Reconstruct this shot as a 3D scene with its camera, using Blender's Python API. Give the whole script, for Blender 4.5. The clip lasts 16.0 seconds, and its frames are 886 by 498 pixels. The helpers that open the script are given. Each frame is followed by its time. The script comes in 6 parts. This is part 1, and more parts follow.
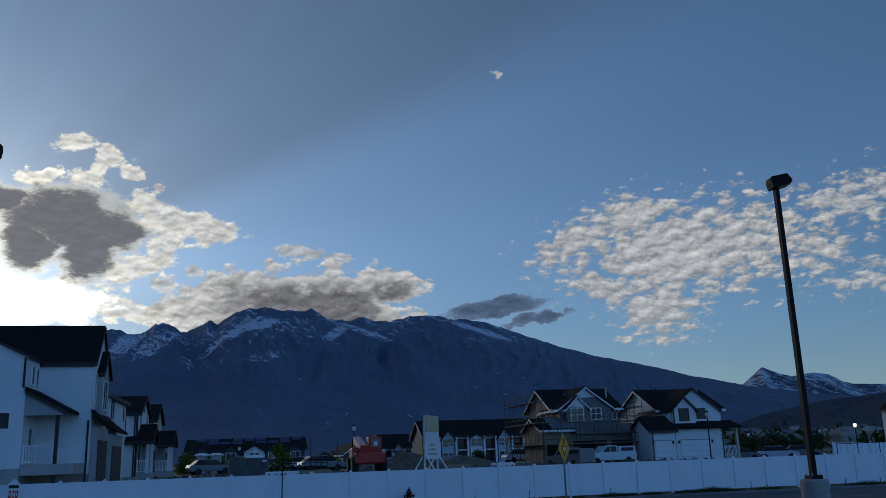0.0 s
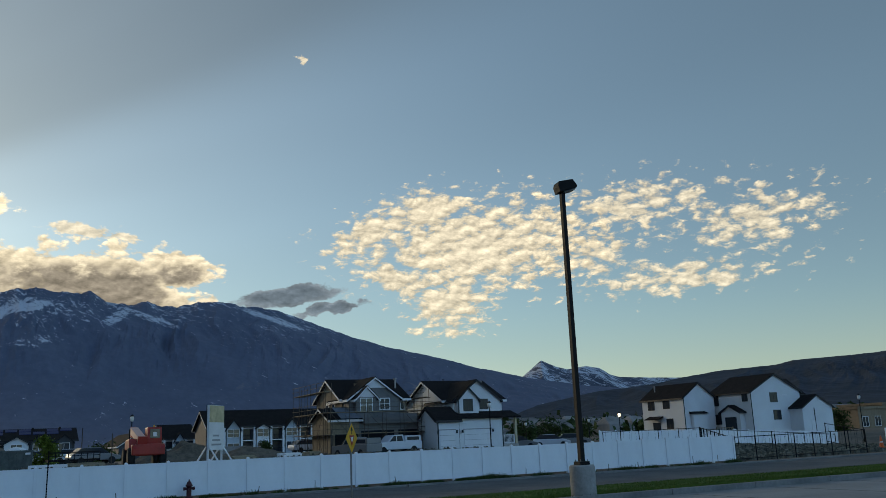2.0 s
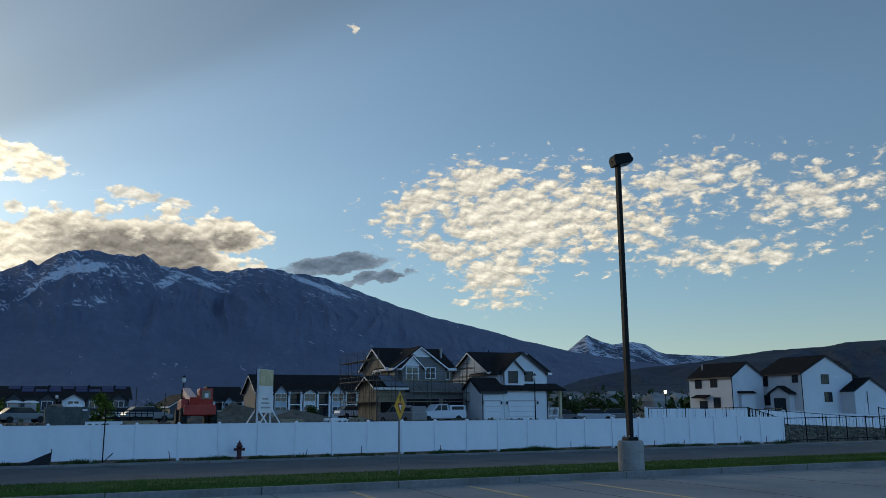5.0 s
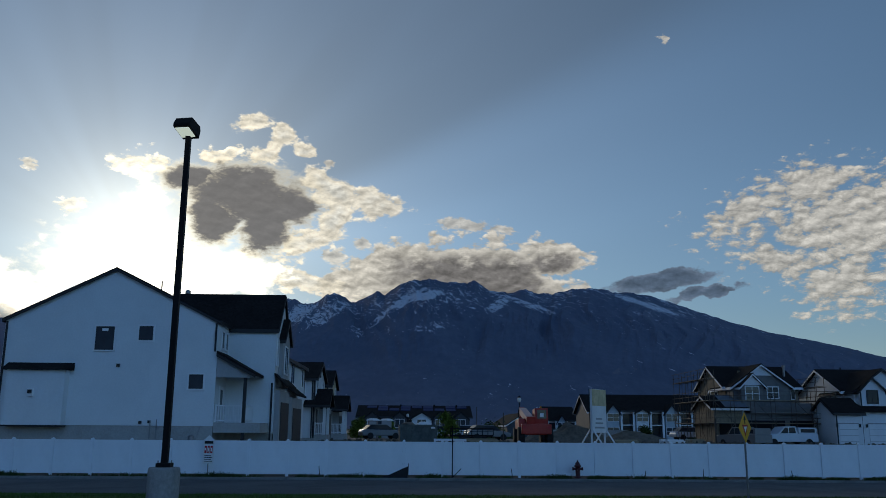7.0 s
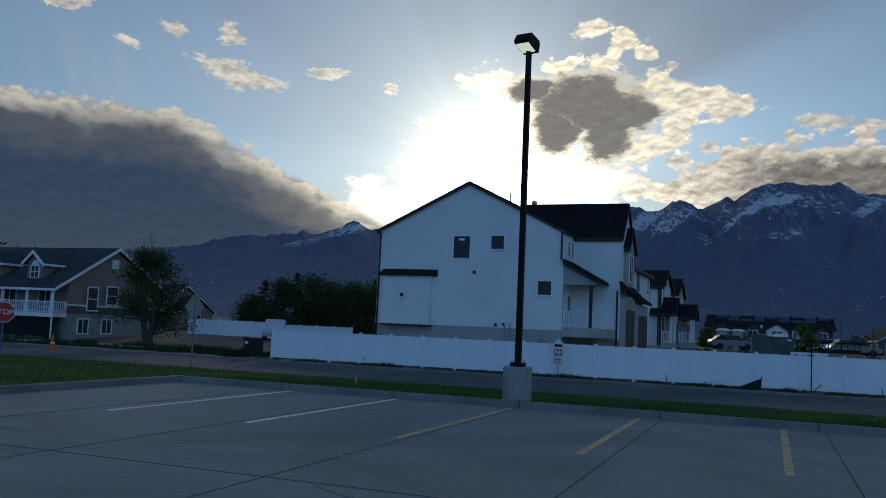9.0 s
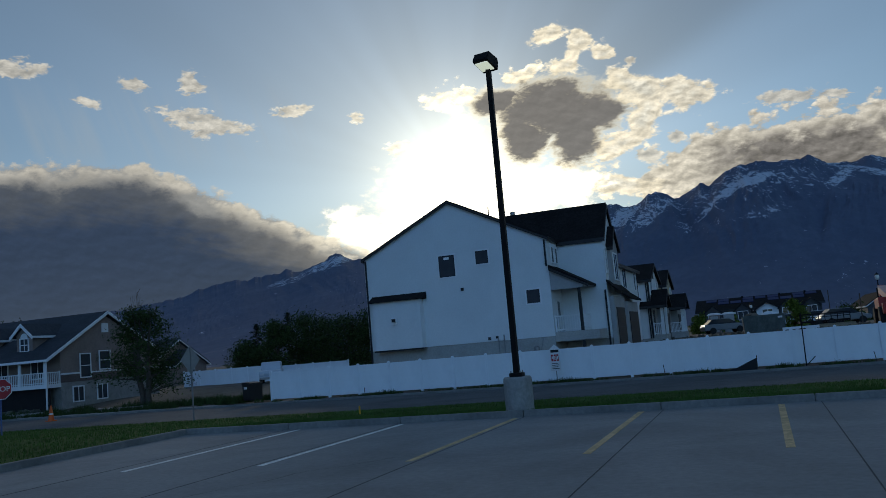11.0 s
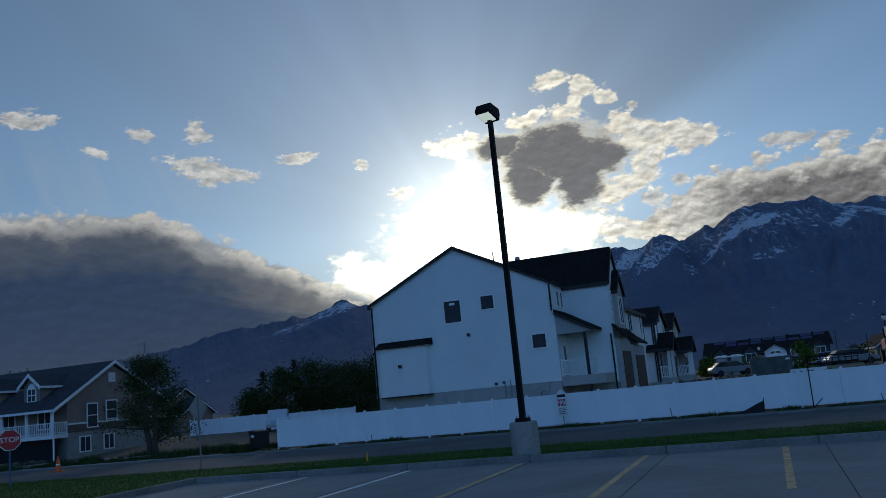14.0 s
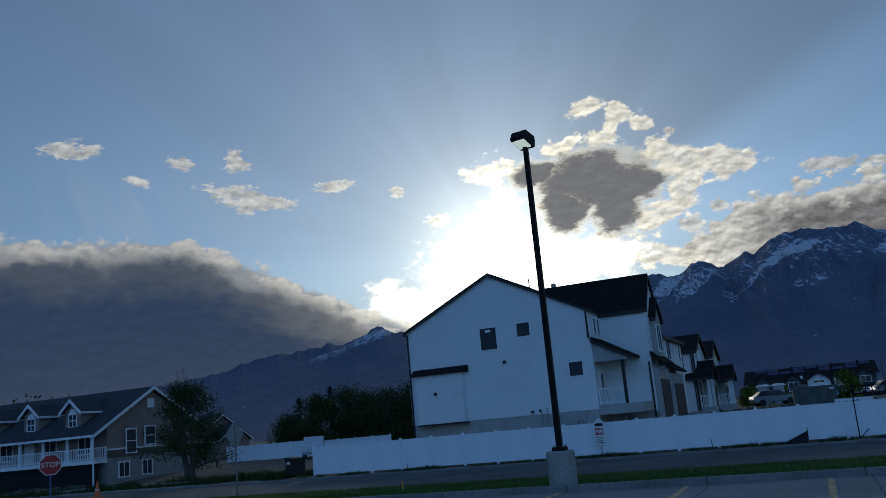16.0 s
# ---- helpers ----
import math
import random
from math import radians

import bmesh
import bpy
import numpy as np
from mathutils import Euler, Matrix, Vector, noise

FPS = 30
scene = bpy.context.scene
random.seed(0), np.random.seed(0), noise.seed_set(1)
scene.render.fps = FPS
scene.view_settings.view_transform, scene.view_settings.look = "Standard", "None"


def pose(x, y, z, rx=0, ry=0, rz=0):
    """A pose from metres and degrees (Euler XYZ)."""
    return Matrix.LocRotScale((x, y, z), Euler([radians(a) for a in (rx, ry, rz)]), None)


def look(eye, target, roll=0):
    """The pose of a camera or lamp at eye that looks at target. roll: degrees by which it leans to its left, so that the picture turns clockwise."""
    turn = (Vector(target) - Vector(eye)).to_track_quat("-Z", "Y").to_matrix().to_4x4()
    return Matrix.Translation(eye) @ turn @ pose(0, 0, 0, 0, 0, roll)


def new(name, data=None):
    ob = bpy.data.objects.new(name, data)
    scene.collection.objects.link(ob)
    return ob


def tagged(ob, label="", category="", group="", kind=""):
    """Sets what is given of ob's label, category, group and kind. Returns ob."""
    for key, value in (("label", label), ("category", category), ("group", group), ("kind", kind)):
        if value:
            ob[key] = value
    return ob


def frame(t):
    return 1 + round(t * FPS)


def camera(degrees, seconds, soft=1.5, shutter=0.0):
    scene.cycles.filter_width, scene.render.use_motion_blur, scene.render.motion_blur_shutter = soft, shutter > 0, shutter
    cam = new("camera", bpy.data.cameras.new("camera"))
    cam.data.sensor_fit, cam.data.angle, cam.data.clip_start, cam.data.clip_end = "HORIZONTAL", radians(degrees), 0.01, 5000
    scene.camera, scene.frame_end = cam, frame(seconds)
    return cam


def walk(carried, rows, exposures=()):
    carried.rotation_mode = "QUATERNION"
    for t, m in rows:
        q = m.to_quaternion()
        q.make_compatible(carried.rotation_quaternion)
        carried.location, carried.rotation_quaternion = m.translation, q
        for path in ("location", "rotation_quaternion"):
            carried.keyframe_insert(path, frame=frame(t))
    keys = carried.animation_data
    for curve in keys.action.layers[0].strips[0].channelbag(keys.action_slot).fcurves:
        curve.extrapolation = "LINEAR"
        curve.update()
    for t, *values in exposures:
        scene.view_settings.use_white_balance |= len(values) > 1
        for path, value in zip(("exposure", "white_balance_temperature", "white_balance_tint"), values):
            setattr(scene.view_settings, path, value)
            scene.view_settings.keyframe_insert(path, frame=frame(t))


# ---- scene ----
cam = camera(55.2, 16.0, soft=0.7)
PATH = [
    (0.0, pose(0.05, 0.23, 1.71, 103.70, 1.86, -12.52)),
    (0.5, pose(0.09, 0.24, 1.71, 102.47, 3.20, -17.71)),
    (1.0, pose(0.10, 0.29, 1.71, 101.16, 3.18, -22.80)),
    (1.5, pose(0.08, 0.27, 1.71, 101.31, 2.71, -25.66)),
    (2.0, pose(0.06, 0.26, 1.71, 102.54, 2.29, -26.45)),
    (2.5, pose(0.04, 0.25, 1.71, 104.09, 1.49, -22.21)),
    (3.0, pose(0.06, 0.28, 1.71, 103.66, 1.38, -21.10)),
    (3.5, pose(0.06, 0.30, 1.71, 101.96, 1.14, -25.62)),
    (6.0, pose(-0.15, 0.38, 1.71, 100.58, -1.14, -17.19)),
    (6.5, pose(-0.19, 0.35, 1.71, 101.47, -1.06, -10.15)),
    (7.0, pose(-0.21, 0.33, 1.71, 101.97, -0.42, -1.84)),
    (7.5, pose(-0.27, 0.31, 1.71, 102.66, -0.08, 7.05)),
    (8.0, pose(-0.31, 0.36, 1.71, 101.15, -3.19, 15.53)),
    (8.5, pose(-0.26, 0.32, 1.71, 98.48, -7.10, 23.74)),
    (9.0, pose(-0.15, 0.22, 1.71, 95.20, -2.49, 21.02)),
    (9.5, pose(-0.13, 0.30, 1.71, 95.14, 1.86, 23.38)),
    (10.0, pose(-0.12, 0.16, 1.71, 94.72, 4.13, 22.02)),
    (12.5, pose(0.08, -0.43, 1.71, 99.62, 4.28, 19.96)),
    (13.0, pose(0.10, -0.50, 1.71, 99.30, 4.62, 20.36)),
    (13.5, pose(0.11, -0.48, 1.71, 99.49, 5.26, 20.86)),
    (14.0, pose(0.10, -0.48, 1.71, 99.63, 5.48, 21.13)),
    (14.5, pose(0.10, -0.48, 1.71, 99.76, 4.72, 21.81)),
    (15.0, pose(0.09, -0.47, 1.71, 100.45, 4.66, 22.46)),
    (15.5, pose(0.10, -0.48, 1.71, 101.21, 4.86, 23.08)),
    (16.0, pose(0.10, -0.47, 1.71, 101.67, 5.10, 23.52)),
]
EXPOSURES = [(0.0, -0.25, 5750, 10), (0.5, 0.1, 6450, 8), (1.0, 0.42, 7550, 6), (1.5, 0.58, 8450, 5), (2.0, 0.6, 8500, 5), (2.5, 0.5, 7500, 6), (3.0, 0.3, 6650, 8), (3.5, 0.5, 7050, 6), (6.0, 0.55, 7150, 6),
             (6.5, 0.05, 6550, 8), (7.0, -0.15, 6450, 8), (7.5, -0.3, 6450, 8), (8.0, -0.2, 6450, 8), (8.5, -0.1, 6550, 8), (9.0, 0.05, 6750, 8), (9.5, 0.05, 6850, 8), (10.0, 0.05, 7050, 6), (12.5, -0.15, 6250, 8), (16.0, -0.15, 6050, 8)]
walk(cam, PATH, EXPOSURES)

# ---- sky and sun ----
SUN_AZ, SUN_EL = -18.7, 10.8
world = bpy.data.worlds.new("morning_sky")
scene.world = world
world.use_nodes = True


class Web:
    """Short hand for shader arithmetic in one node tree."""

    def __init__(self, tree):
        self.tree = tree

    def node(self, kind, op="", blend=""):
        n = self.tree.nodes.new(kind)
        if op:
            n.operation = op
        if blend:
            n.data_type, n.blend_type = "RGBA", blend
        return n

    def put(self, socket, v):
        if isinstance(v, bpy.types.NodeSocket):
            self.tree.links.new(v, socket)
        elif v is not None:
            socket.default_value = v

    def math(self, op, a, b=None, c=None):
        n = self.node("ShaderNodeMath", op)
        for s, v in zip(n.inputs, (a, b, c)):
            self.put(s, v)
        return n.outputs[0]

    def add(self, a, b):
        return self.math("ADD", a, b)

    def sub(self, a, b):
        return self.math("SUBTRACT", a, b)

    def mul(self, a, b):
        return self.math("MULTIPLY", a, b)

    def top(self, *vs):
        out = vs[0]
        for v in vs[1:]:
            out = self.math("MAXIMUM", out, v)
        return out

    def low(self, a, b):
        return self.math("MINIMUM", a, b)

    def step(self, v, lo, hi, a=0.0, b=1.0):
        n = self.node("ShaderNodeMapRange")
        n.interpolation_type = "SMOOTHSTEP"
        for s, x in zip(n.inputs, (v, lo, hi, a, b)):
            self.put(s, x)
        return n.outputs[0]

    def vec(self, x, y, z=0.0):
        n = self.node("ShaderNodeCombineXYZ")
        for s, v in zip(n.inputs, (x, y, z)):
            self.put(s, v)
        return n.outputs[0]

    def noise(self, vector, scale, detail=4.0, rough=0.55, warp=0.0):
        n = self.node("ShaderNodeTexNoise")
        self.put(n.inputs["Vector"], vector)
        for k, v in (("Scale", scale), ("Detail", detail), ("Roughness", rough), ("Distortion", warp)):
            n.inputs[k].default_value = v
        return n.outputs["Fac"]

    def mix(self, fac, a, b, blend="MIX"):
        n = self.node("ShaderNodeMix", "", blend)
        self.put(n.inputs["Factor"], fac)
        for s, v in ((n.inputs[6], a), (n.inputs[7], b)):
            self.put(s, (*v, 1.0) if isinstance(v, tuple) and len(v) == 3 else v)
        return n.outputs[2]


def make_sky():
    w = Web(world.node_tree)
    w.tree.nodes.clear()
    coord = w.node("ShaderNodeTexCoord").outputs["Generated"]
    split = w.node("ShaderNodeSeparateXYZ")
    w.put(split.inputs[0], coord)
    x, y, z = split.outputs
    deg = 180 / math.pi
    az = w.mul(w.math("ARCTAN2", x, y), deg)
    el = w.mul(w.math("ARCSINE", z), deg)
    sky = w.node("ShaderNodeTexSky")
    sky.sky_type, sky.sun_disc = "NISHITA", False
    sky.sun_elevation, sky.sun_rotation = radians(SUN_EL), radians(SUN_AZ)
    sky.altitude, sky.air_density, sky.dust_density, sky.ozone_density = 1400, 1.0, 0.45, 1.5
    # nearness to the sun
    s = Vector((math.sin(radians(SUN_AZ)) * math.cos(radians(SUN_EL)), math.cos(radians(SUN_AZ)) * math.cos(radians(SUN_EL)), math.sin(radians(SUN_EL))))
    dot = w.node("ShaderNodeVectorMath", "DOT_PRODUCT")
    w.put(dot.inputs[0], coord)
    dot.inputs[1].default_value = s
    near = w.math("MAXIMUM", dot.outputs["Value"], 0.0)
    g_core, g_mid, g_wide = (w.math("POWER", near, p) for p in (300.0, 60.0, 6.0))
    # rays fanning out from behind the cloud
    da, de = w.sub(az, SUN_AZ), w.sub(el, SUN_EL)
    phi = w.math("ARCTAN2", da, de)
    ray = w.noise(w.vec(w.mul(phi, 1.0), 3.7, w.mul(g_wide, 0.3)), 3.2, 2.0, 0.5)
    ray = w.step(ray, 0.3, 0.7, 0.93, 1.06)
    # one broad shaft past the dark cloud, and the shade beside it
    shaft = w.mul(w.step(phi, 1.12, 1.27), w.step(phi, 1.42, 1.75, 1.0, 0.0))
    shade = w.mul(w.step(phi, 0.35, 0.8), w.step(phi, 1.1, 1.22, 1.0, 0.0))
    ray = w.mul(ray, w.add(1.0, w.sub(w.mul(shaft, 0.2), w.mul(shade, 0.17))))
    base = w.mix(1.0, sky.outputs[0], (SKY_GAIN * 1.06, SKY_GAIN * 1.0, SKY_GAIN * 0.88), "MULTIPLY")
    base = w.mix(1.0, base, w.vec(ray, ray, ray), "MULTIPLY")
    base = w.mix(1.0, base, (0.036, 0.043, 0.046), "ADD")
    # the unseen sky opposite the sun, raised and blued to fill the shaded facades
    west = w.step(w.math("MULTIPLY", y, -1.0), -0.15, 0.8)
    base = w.mix(1.0, base, w.mix(west, FRONT_TINT, tuple(WEST * c for c in WEST_TINT)), "MULTIPLY")
    base = w.mix(1.0, base, w.mix(1.0, (0.10, 0.093, 0.075), w.vec(g_wide, g_wide, g_wide), "MULTIPLY"), "ADD")
    base = w.mix(1.0, base, w.mix(1.0, (0.22, 0.20, 0.15), w.vec(g_mid, g_mid, g_mid), "MULTIPLY"), "ADD")
    # thin falls of rain, slanting under the wisps
    fall_noise = w.noise(w.vec(w.add(az, w.mul(el, 0.35)), w.mul(el, 0.12), 5.0), 0.5, 3.0, 0.6)
    virga = w.mul(w.mul(w.step(fall_noise, 0.45, 0.72), w.step(az, -27.0, -31.0)), w.mul(w.step(el, 12.0, 14.5), w.step(el, 19.5, 15.5)))
    base = w.mix(w.mul(virga, 0.16), base, (0.42, 0.42, 0.40))
    # cloud texture, warped so that nothing looks cut out
    p0 = w.vec(az, w.mul(el, 1.9), 0.0)
    wob_a = w.mul(w.sub(w.noise(p0, 0.3, 4.0, 0.6), 0.5), 3.2)
    wob_e = w.mul(w.sub(w.noise(w.vec(w.mul(el, 1.9), az, 7.0), 0.32, 4.0, 0.6), 0.5), 2.0)
    a, e = w.add(az, wob_a), w.add(el, wob_e)

    def billow(u, v, z, scale):
        """Heaped, rounded cells with a ragged edge, from -0.5 to 0.5 or so."""
        n = w.node("ShaderNodeTexVoronoi")
        n.feature, n.voronoi_dimensions = "SMOOTH_F1", "2D"
        wa = w.mul(w.sub(w.noise(w.vec(u, v, z + 2.0), scale * 1.3, 5.0, 0.62), 0.5), 1.5 / scale)
        wb = w.mul(w.sub(w.noise(w.vec(v, u, z + 8.0), scale * 1.3, 5.0, 0.62), 0.5), 1.5 / scale)
        w.put(n.inputs["Vector"], w.vec(w.add(u, wa), w.add(v, wb), z))
        n.inputs["Scale"].default_value, n.inputs["Smoothness"].default_value = scale, 0.3
        return w.sub(0.45, n.outputs["Distance"])

    cells = billow(az, w.mul(el, 1.75), 3.0, 0.85)
    cells_up = billow(w.add(az, -0.1), w.mul(w.add(el, 0.2), 1.75), 3.0, 0.85)
    heaps = billow(az, w.mul(el, 1.3), 6.0, 0.45)
    puffs = w.noise(w.vec(az, w.mul(el, 2.2), 3.0), 0.72, 8.0, 0.66, 0.5)
    fine = w.noise(w.vec(az, w.mul(el, 2.0), 11.0), 2.4, 6.0, 0.68, 0.3)
    relief = w.math("MULTIPLY_ADD", w.sub(cells, cells_up), 0.75, 1.0)
    relief = w.mul(w.top(0.62, w.low(relief, 1.35)), w.mul(w.step(puffs, 0.2, 0.8, 0.78, 1.24), w.step(fine, 0.25, 0.75, 0.88, 1.12)))
    form = w.vec(relief, relief, relief)
    soft = w.math("MULTIPLY_ADD", w.sub(relief, 1.0), 0.3, 1.0)
    soft_form = w.vec(soft, soft, soft)
    big = w.noise(p0, 0.3, 4.0, 0.6)

    def blob(a0, e0, ra, re, tilt=0.0):
        u, v = w.sub(a, a0), w.sub(e, e0)
        if tilt:
            v = w.sub(v, w.mul(u, tilt))
        d = w.add(w.math("POWER", w.math("ABSOLUTE", w.mul(u, 1 / ra)), 2.0), w.math("POWER", w.math("ABSOLUTE", w.mul(v, 1 / re)), 2.0))
        return w.sub(1.0, w.math("SQRT", d))

    def cloud(under, field, lo, hi, thin, thick, t_lo, t_hi, veil=1.0, shape=None, below=None):
        cover = w.mul(w.step(field, lo, hi), veil)
        core = w.mul(w.step(field, t_lo, t_hi), below) if below else w.step(field, t_lo, t_hi)
        body = w.mix(1.0, w.mix(core, thin, thick), shape or form, "MULTIPLY")
        return w.mix(cover, under, body)

    glow3 = w.vec(g_mid, g_mid, g_mid)
    edge = w.mix(1.0, CLOUD_LIT, w.mix(1.0, (0.7, 0.62, 0.45), glow3, "MULTIPLY"), "ADD")
    jag = w.add(w.mul(w.sub(puffs, 0.5), 1.6), w.mul(w.sub(fine, 0.5), 0.7))
    knobs = w.add(w.mul(heaps, 0.8), w.add(w.mul(cells, 0.5), w.mul(w.sub(fine, 0.5), 0.5)))
    # broken field of small clouds, on the side away from the sun
    dense = w.top(blob(29.5, 12.6, 9.8, 3.6, 0.02), blob(27.2, 8.9, 3.4, 2.3), blob(25.4, 15.0, 4.4, 1.7, 0.12), blob(21.8, 13.7, 3.0, 1.5, 0.2), blob(23.6, 10.6, 2.8, 1.5, -0.35))
    loose = w.top(blob(40.0, 14.4, 8.5, 2.4, 0.0), blob(42.5, 9.7, 9.5, 1.5, 0.02), blob(47.8, 12.9, 6.0, 2.6, 0.0), blob(37.0, 11.6, 6.0, 2.6, 0.05))
    speck = w.add(w.mul(cells, 0.85), w.add(w.mul(w.sub(puffs, 0.5), 2.2), w.mul(w.sub(fine, 0.5), 0.9)))
    out = cloud(base, w.add(w.math("MULTIPLY_ADD", loose, 0.75, -0.12), speck), 0.08, 0.6, CLOUD_CREAM, CLOUD_LIT, 0.3, 0.9, 0.8)
    out = cloud(out, w.add(w.math("MULTIPLY_ADD", dense, 1.0, 0.0), speck), 0.05, 0.55, CLOUD_CREAM, CLOUD_LIT, 0.3, 0.95, 0.9)
    # scattered wisps
    bits = w.top(blob(-35.2, 15.6, 4.0, 0.9, -0.2), blob(-46.6, 18.8, 2.2, 0.75, -0.1), blob(-36.2, 18.2, 1.0, 1.0), blob(-40.0, 18.2, 1.5, 0.5), blob(-43.0, 17.2, 0.8, 0.5), blob(-29.8, 16.55, 1.6, 0.5), blob(-25.5, 15.9, 0.7, 0.55),
                 blob(-22.5, 13.4, 1.2, 0.8), blob(-5.7, 11.2, 1.0, 0.8), blob(-4.0, 12.1, 0.9, 0.5), blob(3.4, 13.6, 2.2, 0.6), blob(5.5, 13.2, 1.6, 0.5), blob(17.6, 25.1, 0.7, 0.4), blob(-6.2, 17.4, 0.8, 0.4))
    out = cloud(out, w.add(bits, w.mul(jag, 1.2)), 0.15, 0.5, edge, CLOUD_LIT, 0.5, 1.2, 0.85)
    # bank over the main range
    bank = w.add(w.top(blob(4.0, 10.0, 8.2, 2.9, -0.03), blob(-2.2, 10.4, 3.6, 2.1, 0.25), blob(9.6, 11.0, 2.6, 1.4), blob(-4.8, 9.4, 2.4, 1.5)), w.mul(knobs, 0.6))
    out = cloud(out, bank, 0.05, 0.2, edge, CLOUD_GREY, 0.2, 0.55, 1.0, None, w.mul(w.step(w.add(el, w.mul(knobs, 1.8)), 12.3, 10.8), w.step(az, -4.0, 0.5)))
    # two dark lens clouds
    lens = w.add(w.top(blob(16.2, 9.6, 4.4, 0.8, 0.12), blob(19.2, 8.75, 3.2, 0.42, 0.1)), w.mul(knobs, 0.5))
    out = cloud(out, lens, 0.05, 0.25, (0.13, 0.17, 0.24), (0.075, 0.105, 0.16), 0.1, 0.6, 0.92)
    # bright wreath round the sun, and the dark cloud before it
    wreath = w.add(w.top(blob(-11.1, 19.8, 1.5, 0.9), blob(-9.6, 18.8, 1.9, 1.1, 0.3), blob(-8.2, 18.2, 1.0, 0.7), blob(-10.6, 17.7, 1.6, 0.7), blob(-6.2, 15.9, 3.4, 1.3, -0.35), blob(-3.2, 15.2, 2.6, 1.1, -0.15), blob(-5.6, 14.0, 2.4, 1.5, 0.3), blob(-7.3, 12.4, 2.2, 1.5, 0.4),
                         blob(-8.0, 9.5, 3.4, 1.0, -0.15), blob(-18.6, 16.6, 2.0, 1.0, 0.1), blob(-14.4, 17.4, 1.6, 0.6, 0.2), blob(-12.9, 17.8, 0.8, 0.5)), w.mul(knobs, 1.0))
    out = cloud(out, wreath, 0.1, 0.42, w.mix(1.0, edge, (1.25, 1.22, 1.15), "MULTIPLY"), (0.72, 0.69, 0.61), 0.5, 1.2, 0.94)
    blaze = w.add(w.top(blob(-18.6, 10.0, 6.4, 3.4, -0.05), blob(-24.4, 7.8, 4.2, 2.3, -0.25), blob(-18.3, 14.2, 1.5, 2.8), blob(-12.6, 9.8, 4.4, 2.4)), w.mul(knobs, 0.75))
    out = cloud(out, blaze, 0.0, 0.55, edge, (1.6, 1.52, 1.3), 0.02, 0.45, 0.96, soft_form)
    out = w.mix(1.0, out, w.mix(1.0, (0.8, 0.75, 0.6), w.vec(g_core, g_core, g_core), "MULTIPLY"), "ADD")
    veil = w.add(w.top(blob(-11.6, 15.0, 5.4, 2.5, -0.06), blob(-13.9, 13.4, 1.9, 2.3), blob(-10.3, 13.0, 2.3, 2.2), blob(-15.6, 15.9, 2.2, 1.3), blob(-9.0, 14.6, 2.6, 1.9)), w.add(w.mul(knobs, 0.22), w.mul(jag, 0.4)))
    out = cloud(out, veil, -0.1, 0.42, w.mix(1.0, edge, (1.3, 1.25, 1.1), "MULTIPLY"), CLOUD_GREY, 0.02, w.add(0.2, w.mul(big, 0.6)), 0.97, soft_form)
    # dark bank of cloud, with a lit rim, over the far range
    rim = w.low(13.3, w.add(7.5, w.mul(w.sub(-26.6, az), 0.45)))
    fall = w.add(w.sub(rim, el), w.mul(knobs, 1.2))
    left = w.step(az, -22.7, -27.5)
    lit = w.step(w.add(knobs, w.mul(w.sub(big, 0.5), 1.2)), -0.3, 0.35)
    shoulder = w.mix(lit, (0.3, 0.3, 0.3), edge)
    streaks = w.noise(w.vec(w.mul(az, 0.5), w.add(w.mul(el, 2.4), w.mul(az, 0.5)), 9.0), 0.5, 5.0, 0.6)
    grey = w.mix(w.step(w.add(fall, w.mul(w.sub(streaks, 0.5), 3.0)), 1.8, 4.6), w.mix(1.0, (0.072, 0.083, 0.108), w.mix(1.0, (0.25, 0.21, 0.15), glow3, "MULTIPLY"), "ADD"), CLOUD_DARK)
    out = cloud(out, w.mul(fall, left), 0.0, 0.5, shoulder, grey, 0.6, 2.0, 0.97, soft_form)
    # thin haze low down
    low = w.mul(w.step(el, 9.0, 0.0, 0.0, 0.22), w.step(az, -36.0, -22.0, 0.15, 1.0))
    out = w.mix(low, out, HORIZON)
    bg = w.node("ShaderNodeBackground")
    w.put(bg.inputs["Color"], out)
    bg.inputs["Strength"].default_value = 1.0
    end = w.node("ShaderNodeOutputWorld")
    w.tree.links.new(bg.outputs[0], end.inputs[0])


FRONT_TINT, WEST_TINT = (0.78, 1.0, 1.31), (0.6, 1.0, 1.72)
SKY_GAIN, WEST = 0.058, 1.75
CLOUD_LIT, CLOUD_CREAM = (0.53, 0.50, 0.45), (0.44, 0.41, 0.36)
CLOUD_GREY, CLOUD_DARK, HORIZON = (0.19, 0.18, 0.175), (0.026, 0.043, 0.088), (0.36, 0.37, 0.36)
make_sky()
sun = new("sun", bpy.data.lights.new("sun", "SUN"))
sun.data.energy, sun.data.angle, sun.data.color = 0.5, radians(10), (1.0, 0.9, 0.75)
sun.matrix_world = look((0, 0, 50), (-50 * math.sin(radians(SUN_AZ)), -50 * math.cos(radians(SUN_AZ)), 50 - 50 * math.tan(radians(SUN_EL))))

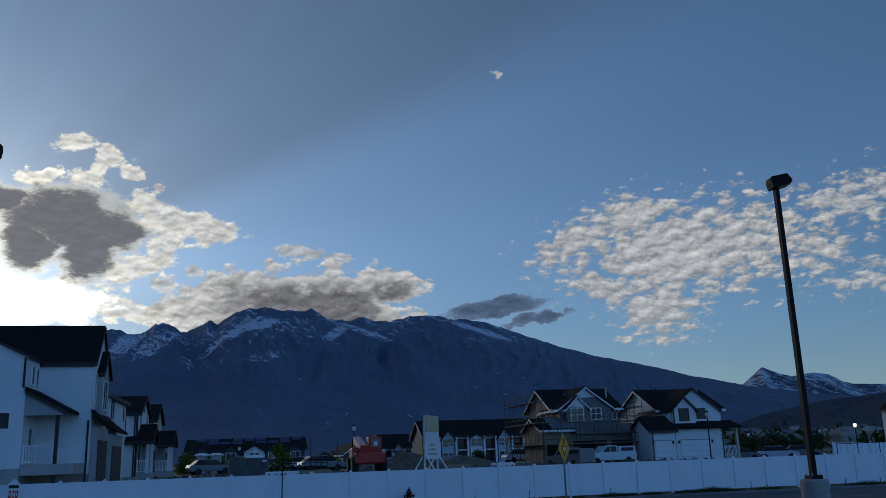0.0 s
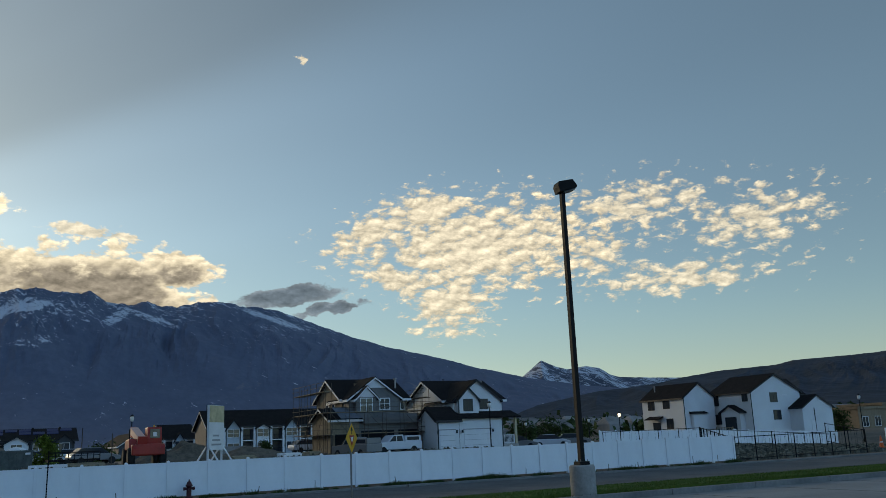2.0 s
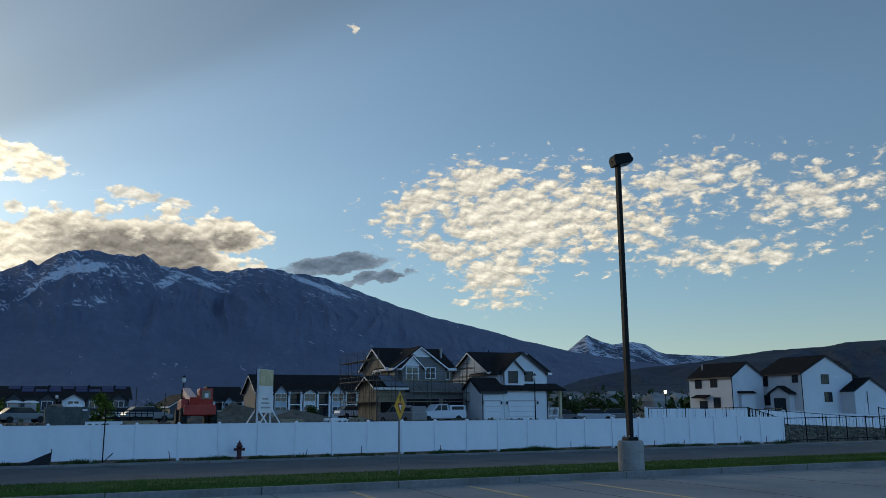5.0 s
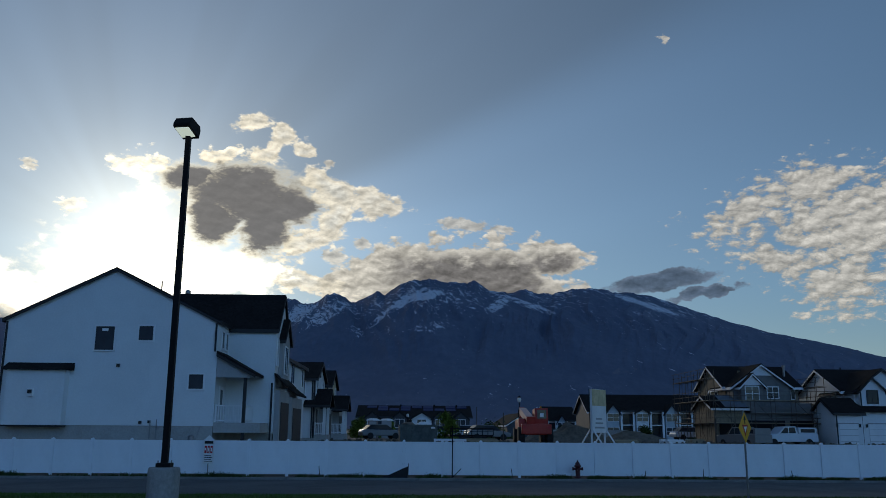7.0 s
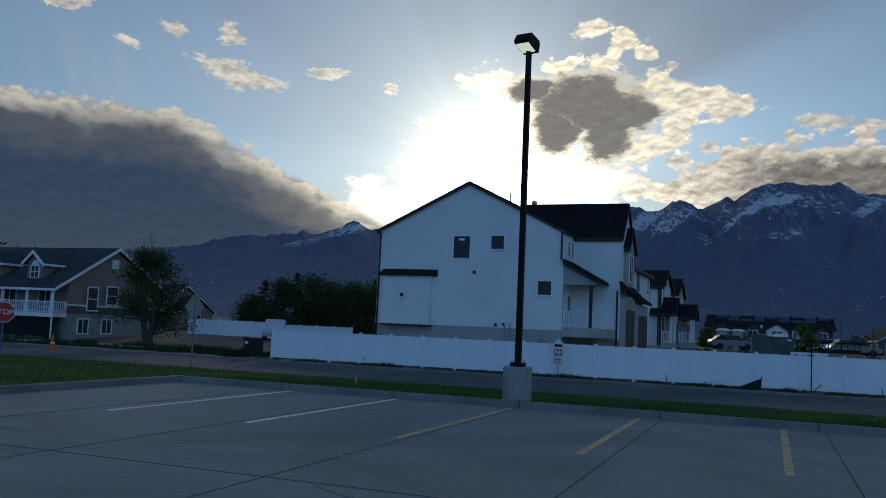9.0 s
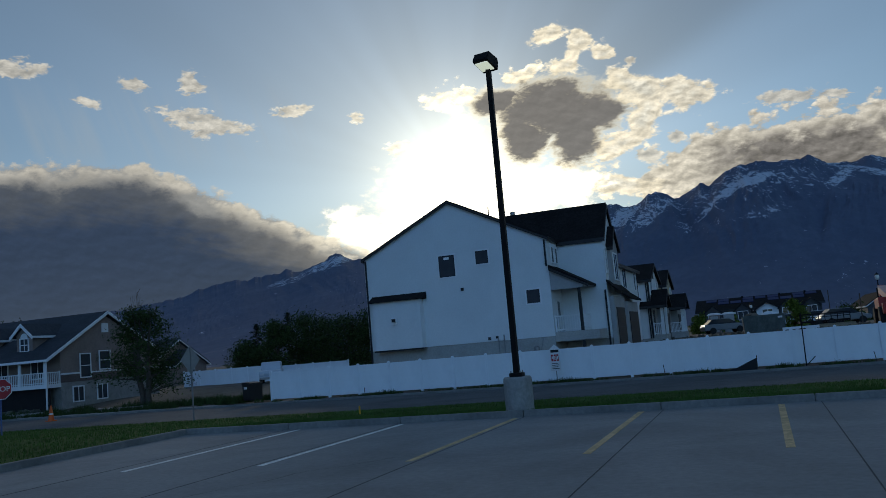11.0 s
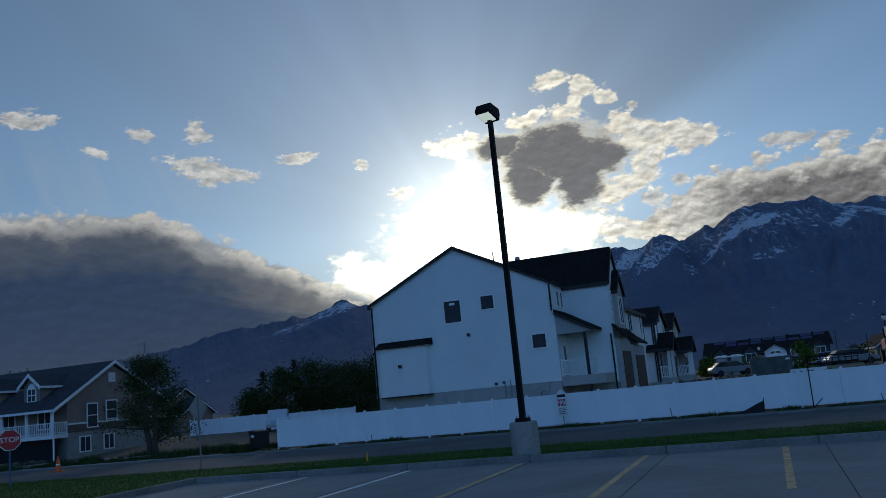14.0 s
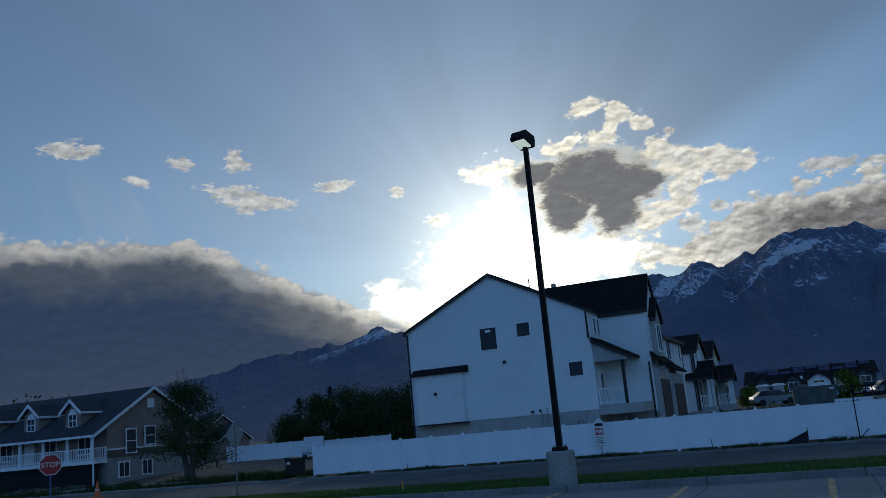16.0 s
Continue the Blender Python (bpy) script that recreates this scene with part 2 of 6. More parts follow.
# ---- materials ----
def material(name, colour, rough=0.8, metal=0.0, grain=0.0, scale=6.0, stain=0.0, stain_scale=0.6, bump=0.0, bump_scale=40.0, vary=0.0, spec=0.4):
    """A surface with fine grain, broad stains, relief and, from piece to piece, a change of tone."""
    m = bpy.data.materials.new(name)
    m.use_nodes = True
    w = Web(m.node_tree)
    shader = m.node_tree.nodes["Principled BSDF"]
    shader.inputs["Roughness"].default_value, shader.inputs["Metallic"].default_value = rough, metal
    shader.inputs["Specular IOR Level"].default_value = spec
    place = w.node("ShaderNodeTexCoord").outputs["Object"]
    out = (*colour, 1.0)
    tone = None
    if grain:
        tone = w.step(w.noise(place, scale, 5.0, 0.65), 0.25, 0.75, 1 - grain, 1 + grain)
    if stain:
        t = w.step(w.noise(place, stain_scale, 4.0, 0.6, 0.6), 0.3, 0.75, 1 + stain * 0.4, 1 - stain)
        tone = w.mul(tone, t) if tone else t
    if vary:
        r = w.node("ShaderNodeObjectInfo").outputs["Random"]
        t = w.step(r, 0.0, 1.0, 1 - vary, 1 + vary)
        tone = w.mul(tone, t) if tone else t
    if tone:
        out = w.mix(1.0, out, w.vec(tone, tone, tone), "MULTIPLY")
    w.put(shader.inputs["Base Color"], out)
    if bump:
        b = w.node("ShaderNodeBump")
        b.inputs["Strength"].default_value, b.inputs["Distance"].default_value = bump, 0.02
        w.put(b.inputs["Height"], w.noise(place, bump_scale, 4.0, 0.6))
        w.tree.links.new(b.outputs[0], shader.inputs["Normal"])
    return m


def glowing(name, colour, power):
    m = bpy.data.materials.new(name)
    m.use_nodes = True
    s = m.node_tree.nodes["Principled BSDF"]
    s.inputs["Emission Color"].default_value, s.inputs["Emission Strength"].default_value = (*colour, 1.0), power
    return m


SIDING = material("white_siding", (0.72, 0.74, 0.75), 0.7, grain=0.03, scale=9, stain=0.06, stain_scale=0.35, bump=0.15, bump_scale=60)
SIDING_GREY = material("grey_siding", (0.36, 0.36, 0.36), 0.7, grain=0.05, scale=8, stain=0.1, bump=0.15)
SIDING_BLUE = material("blue_grey_siding", (0.42, 0.48, 0.52), 0.7, grain=0.05, scale=8, stain=0.1)
SIDING_DARK = material("dark_siding", (0.07, 0.075, 0.085), 0.7, grain=0.08, scale=8, stain=0.15)
SIDING_TAN = material("tan_siding", (0.55, 0.46, 0.30), 0.7, grain=0.05, scale=8, stain=0.1)
TRIM = material("white_trim", (0.78, 0.79, 0.80), 0.55, grain=0.02, stain=0.05)
TRIM_DARK = material("dark_trim", (0.02, 0.02, 0.022), 0.5, grain=0.1, stain=0.1)
SHINGLE = material("dark_roof_shingles", (0.020, 0.018, 0.018), 0.95, spec=0.08, grain=0.35, scale=7, stain=0.25, stain_scale=0.8, bump=0.5, bump_scale=14)
CONCRETE = material("weathered_concrete", (0.30, 0.29, 0.275), 0.9, grain=0.14, scale=14, stain=0.22, stain_scale=1.6, bump=0.35, bump_scale=30)
SLAB = material("parking_concrete", (0.27, 0.265, 0.255), 0.9, spec=0.2, grain=0.10, scale=9, stain=0.24, stain_scale=0.28, bump=0.25, bump_scale=50, vary=0.05)
KERB = material("kerb_concrete", (0.21, 0.205, 0.195), 0.9, grain=0.14, scale=10, stain=0.25, stain_scale=0.9, bump=0.3)
ASPHALT = material("worn_asphalt", (0.13, 0.128, 0.125), 0.95, spec=0.2, grain=0.2, scale=12, stain=0.22, stain_scale=0.35, bump=0.4, bump_scale=60)
DIRT = material("bare_dirt", (0.13, 0.105, 0.08), 0.95, grain=0.3, scale=3, stain=0.35, stain_scale=0.25, bump=0.6, bump_scale=6)
TURF = material("lawn_soil", (0.06, 0.1, 0.025), 0.95, spec=0.05, grain=0.3, scale=6, stain=0.3, stain_scale=0.5, bump=0.5, bump_scale=20)
VINYL = material("white_vinyl", (0.80, 0.83, 0.86), 0.45, grain=0.015, scale=5, stain=0.06, stain_scale=0.5, vary=0.015)
STEEL_DARK = material("dark_bronze_paint", (0.009, 0.008, 0.008), 0.6, spec=0.15, grain=0.1, stain=0.15)
STEEL = material("galvanised_steel", (0.30, 0.30, 0.31), 0.45, metal=0.8, grain=0.12, scale=20, stain=0.15)
GLASS = material("window_glass", (0.035, 0.042, 0.05), 0.06, grain=0.0, stain=0.2, stain_scale=0.8, spec=0.15)
PAINT_LINE = material("worn_line_paint", (0.8, 0.79, 0.74), 0.75, grain=0.2, scale=14, stain=0.2, stain_scale=2.5)
PAINT_YELLOW = material("worn_yellow_paint", (0.62, 0.43, 0.22), 0.8, grain=0.25, scale=14, stain=0.3, stain_scale=2.5)

# ---- building helpers ----
def finish(bm, name, mat, parent=None, smooth=False, bevel=0.0):
    if bevel:
        bmesh.ops.bevel(bm, geom=bm.edges[:], offset=bevel, segments=2, affect="EDGES", profile=0.6)
    bmesh.ops.recalc_face_normals(bm, faces=bm.faces[:])
    me = bpy.data.meshes.new(name)
    bm.to_mesh(me)
    bm.free()
    me.materials.append(mat)
    if smooth:
        for p in me.polygons:
            p.use_smooth = True
    ob = new(name, me)
    ob.parent = parent
    return ob


def part(name, bm, mat, parent, label="", smooth=False, bevel=0.0):
    return tagged(finish(bm, name, mat, parent, smooth, bevel), label)


def thing(name, label, category, at=(0, 0, 0), turn=0.0, group="", kind=""):
    ob = new(name)
    ob.empty_display_size = 0.1
    ob.matrix_basis = pose(*at, 0, 0, turn)
    return tagged(ob, label, category, group, kind)


def box(x0, x1, y0, y1, z0, z1, bm=None):
    bm = bm or bmesh.new()
    vs = [bm.verts.new(p) for p in ((x0, y0, z0), (x1, y0, z0), (x1, y1, z0), (x0, y1, z0), (x0, y0, z1), (x1, y0, z1), (x1, y1, z1), (x0, y1, z1))]
    for f in ((0, 3, 2, 1), (4, 5, 6, 7), (0, 1, 5, 4), (1, 2, 6, 5), (2, 3, 7, 6), (3, 0, 4, 7)):
        bm.faces.new([vs[i] for i in f])
    return bm


def extrude(outline, axis, lo, hi, bm=None):
    """A prism: outline of 2D points, standing on axis 0 (x), 1 (y) or 2 (z) from lo to hi."""
    bm = bm or bmesh.new()

    def at(p, d):
        q = list(p)
        q.insert(axis, d)
        return q

    ends = [[bm.verts.new(at(p, d)) for p in outline] for d in (lo, hi)]
    n = len(outline)
    bm.faces.new(ends[0])
    bm.faces.new(ends[1][::-1])
    for i in range(n):
        j = (i + 1) % n
        bm.faces.new((ends[0][i], ends[0][j], ends[1][j], ends[1][i]))
    return bm


def tube(a, b, r0, r1=None, n=8, bm=None):
    """A round bar from a to b."""
    bm = bm or bmesh.new()
    a, b = Vector(a), Vector(b)
    r1 = r0 if r1 is None else r1
    q = (b - a).to_track_quat("Z", "Y")
    rings = []
    for p, r in ((a, r0), (b, r1)):
        rings.append([bm.verts.new(p + q @ Vector((r * math.cos(2 * math.pi * i / n), r * math.sin(2 * math.pi * i / n), 0))) for i in range(n)])
    bm.faces.new(rings[0][::-1])
    bm.faces.new(rings[1])
    for i in range(n):
        j = (i + 1) % n
        bm.faces.new((rings[0][i], rings[0][j], rings[1][j], rings[1][i]))
    return bm


def lathe(profile, n=16, at=(0, 0, 0), bm=None):
    """A turned body from (radius, height) pairs."""
    bm = bm or bmesh.new()
    rings = [[bm.verts.new((at[0] + r * math.cos(2 * math.pi * i / n), at[1] + r * math.sin(2 * math.pi * i / n), at[2] + z)) for i in range(n)] for r, z in profile]
    for p, q in zip(rings, rings[1:]):
        for i in range(n):
            j = (i + 1) % n
            bm.faces.new((p[i], p[j], q[j], q[i]))
    bm.faces.new(rings[0][::-1])
    bm.faces.new(rings[-1])
    return bm


def gable(parent, x0, x1, y0, y1, z0, eave, peak, ridge, wall, roof, over=0.35, thick=0.22, trim=None, walls=True):
    """A gabled volume under parent; ridge 'x' or 'y' is the way that its ridge runs."""
    if ridge == "y":
        mid, lo, hi, a0, a1, ax = (x0 + x1) / 2, y0, y1, x0, x1, 1
    else:
        mid, lo, hi, a0, a1, ax = (y0 + y1) / 2, x0, x1, y0, y1, 0
    if walls:
        part("wall", extrude([(a0, z0), (a1, z0), (a1, eave), (mid, peak), (a0, eave)], ax, lo, hi), wall, parent)
    k = (peak - eave) / (mid - a0)
    for e in (a0, a1):
        s = -1 if e == a0 else 1
        o = e + s * over
        zo = eave - k * over
        bm = extrude([(o, zo + 0.01), (mid, peak + 0.01), (mid, peak + thick), (o, zo + thick)], ax, lo - over, hi + over)
        r = part("roof", bm, roof, parent)
        if trim:
            part("fascia", extrude([(o - s * 0.02, zo - 0.1), (o + s * 0.05, zo - 0.1), (o + s * 0.05, zo + thick * 0.8), (o - s * 0.02, zo + thick * 0.8)], ax, lo - over - 0.01, hi + over + 0.01), trim, r)
            for end in (lo - over - 0.05, hi + over + 0.003):
                part("barge_board", extrude([(o, zo - 0.1), (mid, peak - 0.1), (mid, peak + thick * 0.4), (o, zo + thick * 0.4)], ax, end, end + 0.047), trim, r)


def window(parent, face, at, u, z, wide, high, bars=(1, 1), frame_mat=None, glass=None, deep=0.06, name="window"):
    """A framed pane on a wall that faces '-y', '+x' or '-x'. at: the wall's plane; u: the middle along the wall; z: the sill."""
    fm, gm = frame_mat or TRIM, glass or GLASS
    sign = {"-y": -1, "+x": 1, "-x": -1, "+y": 1}[face]

    def slab(u0, u1, z0, z1, d0, d1):
        a, b = sorted((at + sign * d0, at + sign * d1))
        return box(u0, u1, a, b, z0, z1) if face[1] == "y" else box(a, b, u0, u1, z0, z1)

    f = 0.09
    top = z + high
    pane = part(name, slab(u - wide / 2, u + wide / 2, z, top, 0.004, deep * 0.5), gm, parent)
    bm = bmesh.new()
    for q in ((u - wide / 2 - f, u + wide / 2 + f, top, top + f), (u - wide / 2 - f, u + wide / 2 + f, z - f, z), (u - wide / 2 - f, u - wide / 2, z, top), (u + wide / 2, u + wide / 2 + f, z, top)):
        b2 = slab(*q, 0.002, deep)
        tmp = bpy.data.meshes.new("tmp")
        b2.to_mesh(tmp)
        b2.free()
        bm.from_mesh(tmp)
        bpy.data.meshes.remove(tmp)
    part("window_frame", bm, fm, pane)
    for i in range(1, bars[0]):
        c = u - wide / 2 + wide * i / bars[0]
        part("muntin", slab(c - 0.03, c + 0.03, z, top, 0.004, deep * 0.8), fm, pane)
    for i in range(1, bars[1]):
        c = z + high * i / bars[1]
        part("muntin", slab(u - wide / 2, u + wide / 2, c - 0.03, c + 0.03, 0.004, deep * 0.75), fm, pane)
    return pane


def panel(parent, name, face, at, u0, u1, z0, z1, mat, d0=0.003, d1=0.05, label=""):
    sign = {"-y": -1, "+x": 1, "-x": -1, "+y": 1}[face]
    a, b = sorted((at + sign * d0, at + sign * d1))
    bm = box(u0, u1, a, b, z0, z1) if face[1] == "y" else box(a, b, u0, u1, z0, z1)
    return part(name, bm, mat, parent, label)

# ---- land: ground, street, parking lot, mountains ----
FENCE_Y, FENCE_X0, FENCE_N, FENCE_STEP, FENCE_Z = 41.73, -26.35, 37, 1.83, -0.51
KERB_Y, STREET_Y0, STREET_Y1, STREET_Z = 18.35, 30.0, 40.7, -0.62


def smooth(v, lo, hi):
    t = min(1.0, max(0.0, (v - lo) / (hi - lo)))
    return t * t * (3 - 2 * t)


def ground_z(x, y):
    """Lot above, street lower, and the building land behind the fence raised again."""
    side = smooth(x, -26.5, -23.5) * (1 - smooth(x, 40.5, 42.5))
    down = -0.62 * smooth(y, KERB_Y, STREET_Y0)
    near = 1.25 * smooth(y, FENCE_Y + 0.3, 45.0) * side
    basin = smooth(x, 40.5, 42.5) * (0.72 - 1.15 * smooth(x, 50, 86) * (1 - smooth(y, 69, 82))) * smooth(y, 46.0, 62.0)
    left = (1 - smooth(x, -26.5, -23.5)) * 0.55 * smooth(y, 41.5, 56.0)
    far = -3.0 * smooth(y, 100, 150) * (1 - smooth(x, 45, 70)) * smooth(x, -40, -20)
    return down + near + basin + left + far


def far_steps(lo, hi, fine, reach):
    """Grid lines: close together from lo to hi, then ever wider out to the reach."""
    mid = list(np.arange(lo, hi + 0.01, fine))
    left, right, d = [], [], fine
    a, b = lo, hi
    while a > -reach or b < reach:
        d *= 1.5
        a, b = max(-reach, a - d), min(reach, b + d)
        left.insert(0, a)
        right.append(b)
    return left + mid + right


def build_ground():
    xs, ys = far_steps(-60, 70, 1.5, 4900), far_steps(-4, 112, 1.0, 4900)
    verts, faces = [], []
    for y in ys:
        for x in xs:
            rough = 0.1 * noise.noise((x * 0.3, y * 0.3, 2.0)) if y > 43.5 and abs(x) < 200 and y < 300 else (-0.25 if y < 18 else 0.0)
            verts.append((x, y, ground_z(x, y) - 0.06 + rough))
    n = len(xs)
    for j in range(len(ys) - 1):
        for i in range(n - 1):
            faces.append((j * n + i, j * n + i + 1, (j + 1) * n + i + 1, (j + 1) * n + i))
    me = bpy.data.meshes.new("ground")
    me.from_pydata(verts, [], faces)
    me.materials.append(DIRT)
    for p in me.polygons:
        p.use_smooth = True
    tagged(new("ground", me), "bare brown dirt of building land with low weeds", "ground", kind="structure")


def rolling_noise(x, y, z, octaves=4):
    v, amp, f = 0.0, 1.0, 1.0
    for _ in range(octaves):
        v += amp * (1 - 2 * abs(noise.noise((x * f, y * f, z + f))))
        amp *= 0.5
        f *= 2.1
    return v / 1.9


def mountain(name, label, ridge, near, far, cols, rows, mat, spur, jag, seed, power=1.25):
    """A range: ridge gives its skyline as (bearing, height) in degrees, near and far how far off its foot and its crest lie."""
    br, hr = [p[0] for p in ridge], [p[1] for p in ridge]
    verts, faces = [], []
    for i in range(cols):
        b = br[0] + (br[-1] - br[0]) * i / (cols - 1)
        line = float(np.interp(b, br, hr))
        mean = sum(float(np.interp(b + d, br, hr)) for d in (-1.6, -0.8, 0.0, 0.8, 1.6)) / 5
        rough = jag * (1 - 0.75 * smooth(b, 12, 20)) * (rolling_noise(b * 0.9, seed, 0.5, 4) - 0.45)
        for j in range(rows):
            s = j / (rows - 2)
            sharp = smooth(s, 0.72, 1.0)
            top = far * math.tan(radians(max(mean + (line + rough - mean) * sharp, 0.3)))
            if j == rows - 1:
                r, z = far * 1.06, -20.0
            else:
                r = near + (far - near) * s
                bend = b + 1.6 * noise.noise((b * 0.25, s * 3.0, seed)) + (1 - s) * 1.2 * noise.noise((b * 0.1, s, seed + 4))
                rib = rolling_noise(bend * 0.33, s * 1.1, seed + 1.0, 4)
                lump = rolling_noise(bend * 1.4, s * 7.0, seed + 5.0, 4)
                z = top * s ** power
                z += top * spur * (0.25 + 0.75 * smooth(b, -24, -10)) * (rib - 0.4) * smooth(s, 0.3, 0.75) * (1.02 - s) * 2.6 + top * spur * 0.25 * (lump - 0.4) * smooth(s, 0.15, 0.7) * (1.03 - s)
                z = min(z, top * (r / far) * (0.75 + 0.25 * s)) if s > 0.5 else z
            verts.append((r * math.sin(radians(b)), r * math.cos(radians(b)), z - 1.0))
    for i in range(cols - 1):
        for j in range(rows - 1):
            faces.append((i * rows + j, (i + 1) * rows + j, (i + 1) * rows + j + 1, i * rows + j + 1))
    me = bpy.data.meshes.new(name)
    me.from_pydata(verts, [], faces)
    me.materials.append(mat)
    return tagged(new(name, me), label, "mountain", kind="structure")


def mountain_material(name, rock, forest, snow_from, snow_full, bare=0.0, size=1.0, bowls=()):
    m = bpy.data.materials.new(name)
    m.use_nodes = True
    w = Web(m.node_tree)
    shader = m.node_tree.nodes["Principled BSDF"]
    shader.inputs["Roughness"].default_value, shader.inputs["Specular IOR Level"].default_value = 1.0, 0.1
    place = w.node("ShaderNodeTexCoord").outputs["Object"]
    split = w.node("ShaderNodeSeparateXYZ")
    w.put(split.inputs[0], place)
    x, y, z = split.outputs
    across = w.vec(x, w.mul(z, 0.6), w.mul(y, 0.3))
    patch = w.noise(across, 0.006 * size, 6.0, 0.62, 0.4)
    grain = w.noise(across, 0.05 * size, 5.0, 0.7)
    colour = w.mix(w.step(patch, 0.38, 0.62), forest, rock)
    # grain mixes towards a dark haze-blue, on top of the tones passed in
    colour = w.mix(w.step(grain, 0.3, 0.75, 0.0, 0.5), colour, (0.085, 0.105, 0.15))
    if bare:
        scar = w.mul(w.step(w.noise(across, 0.011, 6.0, 0.7, 1.0), 0.60, 0.72), w.step(z, 330.0, 120.0))
        colour = w.mix(w.mul(scar, bare), colour, (0.27, 0.25, 0.25))
    if snow_from:
        run = w.vec(w.add(x, w.mul(z, 0.5)), w.mul(z, 0.4), w.mul(y, 0.2))
        streak = w.noise(run, 0.03 * size, 7.0, 0.75, 1.2)
        broad = w.noise(across, 0.0045, 3.0, 0.5, 0.5)
        cover = w.add(w.step(z, snow_from, snow_full, -0.42, 0.1), w.mul(w.sub(streak, 0.5), 4.2))
        cover = w.add(cover, w.mul(w.sub(broad, 0.5), 1.2))
        if bowls:
            # snow lying in the bowls and gullies of the range, by bearing and height
            bearing = w.mul(w.math("ARCTAN2", x, y), 180 / math.pi)
            height = w.mul(w.math("ARCTAN2", z, w.math("SQRT", w.add(w.mul(x, x), w.mul(y, y)))), 180 / math.pi)
            best = None
            for b0, h0, rb, rh, tilt in bowls:
                u = w.sub(bearing, b0)
                v = w.sub(w.sub(height, h0), w.mul(u, tilt))
                d = w.math("SQRT", w.add(w.math("POWER", w.mul(u, 1 / rb), 2.0), w.math("POWER", w.mul(v, 1 / rh), 2.0)))
                best = w.sub(1.0, d) if best is None else w.top(best, w.sub(1.0, d))
            cover = w.add(cover, w.top(-0.3, w.low(0.42, w.mul(best, 1.0))))
            cover = w.add(cover, w.mul(w.sub(w.noise(run, 0.11, 4.0, 0.7, 0.6), 0.5), 2.6))
        colour = w.mix(w.step(cover, 0.1, 0.3), colour, (0.56, 0.60, 0.67))
    w.put(shader.inputs["Base Color"], colour)
    return m


RIDGE = [(-68, 2.4), (-54, 3.0), (-46, 3.4), (-38.8, 4.3), (-36.4, 5.0), (-34.7, 5.35), (-32.7, 5.55), (-30.6, 5.95), (-29.9, 5.75), (-28.6, 6.2), (-27.4, 6.75), (-26.1, 6.3), (-20, 6.9), (-14, 7.4), (-9.5, 8.1), (-8.6, 8.45), (-7.4, 8.1), (-5.6, 8.95), (-4.5, 8.3), (-2.6, 9.05), (-2.2, 8.85),
         (-0.9, 9.7), (0.0, 9.97), (2.0, 9.72), (3.9, 9.78), (5.6, 9.05), (7.3, 9.18), (9.2, 8.88), (10.9, 9.27), (13.4, 9.02), (15.7, 8.65), (17.4, 8.03), (19.1, 7.39), (20.9, 6.74), (23.1, 6.07), (26.0, 5.36), (29.1, 4.46), (32.1, 3.72), (36, 3.0), (42, 2.2), (56, 1.6)]
BOWLS = [(-2.6, 7.2, 1.9, 0.3, 0.85), (0.9, 6.75, 1.4, 0.42, 0.1), (-3.9, 6.35, 0.8, 0.3, -0.4), (0.4, 8.8, 1.6, 0.3, 0.2), (-0.8, 8.4, 1.2, 0.25, 0.7), (7.9, 8.1, 2.6, 0.22, -0.38), (5.6, 8.3, 0.9, 0.4, 0.5), (15.3, 8.15, 2.4, 0.2, -0.34), (-8.4, 7.0, 1.5, 0.8, 0.6), (-6.4, 7.2, 1.6, 0.6, 0.5), (-28.2, 6.0, 2.0, 0.35, 0.3), (-30.6, 5.2, 1.6, 0.25, 0.25)]
# the range's rock and forest are blued and lifted for haze of distance
ROCK = mountain_material("hazed_mountain_rock_and_snow", (0.135, 0.160, 0.225), (0.110, 0.137, 0.200), 330, 620, 0.5, 1.0, BOWLS)
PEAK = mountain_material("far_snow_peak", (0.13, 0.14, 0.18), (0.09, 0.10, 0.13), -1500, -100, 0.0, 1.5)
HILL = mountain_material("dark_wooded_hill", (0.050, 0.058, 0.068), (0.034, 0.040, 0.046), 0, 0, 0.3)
build_ground()
mountain("mountain_range", "mountain range tinted blue-grey for distance haze, with snow patches on its upper slopes", RIDGE, 1500, 4300, 1100, 100, ROCK, 0.11, 0.3, 3.0)
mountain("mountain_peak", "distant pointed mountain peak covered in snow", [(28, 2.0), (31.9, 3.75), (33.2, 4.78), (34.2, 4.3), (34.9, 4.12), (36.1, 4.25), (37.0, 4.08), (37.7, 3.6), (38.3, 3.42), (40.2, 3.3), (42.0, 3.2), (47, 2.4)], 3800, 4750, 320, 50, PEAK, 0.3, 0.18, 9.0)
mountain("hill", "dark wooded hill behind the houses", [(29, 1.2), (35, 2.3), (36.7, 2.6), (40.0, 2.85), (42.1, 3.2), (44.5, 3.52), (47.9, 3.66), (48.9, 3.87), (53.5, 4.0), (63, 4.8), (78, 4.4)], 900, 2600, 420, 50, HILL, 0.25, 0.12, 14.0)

# parking lot, lawn strip, street
def strip(name, label, x0, x1, y0, y1, z0, z1, mat, cat, bevel=0.0):
    return tagged(finish(box(x0, x1, y0, y1, z0, z1), name, mat, None, False, bevel), label, cat, kind="structure")


strip("road", "worn grey asphalt street", -400, 400, STREET_Y0, STREET_Y1, -0.95, STREET_Z, ASPHALT, "road")
# ---- parking lot ----
LOT_X0 = -14.45
strip("parking_lot", "pale worn concrete parking lot with saw-cut joints", LOT_X0, 120, -60, KERB_Y, -0.14, 0.0, SLAB, "pavement")


